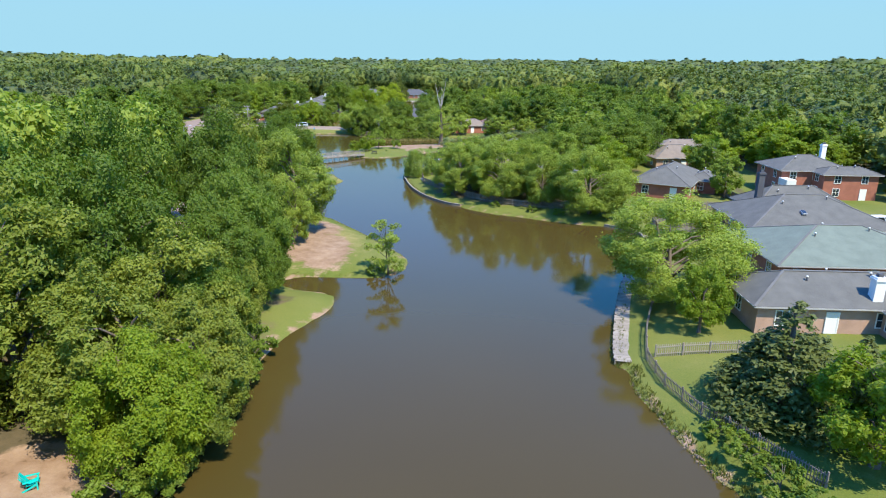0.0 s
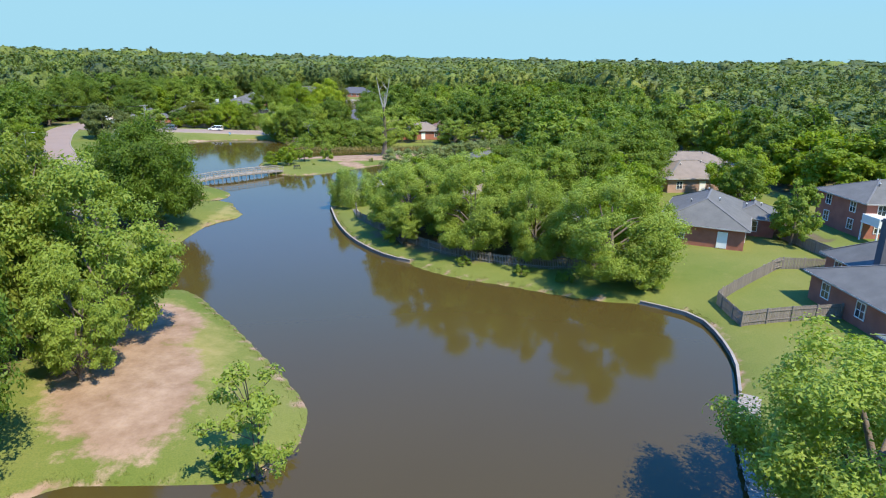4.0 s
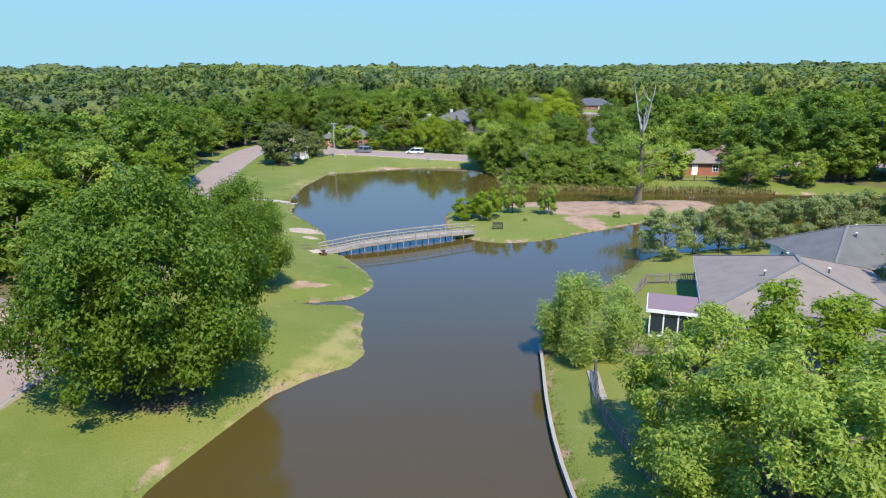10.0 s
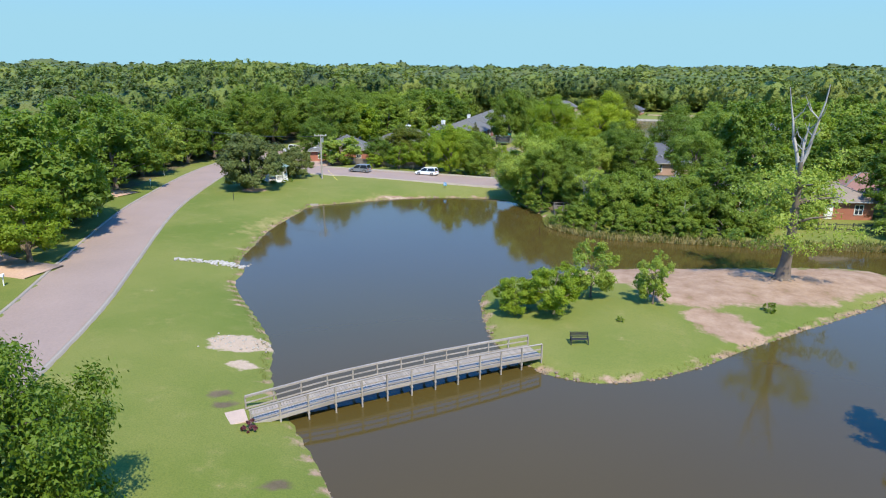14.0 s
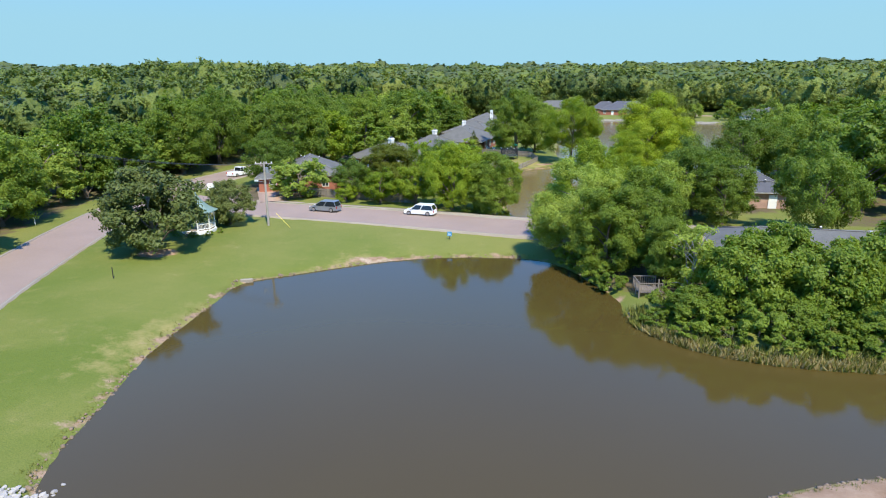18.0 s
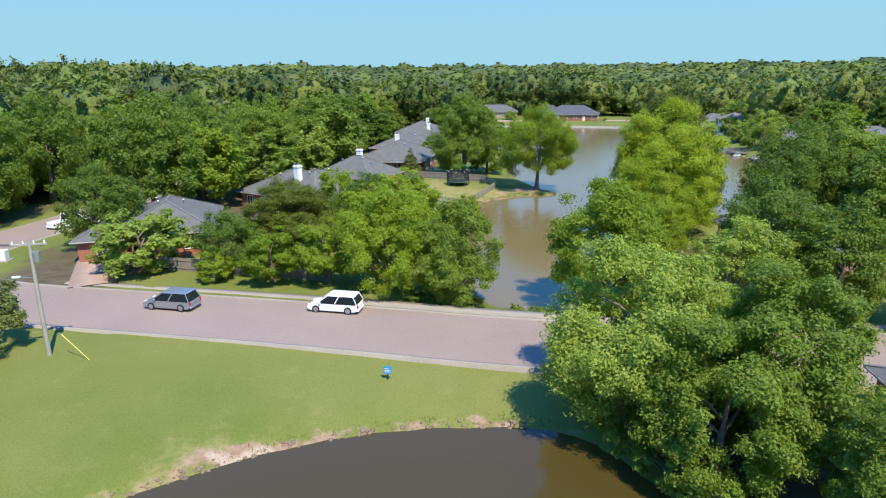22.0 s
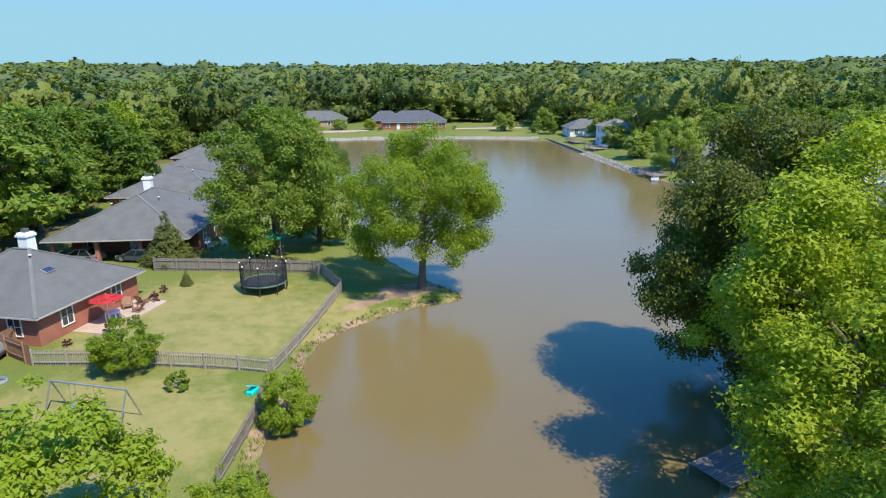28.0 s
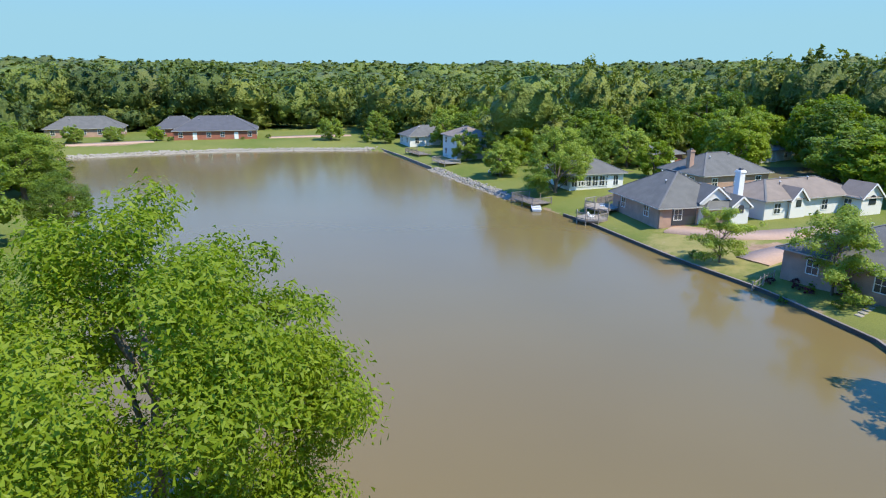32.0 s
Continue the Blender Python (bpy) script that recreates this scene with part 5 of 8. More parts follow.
# ---- trees filling the neighbourhood between the houses ----
OPEN = [np.array(p, float) for p in (
    [(-46, 108), (-28, 108), (-28, 160), (-48, 172), (-62, 190), (-77, 230), (-50, 247), (-50, 264), (-112, 264), (-112, 250), (-88, 205), (-62, 168), (-44, 118)],
    [(-22, 68), (-2, 68), (-18, 110), (-46, 112), (-46, 104), (-34, 102), (-24, 78)],
    [(-15, 100), (36, 90), (62, 150), (30, 150), (30, 200), (-15, 200)],
    [(16, 0), (50, 0), (66, 80), (92, 100), (92, 140), (30, 104)],
    [(-100, 262), (-52, 262), (-52, 350), (-100, 350)],
    [(-86, 345), (-60, 345), (-60, 440), (-84, 440)],
    [(-6, 335), (50, 335), (50, 414), (20, 420), (10, 500), (-10, 500)],
    [(-40, 220), (36, 220), (36, 241), (-8, 241), (-20, 252), (-40, 252)],
    [(-48, 250), (-10, 250), (-10, 335), (-48, 335)],
    [(44, 136), (72, 136), (72, 158), (64, 172), (46, 172)],
    [(-40, 176), (10, 176), (10, 222), (-40, 222)])]


def free_ground(x, y):
    ok = dry(x, y) > 4.0
    for p in OPEN:
        ok &= ~inside_and_near(x, y, p)[0]
    for line, half in ROADS:
        ok &= from_line(x, y, line) > half + 4.5
    for hx, hy in HOUSES:
        ok &= np.hypot(x - hx, y - hy) > 13.0
    return ok


def fill():
    rng = np.random.default_rng(8)
    X, Y = np.meshgrid(np.arange(-160, 110, 11.2), np.arange(100, 560, 11.2))
    X, Y = X.ravel() + rng.uniform(-3.8, 3.8, X.size), Y.ravel() + rng.uniform(-3.8, 3.8, X.size)
    ok = free_ground(X, Y) & ~((X < -60) & (Y < 118)) & ~((np.abs(X + 60) < 66) & (Y > 485))
    ok &= (X > -152) & (X < 88) & (Y < 440) & (np.abs(np.arctan2(X + 15, Y - 20)) < 0.95)
    for x, y in zip(X[ok], Y[ok]):
        k = ("mid_a", "mid_b", "mid_b", "mid_c", "mid_d", "mid_a")[rng.integers(6)]
        K[k].put(x, y, rng.uniform(10.5, 17.5), rng.uniform(11.5, 17), group="neighbourhood trees")


fill()
# leaf litter under the neighbourhood's trees
shade = free_ground(fx, fy) & ~((np.abs(fx + 55) < 80) & (fy > 485) & (fy < 590)) & (fy > 60) & (fy < 700) & (np.abs(fx + 20) < 330)
ground_me.attributes["litter"].data.foreach_set("value", np.maximum(litter, 0.62 * shade).astype(np.float32))

# ---- far woods ----
def far_crown(rng, detail, sprays, leaf):
    """A lumpy crown seen from afar: a closed skin over its main masses, roughened, with loose sprays on it. Vertices, faces and tones."""
    bm = bmesh.new(); bmesh.ops.create_icosphere(bm, subdivisions=detail, radius=1)
    d = np.array([q.co[:] for q in bm.verts]); d /= np.linalg.norm(d, axis=1, keepdims=True)
    f = np.array([[q.index for q in g.verts] for g in bm.faces]); bm.free()
    r = np.full(len(d), 0.45)
    small = 0.22
    for c, rad in (lobes_of(rng, 20, "oval"), lobes_of(rng, 36, "oval")):
        rad = rad if len(c) == 20 else rad * small / 0.33
        c = c if len(c) == 20 else c / np.linalg.norm(c, axis=1, keepdims=True) * rng.uniform(0.68, 0.9, (len(c), 1))
        p = d @ c.T
        disc = p * p - (c * c).sum(1) + rad * rad
        hit = np.where(disc > 0, p + np.sqrt(np.maximum(disc, 0)), 0)
        r = np.maximum(r, hit.max(1))
    r *= rng.uniform(0.95, 1.06, len(r))
    v = d * r[:, None] * [6.5, 6.5, 7.0] + [0, 0, 7.6]
    # shade between the masses put into the tone: hollows darker, bulges lighter
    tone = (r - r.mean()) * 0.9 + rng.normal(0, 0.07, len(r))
    f = f[v[f][:, :, 2].max(1) > (0.6 if sprays > 500 else 4.5)]
    if sprays:
        k = rng.choice(len(v), sprays)
        nrm = d[k] + rng.normal(0, 0.5, (sprays, 3))
        near = sprays > 500
        at = v[k] + (v[k] - [0, 0, 7.6]) * (rng.uniform(-0.06, 0.10, (sprays, 1)) if near else 0) + rng.normal(0, 0.45 if near else 0.2, (sprays, 3))
        if near:
            v = (v - [0, 0, 7.6]) * 0.86 + [0, 0, 7.6]
        lv, lf = leaves(at, nrm, leaf * rng.uniform(0.6, 1.4, sprays), rng, 0.7)
        f = np.concatenate([f, lf + len(v)])
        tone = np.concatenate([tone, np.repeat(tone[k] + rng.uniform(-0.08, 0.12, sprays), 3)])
        v = np.concatenate([v, lv])
    return v, f, tone


def far_woods():
    rng = np.random.default_rng(77)
    pts = []
    for ring, (r0, r1, step) in enumerate(((0, 400, 11.5), (400, 800, 16), (800, 1500, 25))):
        g = np.arange(-1600, 1600, step)
        X, Y = np.meshgrid(g, g + 260)
        X, Y = X.ravel() + rng.uniform(-0.42, 0.42, X.size) * step, Y.ravel() + rng.uniform(-0.42, 0.42, X.size) * step
        r = np.hypot(X + 30, Y - 200)
        ok = (r >= r0) & (r < r1) & (np.abs(np.arctan2(X + 10, Y - 10)) < 1.0)
        inner = (X > -152) & (X < 88) & (Y < 440)
        ok &= ~inner & (Y > 60)
        mid = ok & (X > -160) & (X < 125) & (Y < 570)
        if mid.any():
            ok[mid] &= free_ground(X[mid], Y[mid]) & ~((np.abs(X[mid] + 55) < 62) & (Y[mid] > 485) & (Y[mid] < 556))
        pts.append(np.column_stack([X[ok], Y[ok], np.full(ok.sum(), step), np.full(ok.sum(), ring)]))
    edge = pts[0][(pts[0][:, 1] > 440) & (pts[0][:, 1] < 600)]
    edge = np.concatenate([edge + [5, -4, 0, 0], edge + [-4, 3, 0, 0]])
    many = sum(len(q) for q in pts)
    p = np.concatenate(pts + [edge])
    n = len(p)
    z = land(p[:, 0], p[:, 1])
    H = rng.uniform(13, 19, n) * np.where((rng.uniform(size=n) < 0.08) & (p[:, 3] > 0), 1.18, 1.0)
    W = p[:, 2] * rng.uniform(1.3, 1.95, n)
    H = H + 6.0 * np.clip((p[:, 1] - 240) / 160, 0, 1) - 3.2 * np.clip((p[:, 1] - 440) / 40, 0, 1) * np.clip((760 - p[:, 1]) / 60, 0, 1)
    H = H * (1 + 0.14 * np.sin(p[:, 0] / 47) * np.cos(p[:, 1] / 61))
    under = (p[:, 3] == 0) & ((rng.uniform(size=n) < 0.42) | (np.arange(n) >= many))
    H, W = np.where(under, rng.uniform(6, 11, n), H), np.where(under, rng.uniform(9, 13, n), W)
    lift = np.where(under, 0, 0.03 * H)
    tone = rng.uniform(-0.25, 0.6, n)
    stand = np.sin(p[:, 0] / 83 + 1.1) + np.cos(p[:, 1] / 71) + rng.normal(0, 0.9, n)
    sort = np.where(stand > 1.0, 1, np.where(stand < -1.3, 2, 0))
    sort = np.where((p[:, 3] == 2) & (rng.uniform(size=n) < 0.6), 2, np.where((p[:, 3] == 2) & (sort == 1), 0, sort))
    for kind, (name, label) in enumerate((("far", "dense green woodland reaching to the horizon"), ("far_light", "yellow-green spring woodland in the distance"), ("far_dark", "dark pine woodland in the distance"))):
        V, F, T, start = [], [], [], 0
        for ring, (detail, sprays, leaf) in enumerate(((2, 1600, 0.42), (2, 330, 0.72), (2, 70, 1.3))):
            group = np.flatnonzero((p[:, 3] == ring) & (sort == kind))
            for shape in range(6):
                sv, sf, st = far_crown(rng, detail, sprays, leaf)
                k = group[shape::6]
                a = rng.uniform(0, 2 * np.pi, len(k))
                x = (sv[None, :, 0] * np.cos(a)[:, None] - sv[None, :, 1] * np.sin(a)[:, None]) * W[k, None] / 13 + p[k, 0][:, None]
                y = (sv[None, :, 0] * np.sin(a)[:, None] + sv[None, :, 1] * np.cos(a)[:, None]) * W[k, None] / 13 + p[k, 1][:, None]
                zz = sv[None, :, 2] * (H - lift)[k, None] / 15 + (z + lift)[k, None]
                V.append(np.stack([x, y, zz], -1).reshape(-1, 3))
                F.append((sf[None] + (np.arange(len(k)) * len(sv))[:, None, None]).reshape(-1, 3) + start)
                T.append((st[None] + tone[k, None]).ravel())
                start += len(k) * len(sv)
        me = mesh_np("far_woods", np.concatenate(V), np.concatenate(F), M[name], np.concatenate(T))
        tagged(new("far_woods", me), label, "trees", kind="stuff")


far_woods()

# ---- more materials ----
M["glass_dark"] = mat("tinted_glass", (0.015, 0.02, 0.025), 0.06, vary=0.1, spec=0.7)
M["paint_white"] = mat("white_car_paint", (0.78, 0.79, 0.80), 0.2, vary=0.03, spec=0.6)
M["paint_silver"] = mat("silver_car_paint", (0.36, 0.38, 0.40), 0.28, metal=0.6, vary=0.04)
M["paint_dark"] = mat("dark_car_paint", (0.05, 0.06, 0.075), 0.22, vary=0.05)
M["tyre"] = mat("tyre_rubber", (0.02, 0.02, 0.02), 0.9, vary=0.2)
M["rim"] = mat("alloy_rim", (0.45, 0.45, 0.46), 0.35, metal=0.8, vary=0.1)
M["lamp_red"] = mat("red_lens", (0.40, 0.02, 0.02), 0.25, vary=0.05)
M["lamp_clear"] = mat("clear_lens", (0.7, 0.72, 0.74), 0.15, vary=0.05)
M["iron"] = mat("black_iron", (0.03, 0.03, 0.032), 0.5, vary=0.2)
M["steel"] = mat("galvanised_steel", (0.42, 0.43, 0.44), 0.45, metal=0.7, vary=0.15)
M["pole"] = mat("grey_pole_wood", (0.34, 0.31, 0.27), 0.9, vary=0.3, scale=4)
M["gazebo_roof"] = mat("green_copper_roof", (0.17, 0.245, 0.215), 0.6, vary=0.15, scale=3)
M["red_cloth"] = mat("red_canvas", (0.62, 0.05, 0.045), 0.8, vary=0.1)
M["net"] = mat("black_mesh_net", (0.025, 0.03, 0.035), 0.8, vary=0.2)
M["cap"] = mat("pale_cap_board", (0.30, 0.265, 0.215), 0.85, vary=0.25, scale=3, obj=0.5)
M["teal"] = mat("turquoise_plastic", (0.02, 0.55, 0.50), 0.4, vary=0.05)
M["blue"] = mat("blue_plastic", (0.06, 0.28, 0.55), 0.4, vary=0.08)
M["patio"] = mat("tan_paving", (0.44, 0.33, 0.25), 0.85, vary=0.25, scale=4)
M["maroon"] = mat("maroon_metal_roof", (0.22, 0.14, 0.135), 0.6, vary=0.12, scale=2)
M["purple"] = leaf_mat("purple_leaves", (0.062, 0.020, 0.025), (0.146, 0.040, 0.051), 0.2)
M["orange_wood"] = mat("stained_red_wood", (0.26, 0.145, 0.085), 0.7, vary=0.2, obj=0.4)


def along(pts, step):
    """Evenly spaced places on a line, with the heading of each."""
    p = resample(np.array(pts, float), step)
    p = np.concatenate([p, [pts[-1]]]) if np.hypot(*(np.array(pts[-1]) - p[-1])) > step * 0.4 else p
    d = np.gradient(p, axis=0)
    return [(x, y, math.degrees(math.atan2(b, a))) for (x, y), (a, b) in zip(p, d)]


def at_ground(name, x, y, turn, label, category, dz=0.0, group=""):
    return thing(name, pose(x, y, ground_z(x, y) + dz, 0, 0, turn), label, category, group)


def child(name, me, parent, m, label=""):
    ob = new(name, me)
    ob.parent = parent
    ob.matrix_basis = m
    return tagged(ob, label)


def made(name, bm, material):
    me = bpy.data.meshes.new(name)
    bm.to_mesh(me); bm.free()
    me.materials.append(material)
    return me

# ---- fences ----
def fence(pts, h, label, material="wood_dark", gap=0.17, width=0.1, post=2.4, solid=True):
    """Posts, two rails a bay and upright boards, following the ground."""
    x0, y0 = pts[0]
    f = thing("fence", pose(x0, y0, 0), label, "fence")
    m = M[material]
    post_me = made("fence_post", boxes((-0.06, -0.06, -0.5, 0.06, 0.06, h + 0.08), bevel=0.015), m)
    board_me = made("fence_picket", boxes((-width / 2, -0.012, -0.05 if solid else 0.1, width / 2, 0.012, h), bevel=0.0), m)
    stops = along(pts, post)
    for x, y, a in stops:
        child("post", post_me, f, pose(x - x0, y - y0, ground_z(x, y), 0, 0, a))
    for (xa, ya, _), (xb, yb, _) in zip(stops[:-1], stops[1:]):
        za, zb = ground_z(xa, ya), ground_z(xb, yb)
        for k in (0.25, 0.82):
            part("rail", beam(bmesh.new(), (xa - x0, ya - y0, za + h * k), (xb - x0, yb - y0, zb + h * k), 0.045, 0.09), m, f)
    count = 0
    rng = random.Random(int(abs(x0 * 7 + y0 * 13)))
    for x, y, a in along(pts, gap) if gap else ():
        if count >= 290:
            break
        count += 1
        r = radians(a)
        child("picket", board_me, f, pose(x - x0 - 0.05 * math.sin(r), y - y0 + 0.05 * math.cos(r), ground_z(x, y) + rng.uniform(-0.02, 0.03), 0, 0, a))
    return f


fence([(27, 32.5), (22.3, 41), (21, 45.5), (20.8, 50.5), (22.2, 56), (24.6, 63), (27.5, 70)], 1.1, "curving weathered picket fence along the bank", gap=0.2, width=0.06)
fence([(21.6, 50.6), (31.8, 50.8)], 1.15, "weathered picket fence across the lawn", "wood", gap=0.18, width=0.07)
fence([(56, 108.6), (46, 109.8), (34.3, 100.2), (34.2, 94.7)], 1.4, "grey board fence round a back garden", "wood_dark", gap=0.17, width=0.13)
fence([(34.2, 94.6), (44, 94.9), (53, 96.2)], 1.5, "grey board fence round a back garden", "wood_dark", gap=0.16, width=0.14)
fence([(52.2, 140), (53.5, 125), (54.5, 112)], 1.6, "dark board fence between gardens", "wood_dark", gap=0.16, width=0.14)
fence([(-7.2, 142), (-6.4, 136.2), (-3, 129.7), (1.4, 122.8), (6.6, 116.9), (10, 114.2), (13.7, 112.4), (19.2, 110.5), (25, 110.2), (31, 110)], 1.25, "weathered grey picket fence along the peninsula", "wood_dark", gap=0.2, width=0.09)
fence([(-7, 145.3), (-0.7, 146.3), (5.3, 147), (14, 148)], 1.4, "weathered grey board fence beside the house", "wood_dark", gap=0.16, width=0.12)
fence([(-5.6, 157.5), (-4.2, 164.6), (1.3, 165.6)], 1.15, "picket fence round a lakeside garden", "wood_dark", gap=0.18, width=0.08)
fence([(1.4, 165.7), (6.5, 166.4)], 1.4, "short brown board fence", "orange_wood", gap=0.17, width=0.12)
fence([(-82.7, 315.1), (-66, 314.3)], 1.2, "weathered picket fence between lakeside gardens", "wood", gap=0.17, width=0.09)
fence([(-66.4, 301.5), (-65.9, 308), (-65.9, 314.3)], 1.2, "dark picket fence along the lake bank", "wood_dark", gap=0.18, width=0.08)
fence([(-65.9, 314.4), (-64.6, 320.5), (-62.2, 330.4), (-64.6, 335.4)], 1.2, "picket fence along the lake bank", "wood", gap=0.18, width=0.08)
fence([(-82.3, 337.4), (-73, 336.4), (-64.7, 335.6)], 1.4, "brown board fence between gardens", "wood_dark", gap=0.15, width=0.13)
fence([(-85.4, 321.2), (-86.2, 317.4), (-82.8, 315.1)], 1.6, "brown board gate fence beside the house", "orange_wood", gap=0.16, width=0.13)
fence([(-93, 268.8), (-84, 268.6), (-72, 268.9)], 1.5, "grey board fence behind street trees", "wood_dark", gap=0.16, width=0.14)
fence([(-6, 233.5), (6, 236.5), (20, 239.5)], 1.1, "thin dark railing along the far bank", "iron", gap=0.35, width=0.02, post=2.4)
fence([(22, 243), (34, 246)], 1.6, "brown board fence beside a house", "wood_dark", gap=0.17, width=0.14)
fence([(-1.6, 355.2), (1.2, 355.3)], 1.1, "white crossbar gate by the lake wall", "wood", gap=0.5, width=0.08, post=1.4)
fence([(5.2, 392.5), (9, 394), (12, 394.5)], 1.2, "grey board fence beside the deck", "wood_dark", gap=0.16, width=0.13)

# ---- bank walls and the boardwalk ----
def seawall(pts, top, label, face="wood_dark", cap="cap", piece=2.4, low=-0.9):
    """A bank wall of panels with a cap board, set along the water's edge."""
    w = thing("seawall", pose(pts[0][0], pts[0][1], 0), label, "wall", kind="structure")
    x0, y0 = pts[0]
    stops = along(smooth_line(pts, False, 1), piece)
    for (xa, ya, _), (xb, yb, _) in zip(stops[:-1], stops[1:]):
        part("panel", beam(bmesh.new(), (xa - x0, ya - y0, (top + low) / 2), (xb - x0, yb - y0, (top + low) / 2), 0.14, top - low), M[face], w)
        part("cap", beam(bmesh.new(), (xa - x0, ya - y0, top + 0.035), (xb - x0, yb - y0, top + 0.03), 0.24, 0.056), M[cap], w)
    return w


seawall([(-12.2, 147), (-11.5, 144.3), (-10, 137.6), (-8.4, 132), (-6.1, 126), (-4.2, 122.6), (-1.4, 118.5), (0.8, 116.5), (2.4, 115.6)], 0.42, "low pale-capped bank wall curving along the lawn")
seawall([(27, 101.8), (31.2, 98.7), (31.8, 95.6), (30.9, 88.6), (28.0, 82)], 0.4, "low timber bank wall below the lawn", cap="wood")
seawall([(-1.1, 392), (-0.6, 385.6), (-1.1, 377.5), (-1.7, 364), (-1, 355), (-1.9, 347.4), (-2.8, 340), (-10, 330.8)], 0.36, "dark timber lake wall along the lawns", face="timber_dark", cap="wood_dark")
seawall([(-4.4, 488), (-3.6, 470), (-3.5, 446)], 0.6, "dark lake wall with a pale walkway along it")

bw = thing("boardwalk", pose(18.4, 50.2, 0), "weathered plank boardwalk along the water's edge", "boardwalk")
bw_line = smooth_line([(18.4, 50.2), (18.9, 53.5), (21.4, 64), (23.1, 69.9), (25.2, 76), (28.4, 82)], False, 2)
plank_me = [made("plank", boxes((-0.14, -0.7 - k * 0.02, 0.42, 0.14, 0.78 + k * 0.03, 0.46), bevel=0.008), M["wood"]) for k in range(3)]
rngB = random.Random(4)
for i, (x, y, a) in enumerate(along(bw_line, 0.31)):
    child("plank", plank_me[i % 3], bw, pose(x - 18.4 + 0.35, y - 50.2, rngB.uniform(-0.008, 0.012), 0, 0, a + rngB.uniform(-1.2, 1.2)))
for i, (x, y, a) in enumerate(along(bw_line, 2.2)):
    r = radians(a)
    part("post", boxes((x - 18.4 + 0.35 + 0.72 * -math.sin(r) - 0.09, y - 50.2 + 0.72 * math.cos(r) - 0.09, -1.5, x - 18.4 + 0.35 - 0.72 * math.sin(r) + 0.09, y - 50.2 + 0.72 * math.cos(r) + 0.09, 0.62), bevel=0.015), M["wood_dark"], bw)
stops = along(bw_line, 2.2)
for (xa, ya, _), (xb, yb, _) in zip(stops[:-1], stops[1:]):
    part("stringer", beam(bmesh.new(), (xa - 18.4, ya - 50.2, 0.28), (xb - 18.4, yb - 50.2, 0.28), 0.1, 0.24), M["wood_dark"], bw)

# ---- footbridge ----
def footbridge():
    a, b = np.array([-43.9, 165.9]), np.array([-28.4, 181.9])
    L = np.hypot(*(b - a))
    turn = math.degrees(math.atan2(b[1] - a[1], b[0] - a[0]))
    br = thing("footbridge", pose(a[0], a[1], 0, 0, 0, turn), "weathered grey timber footbridge with railings over the pond", "bridge")
    wd = M["wood"]

    def z(s):
        return float(np.interp(s, [0, 5.5, 9, 14, 18, L], [0.58, 0.98, 1.06, 1.06, 0.98, 0.82]))

    n = int(L / 0.19)
    pm = [made("plank", boxes((-0.085, -0.92 - 0.01 * k, -0.045, 0.085, 0.92 + 0.015 * k, 0.0), bevel=0.006), wd) for k in range(3)]
    for i in range(n):
        s = (i + 0.5) * L / n
        slope = math.degrees(math.atan2(z(s + 0.2) - z(s - 0.2), 0.4))
        child("plank", pm[i % 3], br, pose(s, 0, z(s) + 0.004 * (i % 2), 0, -slope, 0))
    posts = 13
    for side in (-1, 1):
        prev = None
        for k in range(posts):
            s = 0.12 + k * (L - 0.24) / (posts - 1)
            y = side * 0.98
            part("post", boxes((s - 0.055, y - 0.055, min(-1.4, 0.0) if 2.2 < s < L - 1.2 else 0.1, s + 0.055, y + 0.055, z(s) + 0.97), bevel=0.012), wd, br)
            if prev is not None:
                for lift, hh in ((0.93, 0.09), (0.53, 0.09), (0.14, 0.1)):
                    part("rail", beam(bmesh.new(), (prev, y - side * 0.075, z(prev) + lift), (s, y - side * 0.075, z(s) + lift), 0.038, hh), wd, br)
                part("handrail", beam(bmesh.new(), (prev - 0.01, y, z(prev) + 0.995), (s + 0.01, y, z(s) + 0.995), 0.15, 0.04), wd, br)
                part("stringer", beam(bmesh.new(), (prev, side * 0.8, z(prev) - 0.2), (s, side * 0.8, z(s) - 0.2), 0.08, 0.28), wd, br)
                part("fascia", beam(bmesh.new(), (prev, side * 0.955, z(prev) - 0.13), (s, side * 0.955, z(s) - 0.13), 0.03, 0.22), wd, br)
            prev = s
    for k in range(2, posts - 1):
        s = 0.12 + k * (L - 0.24) / (posts - 1)
        part("crossbeam", boxes((s - 0.07, -1.05, z(s) - 0.48, s + 0.07, 1.05, z(s) - 0.34)), wd, br)
    part("landing", boxes((-1.6, -0.85, 0.2, 0.0, 0.85, max(0.60, ground_z(a[0] - 1, a[1]) + 0.06)), bevel=0.03), M["patio"], br, "pinkish concrete landing slab")


footbridge()
K["bush_red"] = Kind("shrub", "small red-leaved shrub by the bridge", 0.8, 1.1, 0.0, 500, 14, 0.09, "purple", seed=41, trunk=0.03, category="shrub")
K["bush_red"].put(-42.7, 164.6, 0.85, 1.1)

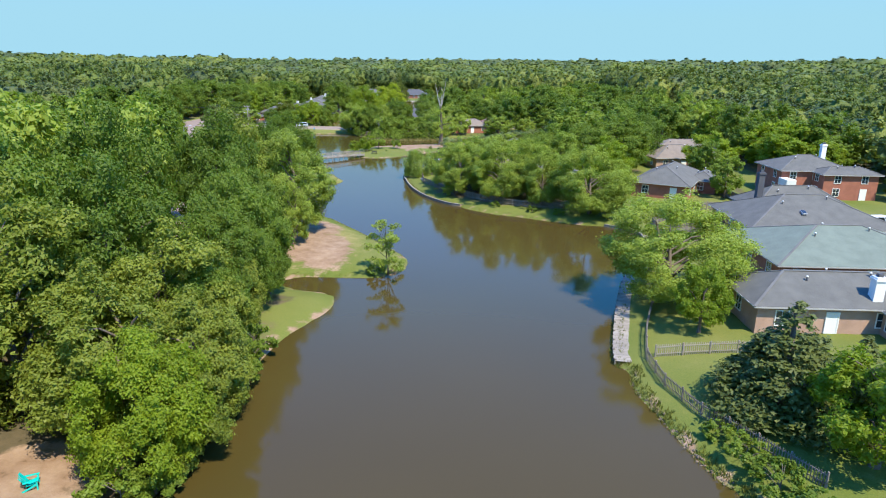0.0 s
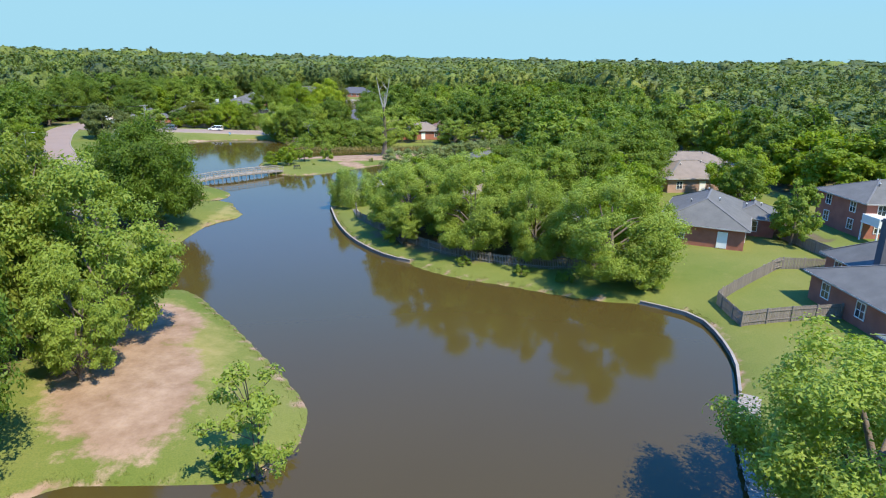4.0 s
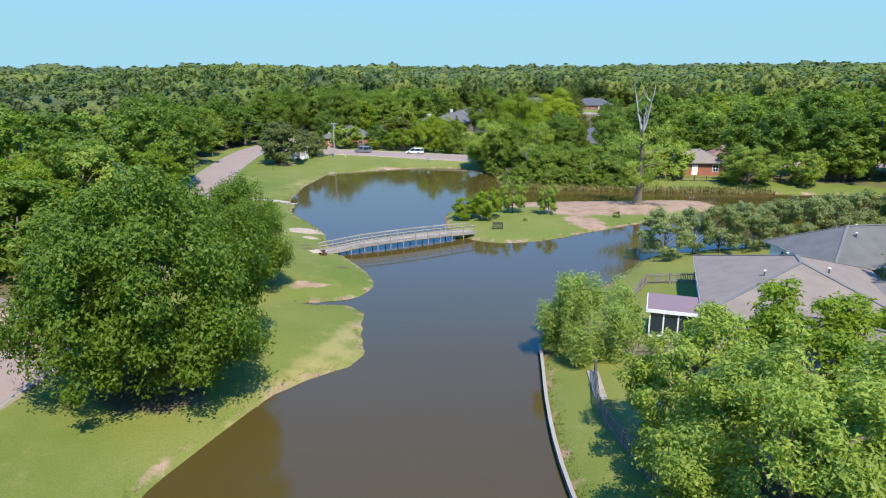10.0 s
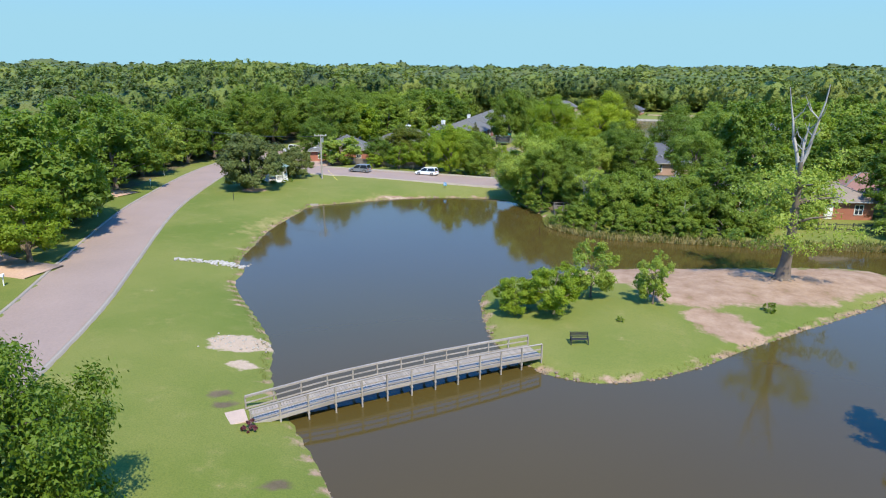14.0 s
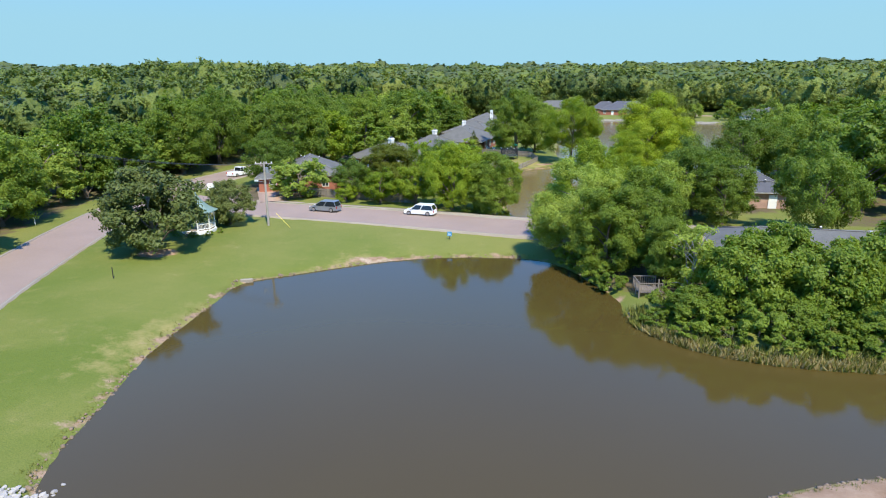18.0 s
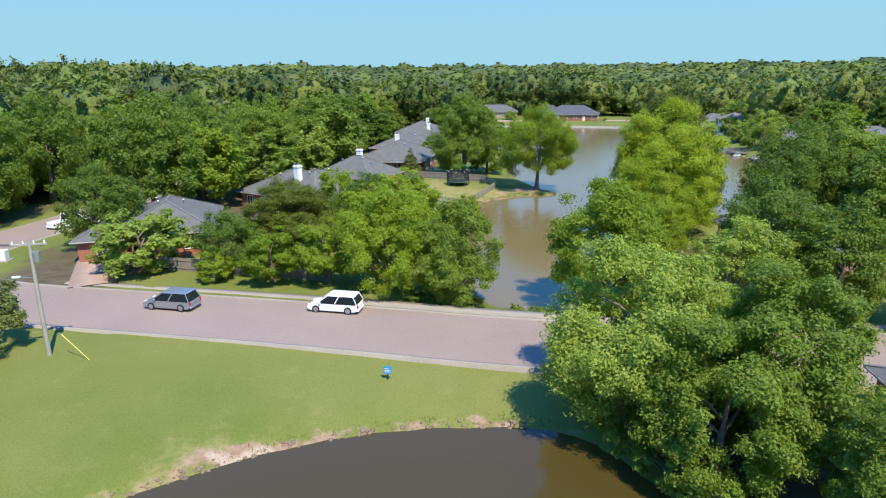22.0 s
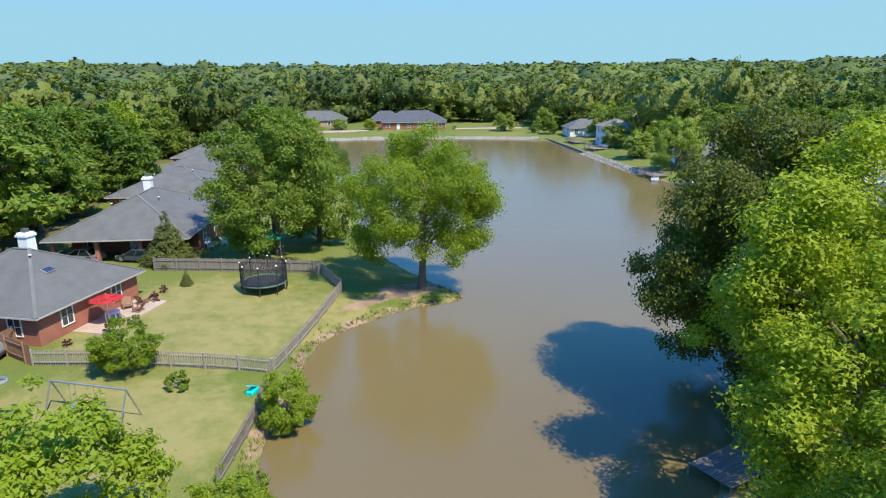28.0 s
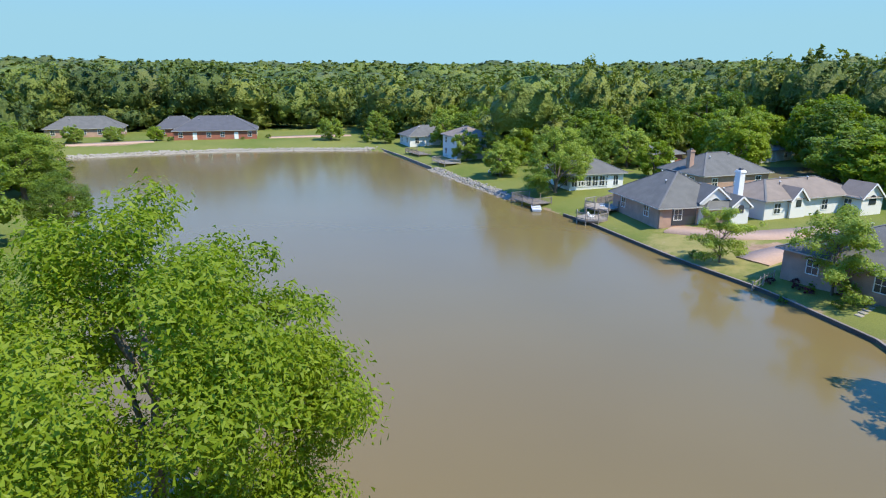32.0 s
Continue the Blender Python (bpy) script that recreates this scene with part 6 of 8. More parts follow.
# ---- gazebo ----
def gazebo(x, y):
    g = at_ground("gazebo", x, y, 12, "white octagonal gazebo with a green bell-shaped roof", "gazebo")
    R = 2.15

    def ring(r, z, n=8):
        return [(r * math.cos(2 * math.pi * (k + 0.5) / n), r * math.sin(2 * math.pi * (k + 0.5) / n), z) for k in range(n)]

    def prism(levels, cap=True):
        bm = bmesh.new()
        rows = [[bm.verts.new(p) for p in ring(r, z)] for r, z in levels]
        for a, b in zip(rows[:-1], rows[1:]):
            for k in range(8):
                bm.faces.new((a[k], a[(k + 1) % 8], b[(k + 1) % 8], b[k]))
        bm.faces.new(rows[0][::-1]); bm.faces.new(rows[-1])
        return bm

    part("floor", prism([(R + 0.15, -0.2), (R + 0.15, 0.42), (R + 0.1, 0.45)]), M["white"], g, "white painted deck skirt")
    part("deck", prism([(R, 0.452), (R, 0.47)]), M["wood"], g, "grey deck boards")
    part("roof", prism([(R + 0.55, 2.85), (R + 0.55, 2.93), (1.75, 3.32), (1.0, 3.95), (0.45, 4.6), (0.12, 5.05)]), M["gazebo_roof"], g, "green bell-shaped roof")
    part("finial", prism([(0.1, 5.05), (0.16, 5.2), (0.03, 5.5)]), M["gazebo_roof"], g)
    pts = ring(R - 0.1, 0)
    for k, (px, py, _) in enumerate(pts):
        part("post", boxes((px - 0.07, py - 0.07, 0.45, px + 0.07, py + 0.07, 2.9), bevel=0.015), M["white"], g)
        qx, qy, _ = pts[(k + 1) % 8]
        part("header", beam(bmesh.new(), (px, py, 2.68), (qx, qy, 2.68), 0.06, 0.28), M["white"], g)
        if k != 5:
            for zz in (0.62, 1.28):
                part("rail", beam(bmesh.new(), (px, py, zz), (qx, qy, zz), 0.06, 0.08), M["white"], g)
            for j in range(1, 9):
                t = j / 9
                bx, by = px + (qx - px) * t, py + (qy - py) * t
                part("baluster", boxes((bx - 0.022, by - 0.022, 0.62, bx + 0.022, by + 0.022, 1.28)), M["white"], g)
    mx, my = (pts[5][0] + pts[6][0]) / 2, (pts[5][1] + pts[6][1]) / 2
    for s in range(3):
        part("step", boxes((mx * 1.02 - 0.6, my - 0.35 - 0.3 * s, -0.15, mx * 1.02 + 0.6, my - 0.05 - 0.3 * s, 0.36 - 0.14 * s)), M["wood"], g)


gazebo(-93.6, 242.3)
for x, y, h, w in ((-92.2, 239.3, 0.9, 1.5), (-94.6, 239.0, 0.7, 1.2), (-90.9, 240.9, 0.8, 1.2), (-90.4, 242.5, 0.9, 1.0), (-96.4, 240.3, 0.9, 1.4)):
    K["bush"].put(x, y, h, w, label="low clipped shrub round the gazebo", sink=0.05)

# ---- vehicles ----
def extrude_profile(prof, w, top_in=0.0, zmid=0.0):
    bm = bmesh.new()
    sides = []
    zt = max(p[1] for p in prof)
    for s in (-1, 1):
        sides.append([bm.verts.new((px, s * (w / 2 - top_in * max(0, (pz - zmid) / (zt - zmid + 1e-6))), pz)) for px, pz in prof])
    a, b = sides
    n = len(prof)
    bm.faces.new(a); bm.faces.new(b[::-1])
    for k in range(n):
        bm.faces.new((a[(k + 1) % n], a[k], b[k], b[(k + 1) % n]))
    bmesh.ops.recalc_face_normals(bm, faces=bm.faces)
    return bm


def vehicle(name, x, y, turn, L, W, H, paint, label, style="van", group="", z=None):
    """A road vehicle that faces +x before it is turned."""
    z = ground_z(x, y) + 0.06 if z is None else z
    v = thing(name, pose(x, y, z, 0, 0, turn), label, "car" if style != "pickup" else "pickup truck", group)
    h, f, b = H * 0.56, L / 2, -L / 2
    body = [(b, 0.34), (b - 0.02, h * 0.85), (b + 0.08, h), (f - 1.15, h * 1.0), (f - 0.25, h * 0.80), (f, h * 0.62), (f - 0.02, 0.34), (f - 0.3, 0.22), (b + 0.3, 0.22)]
    bm = extrude_profile(body, W, 0.05, 0.5)
    bmesh.ops.bevel(bm, geom=bm.edges[:], offset=0.05, segments=2, affect="EDGES")
    part("body", bm, M[paint], v)
    if style == "pickup":
        cab = [(-0.55, h - 0.02), (-0.45, H - 0.05), (0.75, H - 0.05), (1.45, h - 0.02)]
        roof = (-0.5, 0.72)
    elif style == "sedan":
        cab = [(b + 0.55, h - 0.02), (b + 1.2, H - 0.04), (f - 2.1, H - 0.04), (f - 1.15, h - 0.02)]
        roof = (b + 1.2, f - 2.1)
    else:
        cab = [(b + 0.08, h - 0.02), (b + 0.42, H - 0.06), (f - 1.95, H - 0.05), (f - 0.95, h - 0.02)]
        roof = (b + 0.35, f - 1.95)
    part("window_glass", extrude_profile(cab, W - 0.06, 0.17, h), M["glass_dark"], v, "dark tinted windows")
    rb = extrude_profile([(roof[0] - 0.05, H - 0.07), (roof[0] + 0.1, H), (roof[1] - 0.1, H), (roof[1] + 0.12, H - 0.08)], W - 0.34, 0.05, H - 0.07)
    part("roof", rb, M[paint], v)
    for s in (-1, 1):
        for (xa, za), (xb, zb) in ((cab[0], cab[1]), (cab[3], cab[2]), ((cab[0][0] * 0.45 + cab[3][0] * 0.55, h), (cab[1][0] * 0.45 + cab[2][0] * 0.55, H - 0.06))):
            part("pillar", beam(bmesh.new(), (xa, s * (W / 2 - 0.03), za), (xb, s * (W / 2 - 0.195), zb), 0.05, 0.09), M[paint], v)
        for wx in (b + L * 0.19, f - L * 0.18):
            bmw = bmesh.new()
            bmesh.ops.create_cone(bmw, cap_ends=True, segments=20, radius1=0.35, radius2=0.35, depth=0.22, matrix=pose(wx, s * (W / 2 - 0.09), 0.35, 90))
            wheel = part("wheel", bmw, M["tyre"], v)
            bmr = bmesh.new()
            bmesh.ops.create_cone(bmr, cap_ends=True, segments=12, radius1=0.23, radius2=0.2, depth=0.05, matrix=pose(wx, s * (W / 2 + 0.025), 0.35, 90 * s))
            part("rim", bmr, M["rim"], wheel)
        part("headlight", boxes((f - 0.30, s * (W / 2 - 0.34) - 0.16, h * 0.66, f - 0.02, s * (W / 2 - 0.34) + 0.16, h * 0.78), bevel=0.02), M["lamp_clear"], v)
        part("tail_light", boxes((b - 0.035, s * (W / 2 - 0.16) - 0.09, h * 0.62, b + 0.1, s * (W / 2 - 0.16) + 0.09, h * 0.95), bevel=0.02), M["lamp_red"], v)
        part("mirror", boxes((f - 1.35, s * (W / 2 + 0.09) - 0.09, h, f - 1.2, s * (W / 2 + 0.09) + 0.09, h + 0.15), bevel=0.03), M[paint], v)
    part("front_bumper", boxes((f - 0.12, -W / 2 + 0.12, 0.24, f + 0.05, W / 2 - 0.12, 0.46), bevel=0.04), M["tyre"], v)
    part("rear_bumper", boxes((b - 0.06, -W / 2 + 0.12, 0.26, b + 0.1, W / 2 - 0.12, 0.46), bevel=0.04), M[paint], v)
    return v


vehicle("minivan", -68.4, 261.0, 180, 4.75, 1.9, 1.66, "paint_white", "white minivan parked along the far kerb")
vehicle("suv", -83.2, 258.6, 180, 4.7, 1.9, 1.7, "paint_silver", "silver sport utility car on the road")
vehicle("pickup_truck", 5.2, 427.5, 200, 5.6, 2.0, 1.85, "paint_white", "white pickup truck parked beside the lake", "pickup")
vehicle("pickup_truck", -88.3, 316.8, 0, 5.7, 2.0, 1.85, "paint_silver", "silver pickup truck parked between the houses", "pickup")
vehicle("sedan", -85.4, 341.4, 165, 4.7, 1.85, 1.45, "paint_dark", "dark blue-grey car parked under the carport", "sedan")
vehicle("sedan", -91.6, 342, 165, 4.6, 1.85, 1.45, "paint_silver", "silver car parked under the carport", "sedan")
vehicle("pickup_truck", -117.5, 285, 80, 5.6, 2.0, 1.85, "paint_white", "white pickup truck parked under street trees", "pickup")
vehicle("suv", 70, 98.5, 10, 4.7, 1.9, 1.7, "paint_white", "white car parked beside a house")
vehicle("sedan", 58.5, 143.5, 20, 4.6, 1.85, 1.45, "lamp_red", "red car parked beyond a fence", "sedan")

# ---- poles, wires, signs, seats ----
def utility_pole(x, y, h, label, lamp=0.0):
    p = at_ground("utility_pole", x, y, 24, label, "utility pole")
    v, f = tubes([([(0, 0, -0.6), (0, 0, h * 0.5), (0.05, 0, h)], (0.17, 0.15, 0.11))], 10)
    part("pole", mesh_np("pole", v, f, M["pole"], smooth=True), None, p)
    part("crossarm", boxes((-1.2, -0.06, h - 0.35, 1.2, 0.06, h - 0.2), bevel=0.01), M["pole"], p)
    for k in (-1.05, -0.35, 0.35, 1.05):
        bm = bmesh.new()
        bmesh.ops.create_cone(bm, cap_ends=True, segments=8, radius1=0.07, radius2=0.05, depth=0.22, matrix=pose(k, 0, h - 0.09))
        part("insulator", bm, M["lamp_clear"], p)
    bm = bmesh.new()
    bmesh.ops.create_cone(bm, cap_ends=True, segments=12, radius1=0.24, radius2=0.24, depth=0.75, matrix=pose(0.36, 0, h - 1.2))
    part("transformer", bm, M["steel"], p)
    part("brace", beam(bmesh.new(), (0.1, 0, h - 0.9), (0.8, 0, h - 0.32), 0.05, 0.05), M["steel"], p)
    if lamp:
        part("lamp_arm", beam(bmesh.new(), (0, 0, lamp), (-0.9, -0.2, lamp + 0.2), 0.05, 0.05), M["steel"], p)
        part("lamp_head", boxes((-1.4, -0.32, lamp + 0.12, -0.85, -0.08, lamp + 0.27), bevel=0.04), M["lamp_clear"], p)
    return p


utility_pole(-86.4, 247.9, 9.0, "grey wooden utility pole on the grass", 6.2)
utility_pole(-128.6, 251.5, 9.6, "grey wooden utility pole beside the road")


def wire(a, b, sag, label):
    a, b = Vector(a), Vector(b)
    pts = [a.lerp(b, k / 14) - Vector((0, 0, sag * 4 * (k / 14) * (1 - k / 14))) for k in range(15)]
    v, f = tubes([(np.array([list(p) for p in pts]), np.full(15, 0.022))], 5)
    tagged(new("wire", mesh_np("wire", v, f, M["iron"], smooth=True)), label, "wire")


for k in (-1.0, 0.35, 1.0):
    wire((-86.4 + k * 0.9, 247.9 + k * 0.4, 10.2), (-128.6 + k * 0.9, 251.5 + k * 0.4, 10.8), 0.9, "black overhead wire between two utility poles")
    wire((-128.6 + k * 0.9, 251.5 + k * 0.4, 10.8), (-170 + k, 240 + k * 0.4, 11.5), 0.9, "black overhead wire running off over the trees")
v, f = tubes([([(-82.4, 247.9, 1.0), (-85.0, 247.9, 3.4)], (0.03, 0.03))], 6)
tagged(new("guy_wire_guard", mesh_np("guy_wire_guard", v, f, mat("yellow_guard", (0.75, 0.62, 0.1), 0.5), smooth=True)), "yellow guy wire guard in the grass", "guy wire")

for x, y, h in ((-74.4, 166.2, 8.2),):
    p = at_ground("street_lamp", x, y, 0, "tall grey street lamp beside the road", "street lamp")
    v, f = tubes([([(0, 0, -0.3), (0, 0, h)], (0.11, 0.07))], 8)
    part("pole", mesh_np("lamp_pole", v, f, M["steel"], smooth=True), None, p)
    part("arm", beam(bmesh.new(), (0, 0, h), (1.6, 0, h + 0.25), 0.06, 0.06), M["steel"], p)
    part("head", boxes((1.5, -0.12, h + 0.2, 2.2, 0.12, h + 0.34), bevel=0.04), M["lamp_clear"], p)

s = at_ground("sign", -60.3, 250.0, 5, "small blue sign on a short post in the grass", "sign")
part("post", boxes((-0.04, -0.04, -0.3, 0.04, 0.04, 0.7), bevel=0.01), M["iron"], s)
part("board", boxes((-0.3, -0.06, 0.45, 0.3, -0.041, 1.05), bevel=0.008), M["blue"], s)
part("lettering", boxes(*[(-0.22, -0.066, 0.58 + 0.12 * k, 0.22 - 0.06 * k, -0.0605, 0.63 + 0.12 * k) for k in range(3)]), M["lamp_clear"], s, "pale bars of lettering")
for x, y in ((-88.9, 222.8),):
    p = at_ground("marker_post", x, y, 0, "thin dark marker post in the grass", "post")
    part("post", boxes((-0.04, -0.04, -0.3, 0.04, 0.04, 1.25), bevel=0.01), M["iron"], p)


def bench(x, y, turn, label):
    b = at_ground("bench", x, y, turn, label, "bench")
    for k in range(4):
        part("seat_slat", boxes((-0.75, -0.22 + 0.12 * k, 0.43, 0.75, -0.13 + 0.12 * k, 0.46)), M["iron"], b)
        part("back_slat", boxes((-0.75, 0.27 + 0.02 * k, 0.52 + 0.11 * k, 0.75, 0.3 + 0.02 * k, 0.6 + 0.11 * k)), M["iron"], b)
    for s in (-0.7, 0.7):
        for yy in (-0.2, 0.26):
            part("leg", boxes((s - 0.03, yy - 0.03, -0.1, s + 0.03, yy + 0.03, 0.45 if yy < 0 else 0.95)), M["iron"], b)
        part("armrest", boxes((s - 0.035, -0.24, 0.62, s + 0.035, 0.28, 0.66)), M["iron"], b)


bench(-25.4, 185.0, 20, "black metal bench on the island grass")
for x, y in ((-80.6, 176.8), (-111.5, 227.6), (-118, 238), (-98.5, 204)):
    p = at_ground("mailbox", x, y, 40, "white mailbox on a post at the kerb", "mailbox")
    part("post", boxes((-0.05, -0.05, -0.3, 0.05, 0.05, 0.95), bevel=0.01), M["white"], p)
    part("box", boxes((-0.13, -0.28, 0.95, 0.13, 0.28, 1.25), bevel=0.06), M["white"], p)

# ---- stones ----
def stone_mesh(seed, look_of="white_stone"):
    bm = bmesh.new()
    bmesh.ops.create_icosphere(bm, subdivisions=1, radius=1)
    r = random.Random(seed)
    for q in bm.verts:
        q.co *= r.uniform(0.7, 1.15)
        q.co.z *= 0.65
    return made("stone", bm, M[look_of])


STONES = [stone_mesh(k) for k in range(5)]


def riprap(places, label, lo=0.14, hi=0.34, seed=1, shapes=STONES):
    x0, y0 = places[0]
    t = thing("riprap", pose(x0, y0, 0), label, "stones")
    r = random.Random(seed)
    for x, y in places:
        s = r.uniform(lo, hi)
        child("stone", shapes[r.randrange(5)], t, pose(x - x0, y - y0, max(ground_z(x, y), -0.05) + s * 0.2, r.uniform(-15, 15), r.uniform(-15, 15), r.uniform(0, 360)) @ Matrix.Diagonal((s, s, s, 1)))


rngR = random.Random(9)
places = []
for _ in range(230):
    t = rngR.random() ** 0.7
    places.append((-73.2 + 7.6 * t + rngR.uniform(-0.3, 0.3), 191.7 + 2.6 * t + rngR.gauss(0, 0.22 + 0.32 * t)))
riprap(places, "spill of pale broken stones running down to the pond", 0.08, 0.24)



def rubble(line, n, lo, hi, spread, name, label, seed, lift=0.0):
    """Many small stones along a line, joined: too many to tell apart."""
    rng = np.random.default_rng(seed)
    bm = bmesh.new(); bmesh.ops.create_icosphere(bm, subdivisions=1, radius=1)
    base = np.array([q.co[:] for q in bm.verts]); faces = np.array([[q.index for q in f.verts] for f in bm.faces]); bm.free()
    pts = resample(np.array(line, float), 0.05)
    p = pts[rng.integers(len(pts), size=n)] + rng.normal(0, spread, (n, 2))
    z = np.maximum(land(p[:, 0], p[:, 1]), -0.12) + lift
    s = rng.uniform(lo, hi, n)
    j = rng.uniform(0.7, 1.2, (n, len(base), 1)) * base[None] * s[:, None, None] * np.array([1, 1, 0.7])
    v = (j + np.column_stack([p, z])[:, None]).reshape(-1, 3)
    f = (faces[None] + (np.arange(n) * len(base))[:, None, None]).reshape(-1, 3)
    return tagged(new(name, mesh_np(name, v, f, M["stone" if "pale" in label else "rock"])), label, "stones", kind="stuff")


rubble(np.concatenate([ISLE, ISLE[:1]]), 520, 0.05, 0.2, 0.14, "bank_stones", "brown clods and stones along the island's eroded edge", 21)
rubble(POND_SHORE[5:17], 420, 0.05, 0.2, 0.15, "bank_stones", "brown clods and stones along the pond's eroded edge", 22)
rubble(WEST_SHORE[12:36], 300, 0.04, 0.14, 0.12, "bank_stones", "small brown stones along the lawn's edge", 23)
rubble(EAST_SHORE[33:40], 150, 0.05, 0.18, 0.15, "bank_stones", "brown stones along the bank below the fence", 24)
rubble(LAKE_NORTH_E[0:5], 3600, 0.14, 0.36, 0.8, "dam_stones", "pale riprap stones along the dam", 25, 0.05)
rubble([(-3.4, 446), (-3.3, 430), (-3.0, 418), (-2.6, 407)], 900, 0.14, 0.36, 0.6, "bank_riprap", "pale riprap stones along the lake bank", 28, 0.05)
rubble([(-53.4, 174.4), (-51.4, 175.6), (-49.4, 176.2)], 70, 0.04, 0.15, 0.8, "rubble_patch", "pale broken rubble and sand beside the pond", 27)
rubble(LAKE_NORTH_W[6:14], 260, 0.05, 0.2, 0.3, "bank_stones", "brown stones along the lake bank", 26)
rk = at_ground("culvert", -77.2, 229.3, 30, "pale concrete culvert end at the pond's edge", "culvert")
part("headwall", boxes((-0.7, -0.15, -0.6, 0.7, 0.2, 0.35), (-0.5, 0.2, -0.5, 0.5, 0.9, 0.18), bevel=0.06), M["kerb"], rk)
pl = thing("plank", pose(-25.6, 105.8, 0.12, 4, 0, 35), "pale driftwood plank lying in the cove", "plank")
part("board", boxes((-1.0, -0.14, -0.03, 1.0, 0.14, 0.04), bevel=0.01), M["cap"], pl)

# ---- the tall half-dead tree on the island ----
def snag(x, y):
    rng = np.random.default_rng(50)
    t = at_ground("dying_tree", x, y, 0, "tall half-dead tree with bare white top branches", "tree", -0.15)
    zs = np.linspace(0, 13, 8)
    paths = [(np.column_stack([0.25 * np.sin(zs / 4), 0.2 * np.cos(zs / 5) - 0.2, zs]), [0.95, 0.6, 0.52, 0.46, 0.4, 0.34, 0.28, 0.22])]
    for k in range(7):
        a = 2 * np.pi * k / 7
        paths.append((np.array([[0.2 * np.cos(a), 0.2 * np.sin(a), 0.5], [0.9 * np.cos(a), 0.9 * np.sin(a), 0.18], [1.6 * np.cos(a), 1.6 * np.sin(a), 0.02]]), [0.3, 0.2, 0.06]))
    for k in range(9):
        a, z0 = rng.uniform(0, 2 * np.pi), rng.uniform(5, 11)
        L = rng.uniform(2.5, 4.5)
        paths.append((np.array([[0, 0, z0], [L * 0.5 * np.cos(a), L * 0.5 * np.sin(a), z0 + 0.8], [L * np.cos(a), L * np.sin(a), z0 + 1.2]]), [0.2, 0.13, 0.04]))
    v, f = tubes(paths, 9)
    part("trunk", mesh_np("snag_trunk", v, f, M["bark"], smooth=True), None, t)
    bare = []
    for dx, dy, top in ((-1.9, 0.3, 20.5), (1.6, -0.3, 20.8), (0.3, 0.5, 17)):
        zz = np.linspace(12.2, top, 6)
        u = (zz - 12.2) / (top - 12.2)
        bare.append((np.column_stack([dx * u**0.8 + 0.12 * np.sin(zz * 2), dy * u + 0.1 * np.cos(zz * 1.7), zz]), np.linspace(0.22, 0.04, 6)))
        for j in range(6):
            k = rng.integers(1, 5)
            a = rng.uniform(0, 2 * np.pi); L = rng.uniform(0.8, 2.0)
            st = bare[-1][0][k] if j == 0 else np.array([dx * u[k] ** 0.8, dy * u[k], zz[k]])
            bare.append((np.array([st, st + [L * 0.5 * np.cos(a), L * 0.5 * np.sin(a), L * 0.5], st + [L * 0.8 * np.cos(a), L * 0.8 * np.sin(a), L * 1.2]]), [0.07, 0.05, 0.015]))
    v, f = tubes(bare, 6)
    part("dead_branch", mesh_np("snag_branches", v, f, M["bark_pale"], smooth=True), None, t, "bare bleached white branches")
    c, nrm, size, tone, _ = crown_cloud(rng, 5600, 13.2, 13, 3.6, 110, "limbs", 0.17)
    v, f = leaves(c, nrm, size, rng, 0.45)
    part("crown", mesh_np("snag_crown", v, f, M["willow_oak"], np.repeat(tone, 3)), None, t)


snag(-6.9, 210.2)

# ---- back gardens west of the north lake ----
tr = at_ground("trampoline", -69.7, 331.0, 0, "black round trampoline with a safety net on the lawn", "trampoline")
ringp = [(2.1 * math.cos(a), 2.1 * math.sin(a)) for a in np.linspace(0, 2 * math.pi, 25)]
v, f = tubes([(np.array([(x, y, 0.85) for x, y in ringp]), np.full(25, 0.11))], 6)
part("frame", mesh_np("trampoline_frame", v, f, mat("green_pad", (0.10, 0.16, 0.12), 0.6), smooth=True), None, tr, "dark green padded rim")
bm = bmesh.new(); bmesh.ops.create_circle(bm, cap_ends=True, segments=24, radius=2.02, matrix=pose(0, 0, 0.82))
part("mat", bm, M["net"], tr)
for k in range(8):
    a = 2 * math.pi * k / 8
    part("leg", boxes((2.1 * math.cos(a) - 0.04, 2.1 * math.sin(a) - 0.04, -0.05, 2.1 * math.cos(a) + 0.04, 2.1 * math.sin(a) + 0.04, 0.85)), M["iron"], tr)
    part("net_pole", boxes((2.2 * math.cos(a) - 0.035, 2.2 * math.sin(a) - 0.035, 0.2, 2.2 * math.cos(a) + 0.035, 2.2 * math.sin(a) + 0.035, 2.75)), M["iron"], tr)
netv, netf = tubes([(np.array([(2.15 * math.cos(a), 2.15 * math.sin(a), zz) for a in np.linspace(0, 2 * math.pi, 97)]), np.full(97, 0.02)) for zz in np.linspace(0.95, 2.6, 15)]
                   + [([(2.15 * math.cos(a), 2.15 * math.sin(a), 0.9), (2.15 * math.cos(a), 2.15 * math.sin(a), 2.6)], (0.02, 0.02)) for a in np.linspace(0, 2 * math.pi, 90)], 3)
part("net", mesh_np("trampoline_net", netv, netf, M["net"]), None, tr, "black safety net")

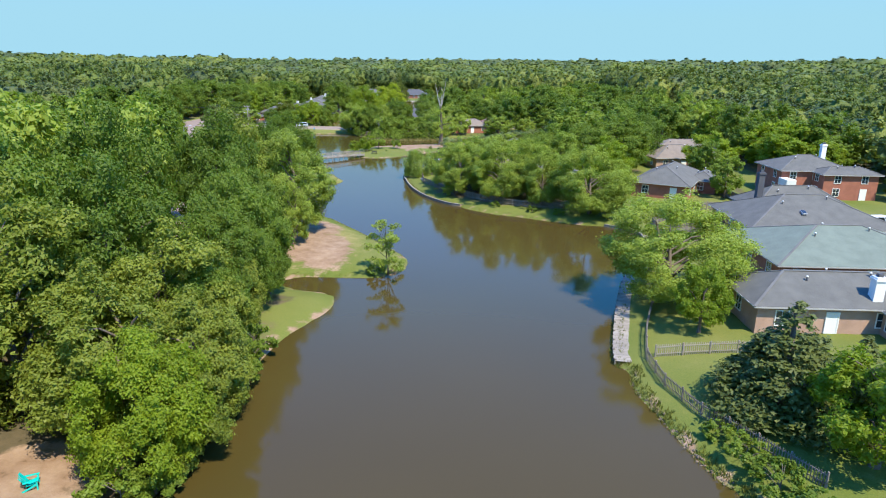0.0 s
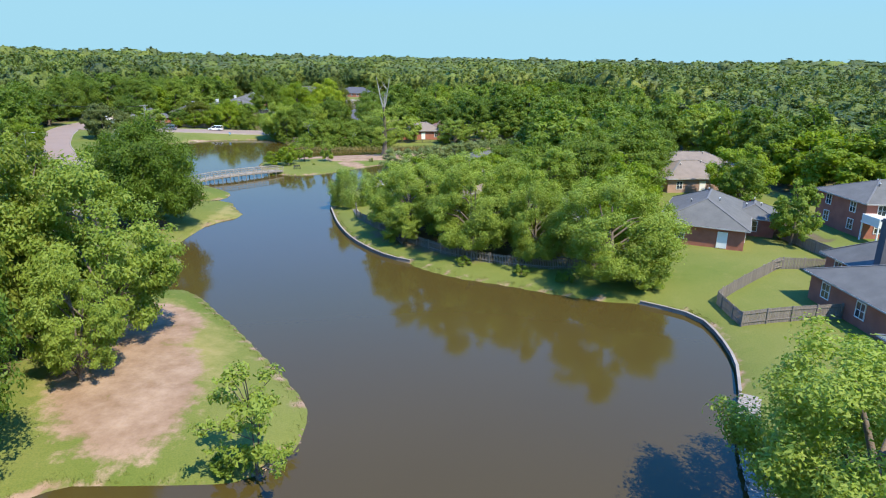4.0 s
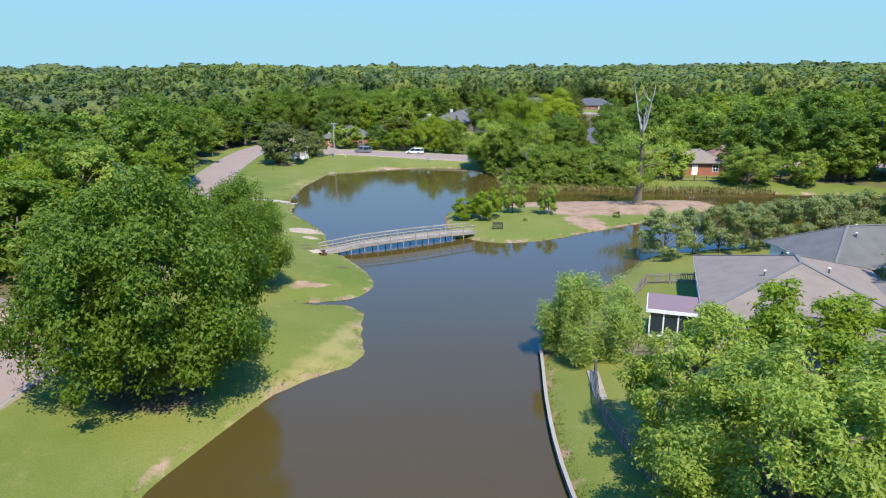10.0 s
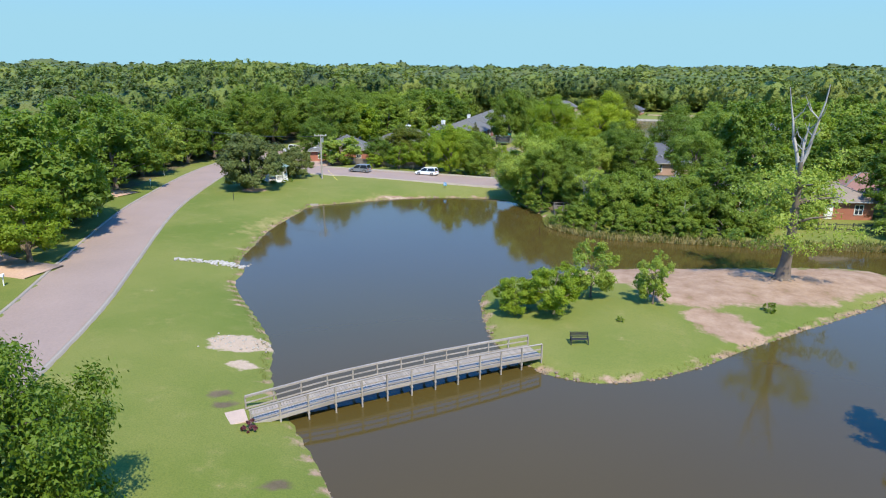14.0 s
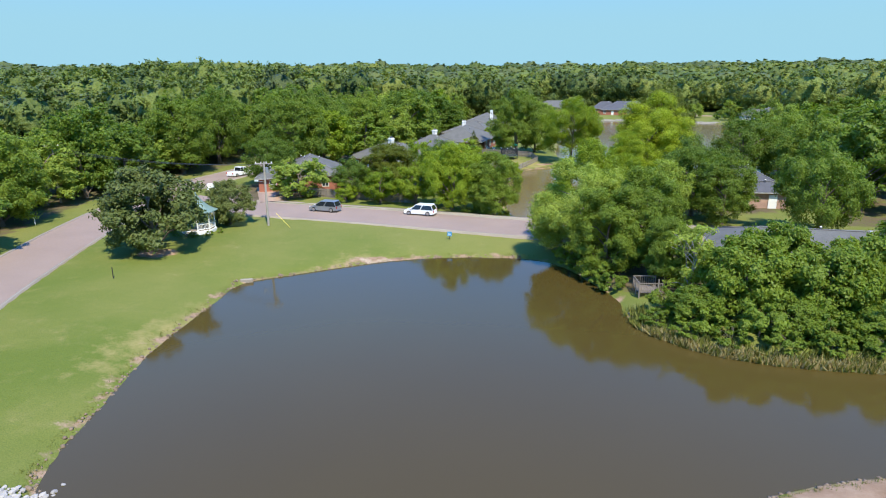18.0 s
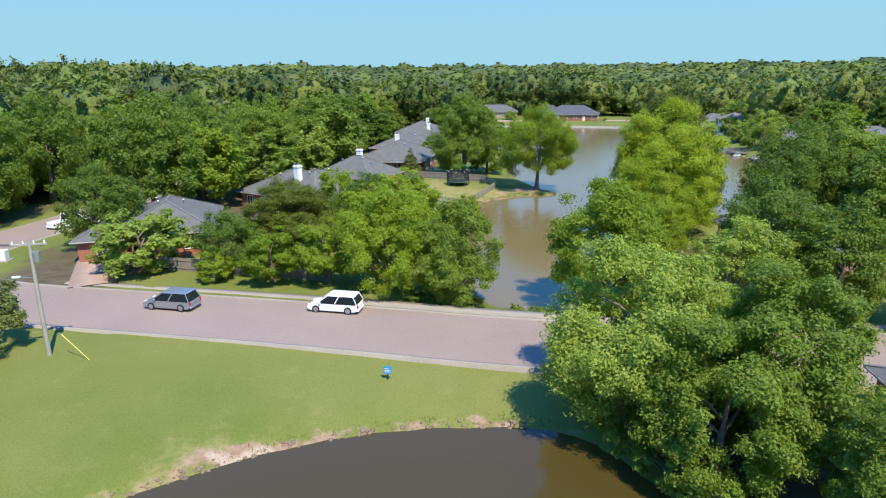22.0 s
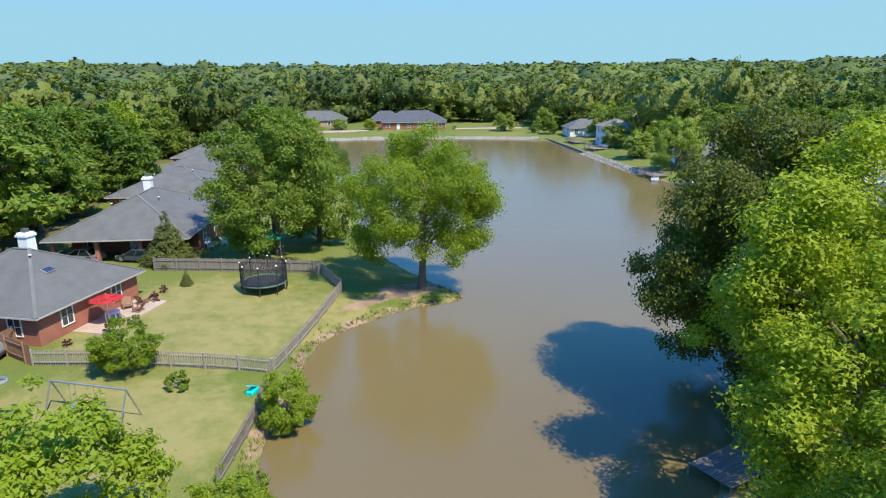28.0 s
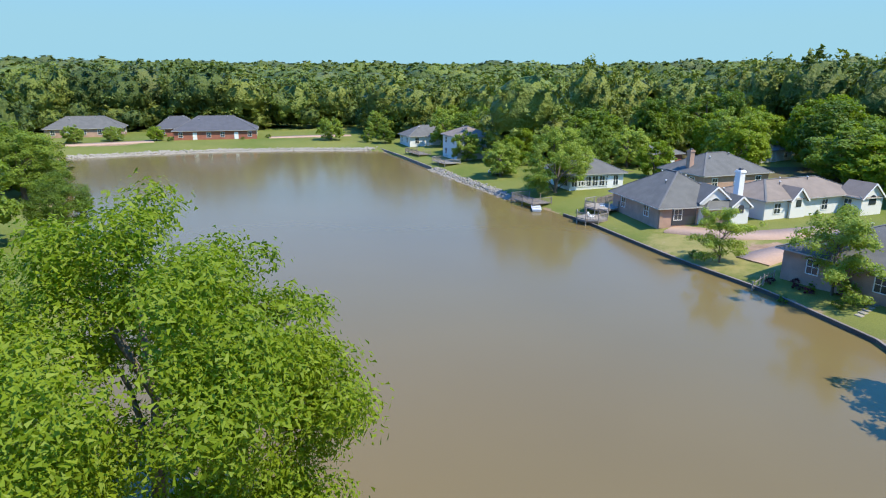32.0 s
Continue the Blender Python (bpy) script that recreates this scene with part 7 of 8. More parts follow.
um = at_ground("patio_umbrella", -80.7, 322.8, 0, "open red patio umbrella beside the house", "umbrella", 0.1)
bm = bmesh.new()
top = bm.verts.new((0, 0, 2.55))
rim_ = [bm.verts.new((1.35 * math.cos(2 * math.pi * k / 8), 1.35 * math.sin(2 * math.pi * k / 8), 2.1)) for k in range(8)]
for k in range(8):
    bm.faces.new((rim_[k], rim_[(k + 1) % 8], top))
bmesh.ops.solidify(bm, geom=bm.faces[:], thickness=0.02)
part("canopy", bm, M["red_cloth"], um, "red canvas canopy")
part("pole", boxes((-0.025, -0.025, -0.15, 0.025, 0.025, 2.6)), M["white"], um)
pt = at_ground("patio_table", -80.7, 323.5, 0, "round white patio table under the umbrella", "table", 0.1)
bm = bmesh.new(); bmesh.ops.create_cone(bm, cap_ends=True, segments=20, radius1=0.6, radius2=0.6, depth=0.04, matrix=pose(0, 0, 0.72))
part("tabletop", bm, M["white"], pt)
for k in range(4):
    part("leg", boxes((0.4 * (-1) ** k - 0.03, 0.4 * (1 if k < 2 else -1) - 0.03, -0.15, 0.4 * (-1) ** k + 0.03, 0.4 * (1 if k < 2 else -1) + 0.03, 0.72)), M["white"], pt)
pa = thing("patio", pose(-87.3, 325.2, ground_z(-81, 325), 0, 0, -16), "tan paved patio behind the brick house", "patio", kind="structure")
part("paving", boxes((5.22, -2.6, -0.5, 8.4, 5.2, 0.1), bevel=0.02), M["patio"], pa)
K["bush_purple"] = Kind("shrub", "round purple-leaved shrub by the patio", 1.1, 1.2, 0.0, 700, 18, 0.09, "purple", seed=42, trunk=0.03, category="shrub")
for x, y, h, w in ((-78.9, 328.0, 1.1, 1.2), (-79.9, 320.9, 1.1, 1.1), (-79.0, 330.4, 0.9, 0.9), (-82.0, 318.4, 0.7, 0.8)):
    K["bush_purple"].put(x, y, h, w, sink=0.04)
K["bush"].put(-78.6, 322.6, 1.0, 1.3, label="clipped light green shrub by the patio", sink=0.05)
K["cedar"].put(-77.5, 332.5, 1.7, 1.2, label="small upright evergreen shrub on the lawn", sink=0.05)

sw = at_ground("swing_set", -75.6, 308.2, -18, "grey metal swing set frame on the grass", "swing set")
part("top_bar", beam(bmesh.new(), (-2.7, 0, 2.0), (2.7, 0, 2.0), 0.09, 0.09), M["steel"], sw)
for s in (-2.7, 2.7):
    for d in (-0.9, 0.9):
        part("leg", beam(bmesh.new(), (s, 0, 2.0), (s, d, -0.1), 0.07, 0.07), M["steel"], sw)
for s in (-1.2, 0.6):
    part("seat", boxes((s - 0.25, -0.1, 0.5, s + 0.25, 0.1, 0.54)), M["blue"], sw)
    for q in (-0.22, 0.22):
        part("chain", boxes((s + q - 0.012, -0.012, 0.54, s + q + 0.012, 0.012, 2.0)), M["steel"], sw)

for x, y, col, lab in ((-83.6, 312.5, "blue", "blue plastic toy slide on the patio"), (-66.8, 311.5, "teal", "small turquoise toy lying on the grass"), (-83.8, 308.6, "teal", "small turquoise toy box beside the house")):
    p = at_ground("garden_toy", x, y, x * 7 % 90, lab, "toy")
    part("base", boxes((-0.45, -0.28, -0.05, 0.45, 0.28, 0.28), bevel=0.06), M[col], p)
    part("chute", beam(bmesh.new(), (-0.4, 0, 0.7), (0.6, 0, 0.2), 0.4, 0.06), M[col], p)


def adirondack(x, y, turn, col, label):
    c = at_ground("garden_chair", x, y, turn, label, "chair")
    for k in range(5):
        part("back_slat", beam(bmesh.new(), (-0.28 + 0.14 * k, 0.25, 0.35), (-0.32 + 0.16 * k, 0.62, 1.05 - 0.05 * abs(k - 2)), 0.12, 0.025), M[col], c)
        part("seat_slat", boxes((-0.32, -0.3 + 0.13 * k, 0.36 - 0.02 * k, 0.32, -0.19 + 0.13 * k, 0.385 - 0.02 * k)), M[col], c)
    for s in (-0.38, 0.38):
        part("armrest", boxes((s - 0.07, -0.35, 0.58, s + 0.07, 0.45, 0.61)), M[col], c)
        part("front_leg", boxes((s - 0.04, -0.3, -0.05, s + 0.04, -0.22, 0.58)), M[col], c)
        part("rear_leg", beam(bmesh.new(), (s, -0.25, 0.34), (s, 0.55, 0.0), 0.05, 0.1), M[col], c)


adirondack(-21, 29.4, 120, "teal", "turquoise plastic garden chair under the trees")

# ---- decks ----
def deck(x, y, turn, w, d, h, label, rail=True, material="wood"):
    """A raised timber deck with boards, posts and railings; one side is left open."""
    z = max(ground_z(x, y), 0.0)
    k = thing("deck", pose(x, y, z, 0, 0, turn), label, "deck")
    n = int(d / 0.16)
    me = made("deck_board", boxes((-w / 2, -0.07, h - 0.04, w / 2, 0.07, h), bevel=0.005), M[material])
    for i in range(n):
        child("board", me, k, pose(0, -d / 2 + (i + 0.5) * d / n, 0.004 * (i % 2)))
    for sx in (-1, 0, 1):
        for sy in (-1, 1):
            part("post", boxes((sx * w / 2 - 0.06, sy * d / 2 - 0.06, -1.6, sx * w / 2 + 0.06, sy * d / 2 + 0.06, h + (1.0 if rail else 0)), bevel=0.01), M[material], k)
    if rail:
        for a, b in (((-w / 2, -d / 2), (w / 2, -d / 2)), ((-w / 2, -d / 2), (-w / 2, d / 2)), ((w / 2, -d / 2), (w / 2, d / 2))):
            for zz in (0.15, 0.95):
                part("rail", beam(bmesh.new(), (*a, h + zz), (*b, h + zz), 0.05, 0.09), M[material], k)
            m_ = int(math.hypot(b[0] - a[0], b[1] - a[1]) / 0.22)
            for j in range(1, m_):
                px, py = a[0] + (b[0] - a[0]) * j / m_, a[1] + (b[1] - a[1]) * j / m_
                part("baluster", boxes((px - 0.02, py - 0.02, h + 0.15, px + 0.02, py + 0.02, h + 0.95)), M[material], k)
    return k


deck(-39.2, 300.6, 25, 3.4, 2.6, 0.5, "small shaded timber landing under lakeside trees", rail=False, material="wood_dark")
deck(-35.4, 236.4, -75, 2.4, 2.2, 0.4, "grey timber deck with railings on the wooded bank", material="wood_dark")
deck(-1.6, 401.5, -85, 6.5, 3.6, 0.5, "dark timber boat deck over the lake", material="wood_dark")
deck(0.8, 448, -85, 7, 4, 0.5, "grey timber lakeside deck", material="wood")
deck(0.5, 468, -85, 9, 3.4, 0.4, "dark timber lakeside deck", material="wood_dark")
deck(8.2, 128.5, 15, 4.5, 2.6, 0.5, "reddish stained wooden deck behind a house", material="orange_wood")
bt = thing("rowing_boat", pose(-2.9, 397.4, 0.0, 0, 0, 65), "small pale boat moored at the bank", "boat")
bm = extrude_profile([(-1.7, 0.45), (-1.6, 0.0), (1.2, 0.0), (1.9, 0.5)], 1.3, -0.15, 0.0)
bmesh.ops.bevel(bm, geom=bm.edges[:], offset=0.06, segments=2, affect="EDGES")
part("hull", bm, M["lamp_clear"], bt)
part("seat", boxes((-0.5, -0.6, 0.46, -0.2, 0.6, 0.5)), M["wood"], bt)

# porch and pergola of the house on the peninsula
po = at_ground("porch", -1.5, 150.2, 0, "screened white porch with a flat maroon roof", "porch")
part("roof", boxes((-2.4, -2.0, 2.65, 2.4, 2.0, 2.8), bevel=0.02), M["maroon"], po)
part("fascia", boxes((-2.46, -2.06, 2.5, 2.46, -2.0, 2.78), (-2.46, -2.0, 2.5, -2.4, 2.0, 2.78)), M["white"], po)
part("knee_wall", boxes((-2.2, -1.9, -0.3, 2.2, -1.78, 0.6), (-2.2, -1.78, -0.3, -2.08, 1.9, 0.6)), M["siding"], po)
for x in (-2.14, -1.1, 0.0, 1.1, 2.14):
    part("post", boxes((x - 0.06, -1.9, 0.6, x + 0.06, -1.78, 2.65)), M["white"], po)
part("screen", boxes((-2.1, -1.86, 0.6, 2.1, -1.83, 2.62)), M["pane"], po, "dark screened opening")
pg = at_ground("pergola", 3.0, 146.9 + 0.9, 2, "weathered slatted pergola over a patio", "pergola")
for k in range(14):
    part("slat", boxes((-2.3 + 0.33 * k, -0.9, 2.3, -2.12 + 0.33 * k, 1.0, 2.34)), M["cap"], pg)
for x in (-2.2, 2.2):
    part("post", boxes((x - 0.07, -0.8, -0.2, x + 0.07, -0.66, 2.3)), M["wood_dark"], pg)
part("beam", boxes((-2.4, -0.8, 2.18, 2.4, -0.68, 2.3)), M["wood_dark"], pg)
for x, y, h, w in ((-5.0, 150.6, 1.4, 1.6), (-3.6, 148.4, 0.7, 1.1), (-2.3, 148.3, 0.9, 1.3), (-5.3, 153.5, 1.8, 2.0), (7.5, 147.7, 1.0, 1.8), (9.8, 147.9, 1.1, 1.7)):
    K["bush"].put(x, y, h, w, label="garden shrub beside the white house", sink=0.05)
for x, y, h, w in ((-1.5, 351.6, 0.8, 1.4), (1.6, 351.5, 0.7, 1.2), (3.0, 352.2, 0.9, 1.3), (2.6, 347.6, 0.8, 1.2), (0.4, 347.6, 0.9, 1.2), (25.5, 374.6, 1.0, 1.2), (29.5, 374, 0.9, 1.3), (35, 374, 1.0, 3.4), (0.6, 365.4, 0.9, 2.4)):
    K["bush"].put(x, y, h, w, label="low garden shrub in a planted bed", sink=0.05)
for x, y, h, w in ((-33, 520, 1.5, 2.2), (-62, 519, 1.6, 2.4), (-41, 518.5, 1.0, 1.6), (-5, 500, 5, 5)):
    K["bush"].put(x, y, h, w, label="rounded shrub beyond the dam", sink=0.05)
driveway([(5.5, 376), (9.5, 369.5), (14, 367), (26, 366)], 2.2, "tan driveway beside the lakeside house")
driveway([(3.8, 360.5), (8, 361.2), (18, 361.5), (30, 366)], 2.0, "tan driveway beside the lakeside house")
driveway([(-33, 521), (-20, 522), (-6, 520)], 2.6, "tan driveway beyond the dam")
driveway([(-92, 515), (-80, 517), (-66, 520)], 3.0, "tan driveway beyond the dam")

# ---- fronts, rooflights and other house details ----
def gable_front(H, x, y, w, z, rise, depth, wall="siding", roof="roof"):
    """A small cross gable that faces -y in the house's own plan, with an arched window."""
    bm = bmesh.new()
    front = [bm.verts.new(p) for p in ((x - w / 2, y, 0.0), (x + w / 2, y, 0.0), (x + w / 2, y, z), (x, y, z + rise), (x - w / 2, y, z))]
    bm.faces.new(front)
    out = bmesh.ops.extrude_face_region(bm, geom=bm.faces[:])
    bmesh.ops.translate(bm, vec=(0, 0.3, 0), verts=[e for e in out["geom"] if isinstance(e, bmesh.types.BMVert)])
    bmesh.ops.recalc_face_normals(bm, faces=bm.faces)
    g = part("gable", bm, M[wall], H, "white painted gable")
    o, t = 0.3, 0.14
    for s in (-1, 1):
        k = rise / (w / 2)
        bm = bmesh.new()
        a, b = (x, z + rise + 0.02), (x + s * (w / 2 + o), z - k * o + 0.02)
        vs = [bm.verts.new(p) for p in ((a[0], y - 0.3, a[1]), (b[0], y - 0.3, b[1]), (b[0], y + depth, b[1]), (a[0], y + depth, a[1]),
                                        (a[0], y - 0.3, a[1] + t), (b[0], y - 0.3, b[1] + t), (b[0], y + depth, b[1] + t), (a[0], y + depth, a[1] + t))]
        for f in ((0, 1, 2, 3), (7, 6, 5, 4), (0, 4, 5, 1), (1, 5, 6, 2), (2, 6, 7, 3), (3, 7, 4, 0)):
            bm.faces.new([vs[i] for i in f])
        bmesh.ops.recalc_face_normals(bm, faces=bm.faces)
        part("gable_roof", bm, M[roof], H)
        part("rake", beam(bmesh.new(), (a[0], y - 0.33, a[1] + 0.03), (b[0], y - 0.33, b[1] + 0.03), 0.05, 0.22), M["white"], g)
    bm = bmesh.new()
    r, zb = w * 0.17, z - 0.35
    ring = [(x - r, zb - 0.7), (x + r, zb - 0.7)] + [(x + r * math.cos(a), zb + r * math.sin(a)) for a in np.linspace(0, math.pi, 9)]
    f = bm.faces.new([bm.verts.new((px, y - 0.05, pz)) for px, pz in ring])
    out = bmesh.ops.extrude_face_region(bm, geom=[f])
    bmesh.ops.translate(bm, vec=(0, 0.04, 0), verts=[e for e in out["geom"] if isinstance(e, bmesh.types.BMVert)])
    bmesh.ops.recalc_face_normals(bm, faces=bm.faces)
    part("arched_window", bm, M["pane"], g, "dark arched window")


gable_front(gable_house, 1.6, -6.75, 4.6, 3.1, 1.9, 4.0)
gable_front(gable_house, 4.6, -8.1, 2.6, 2.7, 1.1, 3.0)
# dark slab on the closed wall stands in for a carport's inner shade
part("carport_shade_panel", boxes((-4.6, -6.56, 0.0, -1.0, -6.3, 2.3)), M["pane"], gable_house, "dark panel painted as the shade of an open carport")
part("column", boxes((-6.5, -6.62, -0.3, -6.0, -6.2, 2.6), bevel=0.02), M["brick_pale"], gable_house)
gable_front(white_house, -3.4, -4.5, 2.8, 2.6, 1.5, 3.0, roof="roof_brown")
gable_front(white_house, 7.9, -6.9, 4.2, 2.6, 1.9, 4.0, roof="roof_brown")
for k in range(7):
    window(sunroom_house, -4.2 + 1.35 * k, -5.04, 0.55, 0, 1.0, 1.7)
    if k < 4:
        window(sunroom_house, -5.02, -3.6 + 1.5 * k, 0.55, 270, 1.0, 1.7)


def rooflight(H, x, y, z, pitch_x, pitch_y, label="dark rooflight"):
    """A small rooflight lying on a roof slope."""
    r = part("rooflight", boxes((-0.32, -0.5, -0.12, 0.32, 0.5, 0.14), bevel=0.03), M["steel"], H, label)
    r.matrix_basis = pose(x, y, z, pitch_x, pitch_y, 0)
    part("pane", boxes((-0.26, -0.44, 0.141, 0.26, 0.44, 0.155)), M["pane"], r)


rooflight(patio_house, 2.4, -1.0, 4.45, 0, 24)
rooflight(corner_house, 3.0, -1.0, 4.45, -18, 0)
rooflight(shrub_house, -6.0, -2.4, 3.85, 22, 0)
rooflight(shrub_house, -4.8, -2.4, 3.85, 22, 0)
rooflight(broad_house, -4.0, -8.5, 4.4, 20, 0)
part("balcony_wall", boxes((-8.6, -8.6, 2.6, -6.8, -5.2, 3.6), bevel=0.02), M["siding"], tall_house, "white balcony parapet")
part("balcony_floor", boxes((-8.6, -8.6, 2.4, -6.7, -5.1, 2.6)), M["white"], tall_house)
for yy in (-8.5, -5.3):
    part("balcony_post", boxes((-8.55, yy - 0.08, -0.5, -8.39, yy + 0.08, 2.4)), M["white"], tall_house)


# ---- the stepped deck by the lake ----
def octagon_deck(x, y, r, h, label, gap=(5,)):
    z = max(ground_z(x, y), 0.0)
    d = thing("deck", pose(x, y, z, 0, 0, 12), label, "deck")
    ap = r * math.cos(math.pi / 8)
    n = int(2 * ap / 0.16)
    for i in range(n):
        yy = -ap + (i + 0.5) * 2 * ap / n
        half = min(ap, ap * math.sqrt(2) - abs(yy))
        part("board", boxes((-half, yy - 0.07, h - 0.04, half, yy + 0.07, h + 0.003 * (i % 2)), bevel=0.005), M["wood"], d)
    pts = [(r * 0.97 * math.cos(math.pi * (k + 0.5) / 4), r * 0.97 * math.sin(math.pi * (k + 0.5) / 4)) for k in range(8)]
    for k, (px, py) in enumerate(pts):
        qx, qy = pts[(k + 1) % 8]
        part("post", boxes((px - 0.06, py - 0.06, -1.6, px + 0.06, py + 0.06, h + 1.0), bevel=0.012), M["wood"], d)
        part("fascia", beam(bmesh.new(), (px * 1.02, py * 1.02, h - 0.12), (qx * 1.02, qy * 1.02, h - 0.12), 0.04, 0.24), M["wood_dark"], d)
        if k in gap:
            continue
        for zz in (0.12, 0.95):
            part("rail", beam(bmesh.new(), (px, py, h + zz), (qx, qy, h + zz), 0.05, 0.09), M["wood"], d)
        m = int(math.hypot(qx - px, qy - py) / 0.2)
        for j in range(1, m):
            bx, by = px + (qx - px) * j / m, py + (qy - py) * j / m
            part("baluster", boxes((bx - 0.02, by - 0.02, h + 0.12, bx + 0.02, by + 0.02, h + 0.95)), M["wood"], d)


octagon_deck(0.4, 386.6, 2.4, 0.35, "weathered octagonal deck over the lake wall", (0, 1))
octagon_deck(4.0, 389.6, 2.7, 0.75, "weathered octagonal upper deck beside the brick house", (4, 5))
for x, y, a in ((0.6, 387, 40), (3.6, 389.2, -60), (4.9, 390.4, 120)):
    adirondack(x, y, a, "white", "white garden chair on the lakeside deck")

# ---- garden furniture and small things ----
for x, y, a in ((-80.6, 326.2, 30), (-79.8, 327.4, 160), (-79.4, 325.4, -100)):
    adirondack(x, y, a, "orange_wood", "brown wooden garden chair on the patio")
for x, y, a in ((-79.7, 347.5, 20), (-77.8, 348.2, 100), (-78.9, 346.2, 200)):
    adirondack(x, y, a, "white", "white garden chair behind the brick house")
cn = at_ground("canopy_tent", -71.6, 343.2, 8, "turquoise square garden canopy on thin posts", "canopy")
bm = bmesh.new()
low = [bm.verts.new((sx * 1.5, sy * 1.5, 2.1)) for sx, sy in ((-1, -1), (1, -1), (1, 1), (-1, 1))]
up = [bm.verts.new((sx * 1.5, sy * 1.5, 2.3)) for sx, sy in ((-1, -1), (1, -1), (1, 1), (-1, 1))]
peak = bm.verts.new((0, 0, 2.85))
for k in range(4):
    bm.faces.new((low[k], low[(k + 1) % 4], up[(k + 1) % 4], up[k])); bm.faces.new((up[k], up[(k + 1) % 4], peak))
bmesh.ops.solidify(bm, geom=bm.faces[:], thickness=0.02)
part("cover", bm, M["teal"], cn, "turquoise canvas cover")
for sx, sy in ((-1, -1), (1, -1), (1, 1), (-1, 1)):
    part("post", boxes((sx * 1.45 - 0.03, sy * 1.45 - 0.03, -0.1, sx * 1.45 + 0.03, sy * 1.45 + 0.03, 2.15)), M["steel"], cn)
for k in range(8):
    a = 2 * math.pi * k / 8
    bm = bmesh.new(); bmesh.ops.create_icosphere(bm, subdivisions=1, radius=0.09, matrix=pose(2.2 * math.cos(a), 2.2 * math.sin(a), 2.79))
    part("pole_cap", bm, M["white"], tr, "white pole cap")
uc = at_ground("utility_cabinet", -111.8, 268.4, 20, "white metal utility cabinet on a concrete pad", "utility box")
part("pad", boxes((-0.9, -0.8, -0.2, 0.9, 0.8, 0.08), bevel=0.02), M["kerb"], uc)
part("cabinet", boxes((-0.65, -0.5, 0.08, 0.65, 0.5, 1.25), bevel=0.04), M["white"], uc)
part("door_panel", boxes((-0.55, -0.52, 0.2, 0.55, -0.501, 1.1), bevel=0.006), M["white"], uc)
sl = thing("stop_line", pose(-107.8, 259.8, ground_z(-107.8, 259.8) + 0.035, 0, 0, -34), "white painted stop line across the side road", "road marking", kind="structure")
part("paint", boxes((-2.4, -0.2, 0.0, 2.4, 0.2, 0.034)), M["white"], sl)
ww = thing("walkway", pose(-6.9, 140.4, ground_z(-6.9, 140.4), 0, 0, -76), "pale plank walkway beside the fence", "walkway")
me = made("plank", boxes((-0.09, -0.42, 0.0, 0.09, 0.42, 0.07), bevel=0.008), M["cap"])
for k in range(22):
    child("plank", me, ww, pose(-2.1 + 0.2 * k, 0, 0.004 * (k % 3)))
eg = [(-4.9 + 0.0, 151.0), (-4.75, 150.3), (-4.6, 149.6), (-4.35, 149.0), (-4.0, 148.65), (-3.55, 148.45), (-3.05, 148.4), (-2.55, 148.5)]
riprap([(x + dx, y + dy) for x, y in eg for dx, dy in ((0, 0), (0.18, 0.1))], "curved edging of pale stones round a planted bed", 0.13, 0.18, 7)
for k, (x, y) in enumerate([(0.4, 345.5), (1.1, 345.7), (1.8, 345.9), (2.5, 346.1), (3.2, 346.3)]):
    tagged(new("stepping_stone", made("stepping_stone", boxes((x - 0.28, y - 0.34, ground_z(x, y) - 0.1, x + 0.28, y + 0.34, ground_z(x, y) + 0.045), bevel=0.02), M["cap"])), "pale square stepping stone in the lakeside grass", "stepping stone", "stepping stones")
for x, y, h, w in ((0.6, 355.2, 0.8, 1.2), (1.3, 352.6, 0.7, 1.1), (1.2, 351.2, 0.7, 1.2), (2.9, 349.2, 0.7, 1.0), (2.2, 353.6, 0.8, 1.0)):
    K["bush_red"].put(x, y, h, w, label="red-leaved shrub in a lakeside bed", sink=0.04)


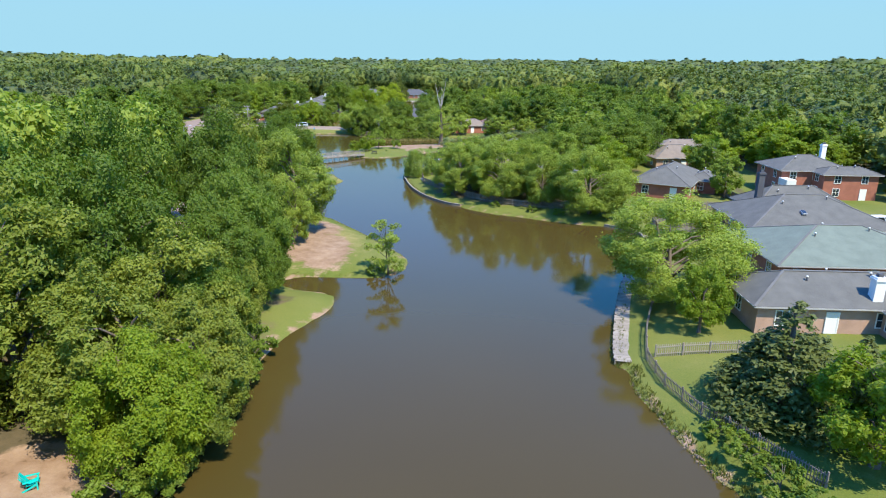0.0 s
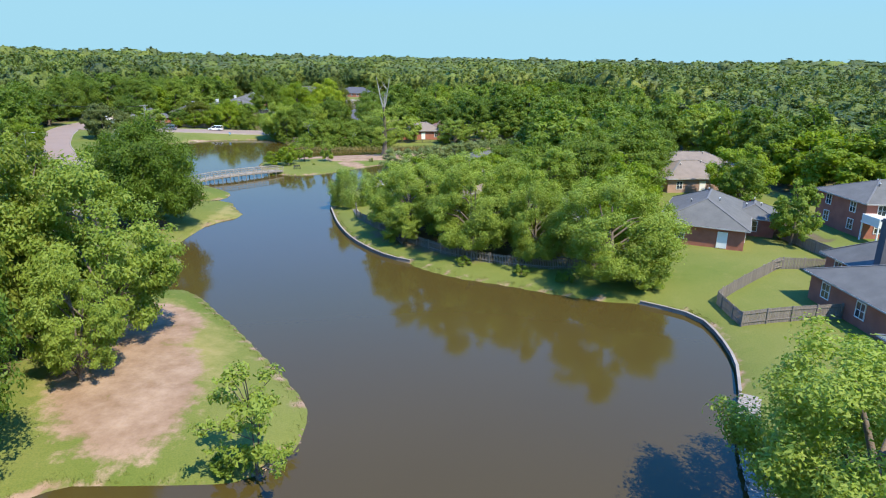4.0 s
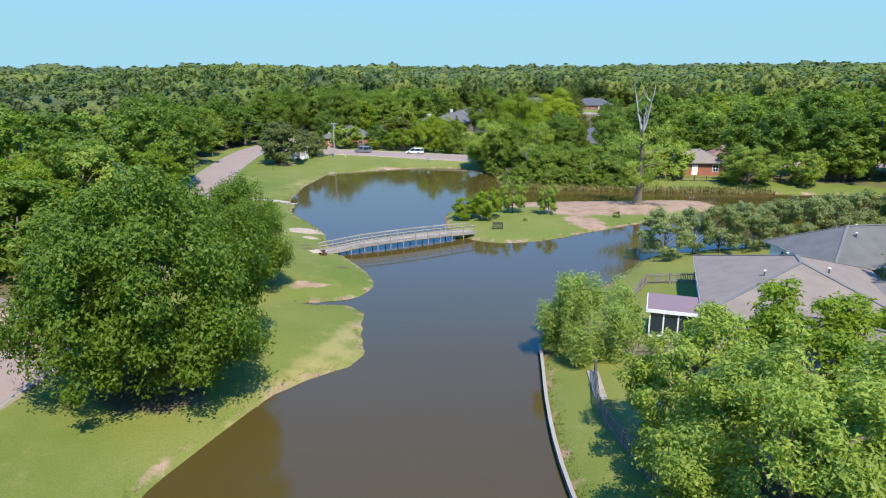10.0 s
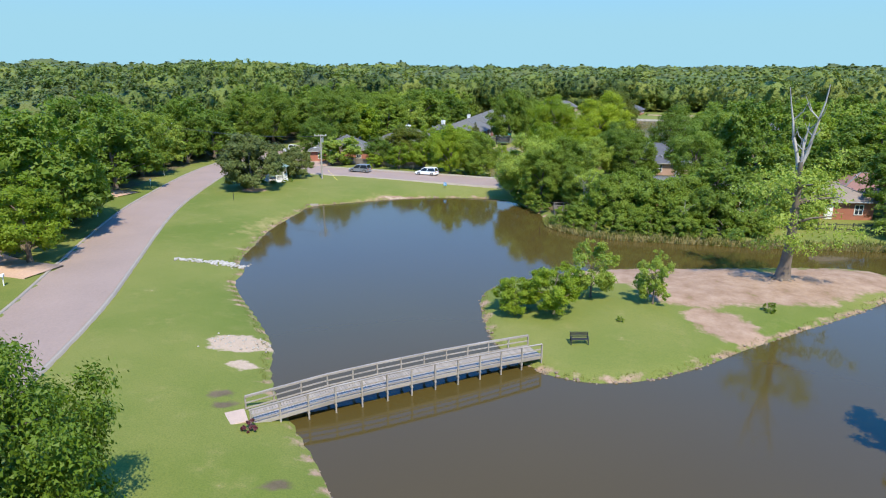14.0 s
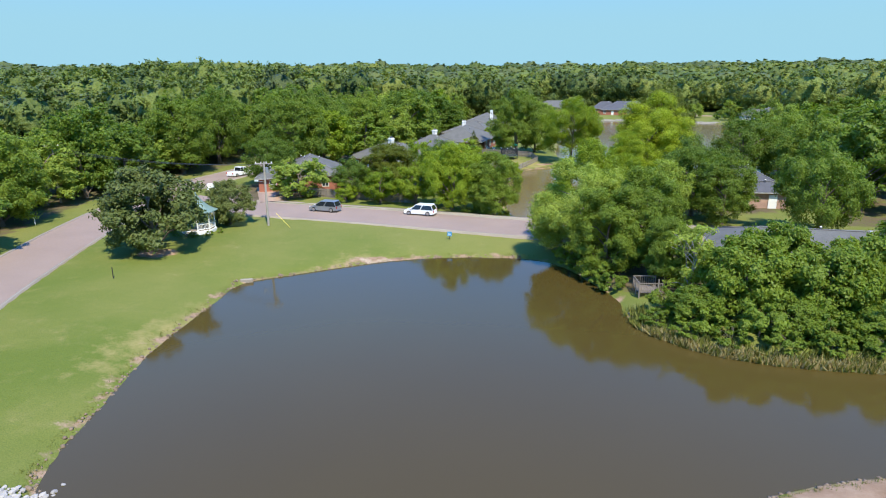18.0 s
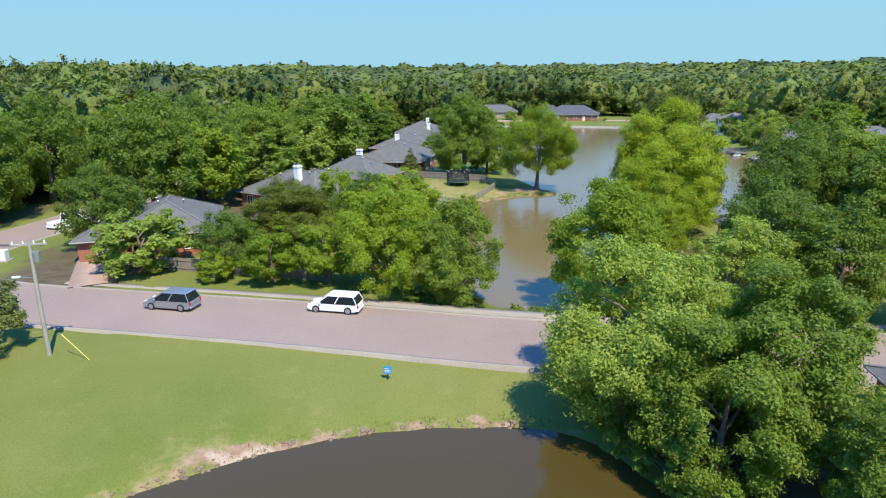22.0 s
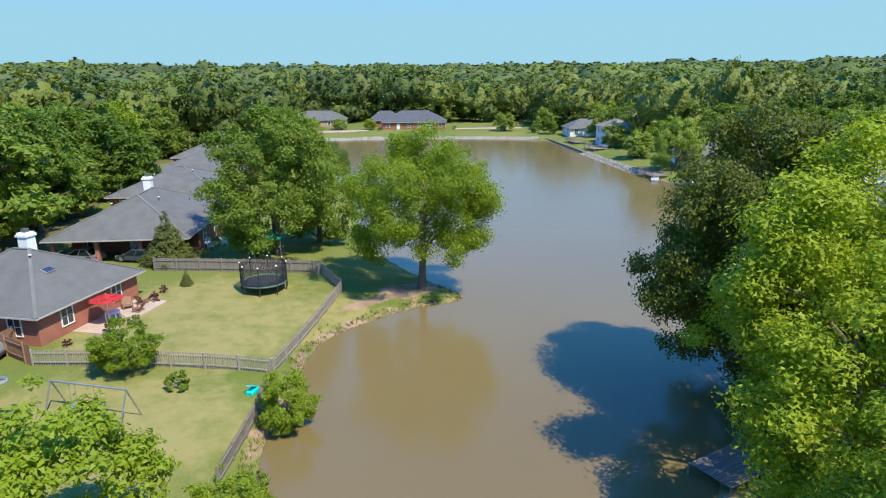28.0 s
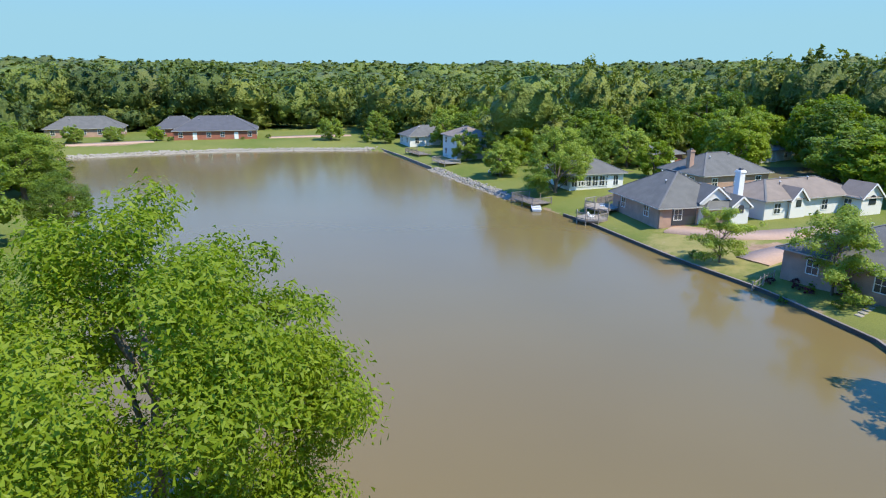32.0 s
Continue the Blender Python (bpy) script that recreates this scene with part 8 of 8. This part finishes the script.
# ---- tufts along the banks ----
def tufts(line, n, lo, hi, spread, material, label, seed, slim=0.12):
    """Upright blades along a line: too many to count."""
    rng = np.random.default_rng(seed)
    pts = resample(np.array(line, float), 0.05)
    p = pts[rng.integers(len(pts), size=n // 6)].repeat(6, 0) + rng.normal(0, spread, (n // 6, 2)).repeat(6, 0) + rng.normal(0, 0.09, (n // 6 * 6, 2))
    z = land(p[:, 0], p[:, 1])
    p, z = p[z > -0.1], z[z > -0.1]
    h = rng.uniform(lo, hi, len(p)); a = rng.uniform(0, 2 * np.pi, len(p))
    side = np.column_stack([np.cos(a), np.sin(a), 0 * a]) * (h * slim)[:, None]
    base = np.column_stack([p, z - 0.04])
    tip = base + np.column_stack([rng.normal(0, 0.35, len(p)) * h, rng.normal(0, 0.35, len(p)) * h, h])
    v = np.stack([base - side, base + side, tip], 1).reshape(-1, 3)
    me = mesh_np("bank_grass", v, np.arange(len(v)).reshape(-1, 3), material, np.repeat(rng.uniform(0, 0.5, len(p)), 3))
    tagged(new("bank_grass", me), label, "grass", kind="stuff")


straw = leaf_mat("straw_blades", (0.312, 0.240, 0.101), (0.458, 0.380, 0.186), 0.3)
blade = leaf_mat("grass_blades", (0.104, 0.125, 0.021), (0.177, 0.185, 0.038), 0.2)
tufts(POND_SHORE[21:28], 9000, 0.25, 0.9, 0.35, straw, "pale dry reeds along the shrubby bank", 61)
tufts(POND_SHORE[20:28], 9000, 0.3, 1.0, 0.8, blade, "rough green grass along the shrubby bank", 62)
tufts(np.concatenate([ISLE, ISLE[:1]]), 9000, 0.06, 0.2, 0.4, blade, "uneven grass along the island's edge", 63)
tufts(WEST_SHORE[8:33], 14000, 0.05, 0.18, 0.4, blade, "uneven grass along the lawn's edge", 64)
tufts(POND_SHORE[0:18], 12000, 0.05, 0.18, 0.4, blade, "uneven grass along the pond's edge", 65)
tufts(EAST_SHORE[4:28], 14000, 0.06, 0.22, 0.45, blade, "uneven grass along the east bank", 66)
tufts(EAST_SHORE[32:42], 8000, 0.15, 0.5, 0.4, blade, "rough grass along the bank below the fence", 67)
tufts(LAKE_NORTH_W[0:14], 4200, 0.1, 0.4, 0.45, blade, "rough grass along the lake bank", 68)
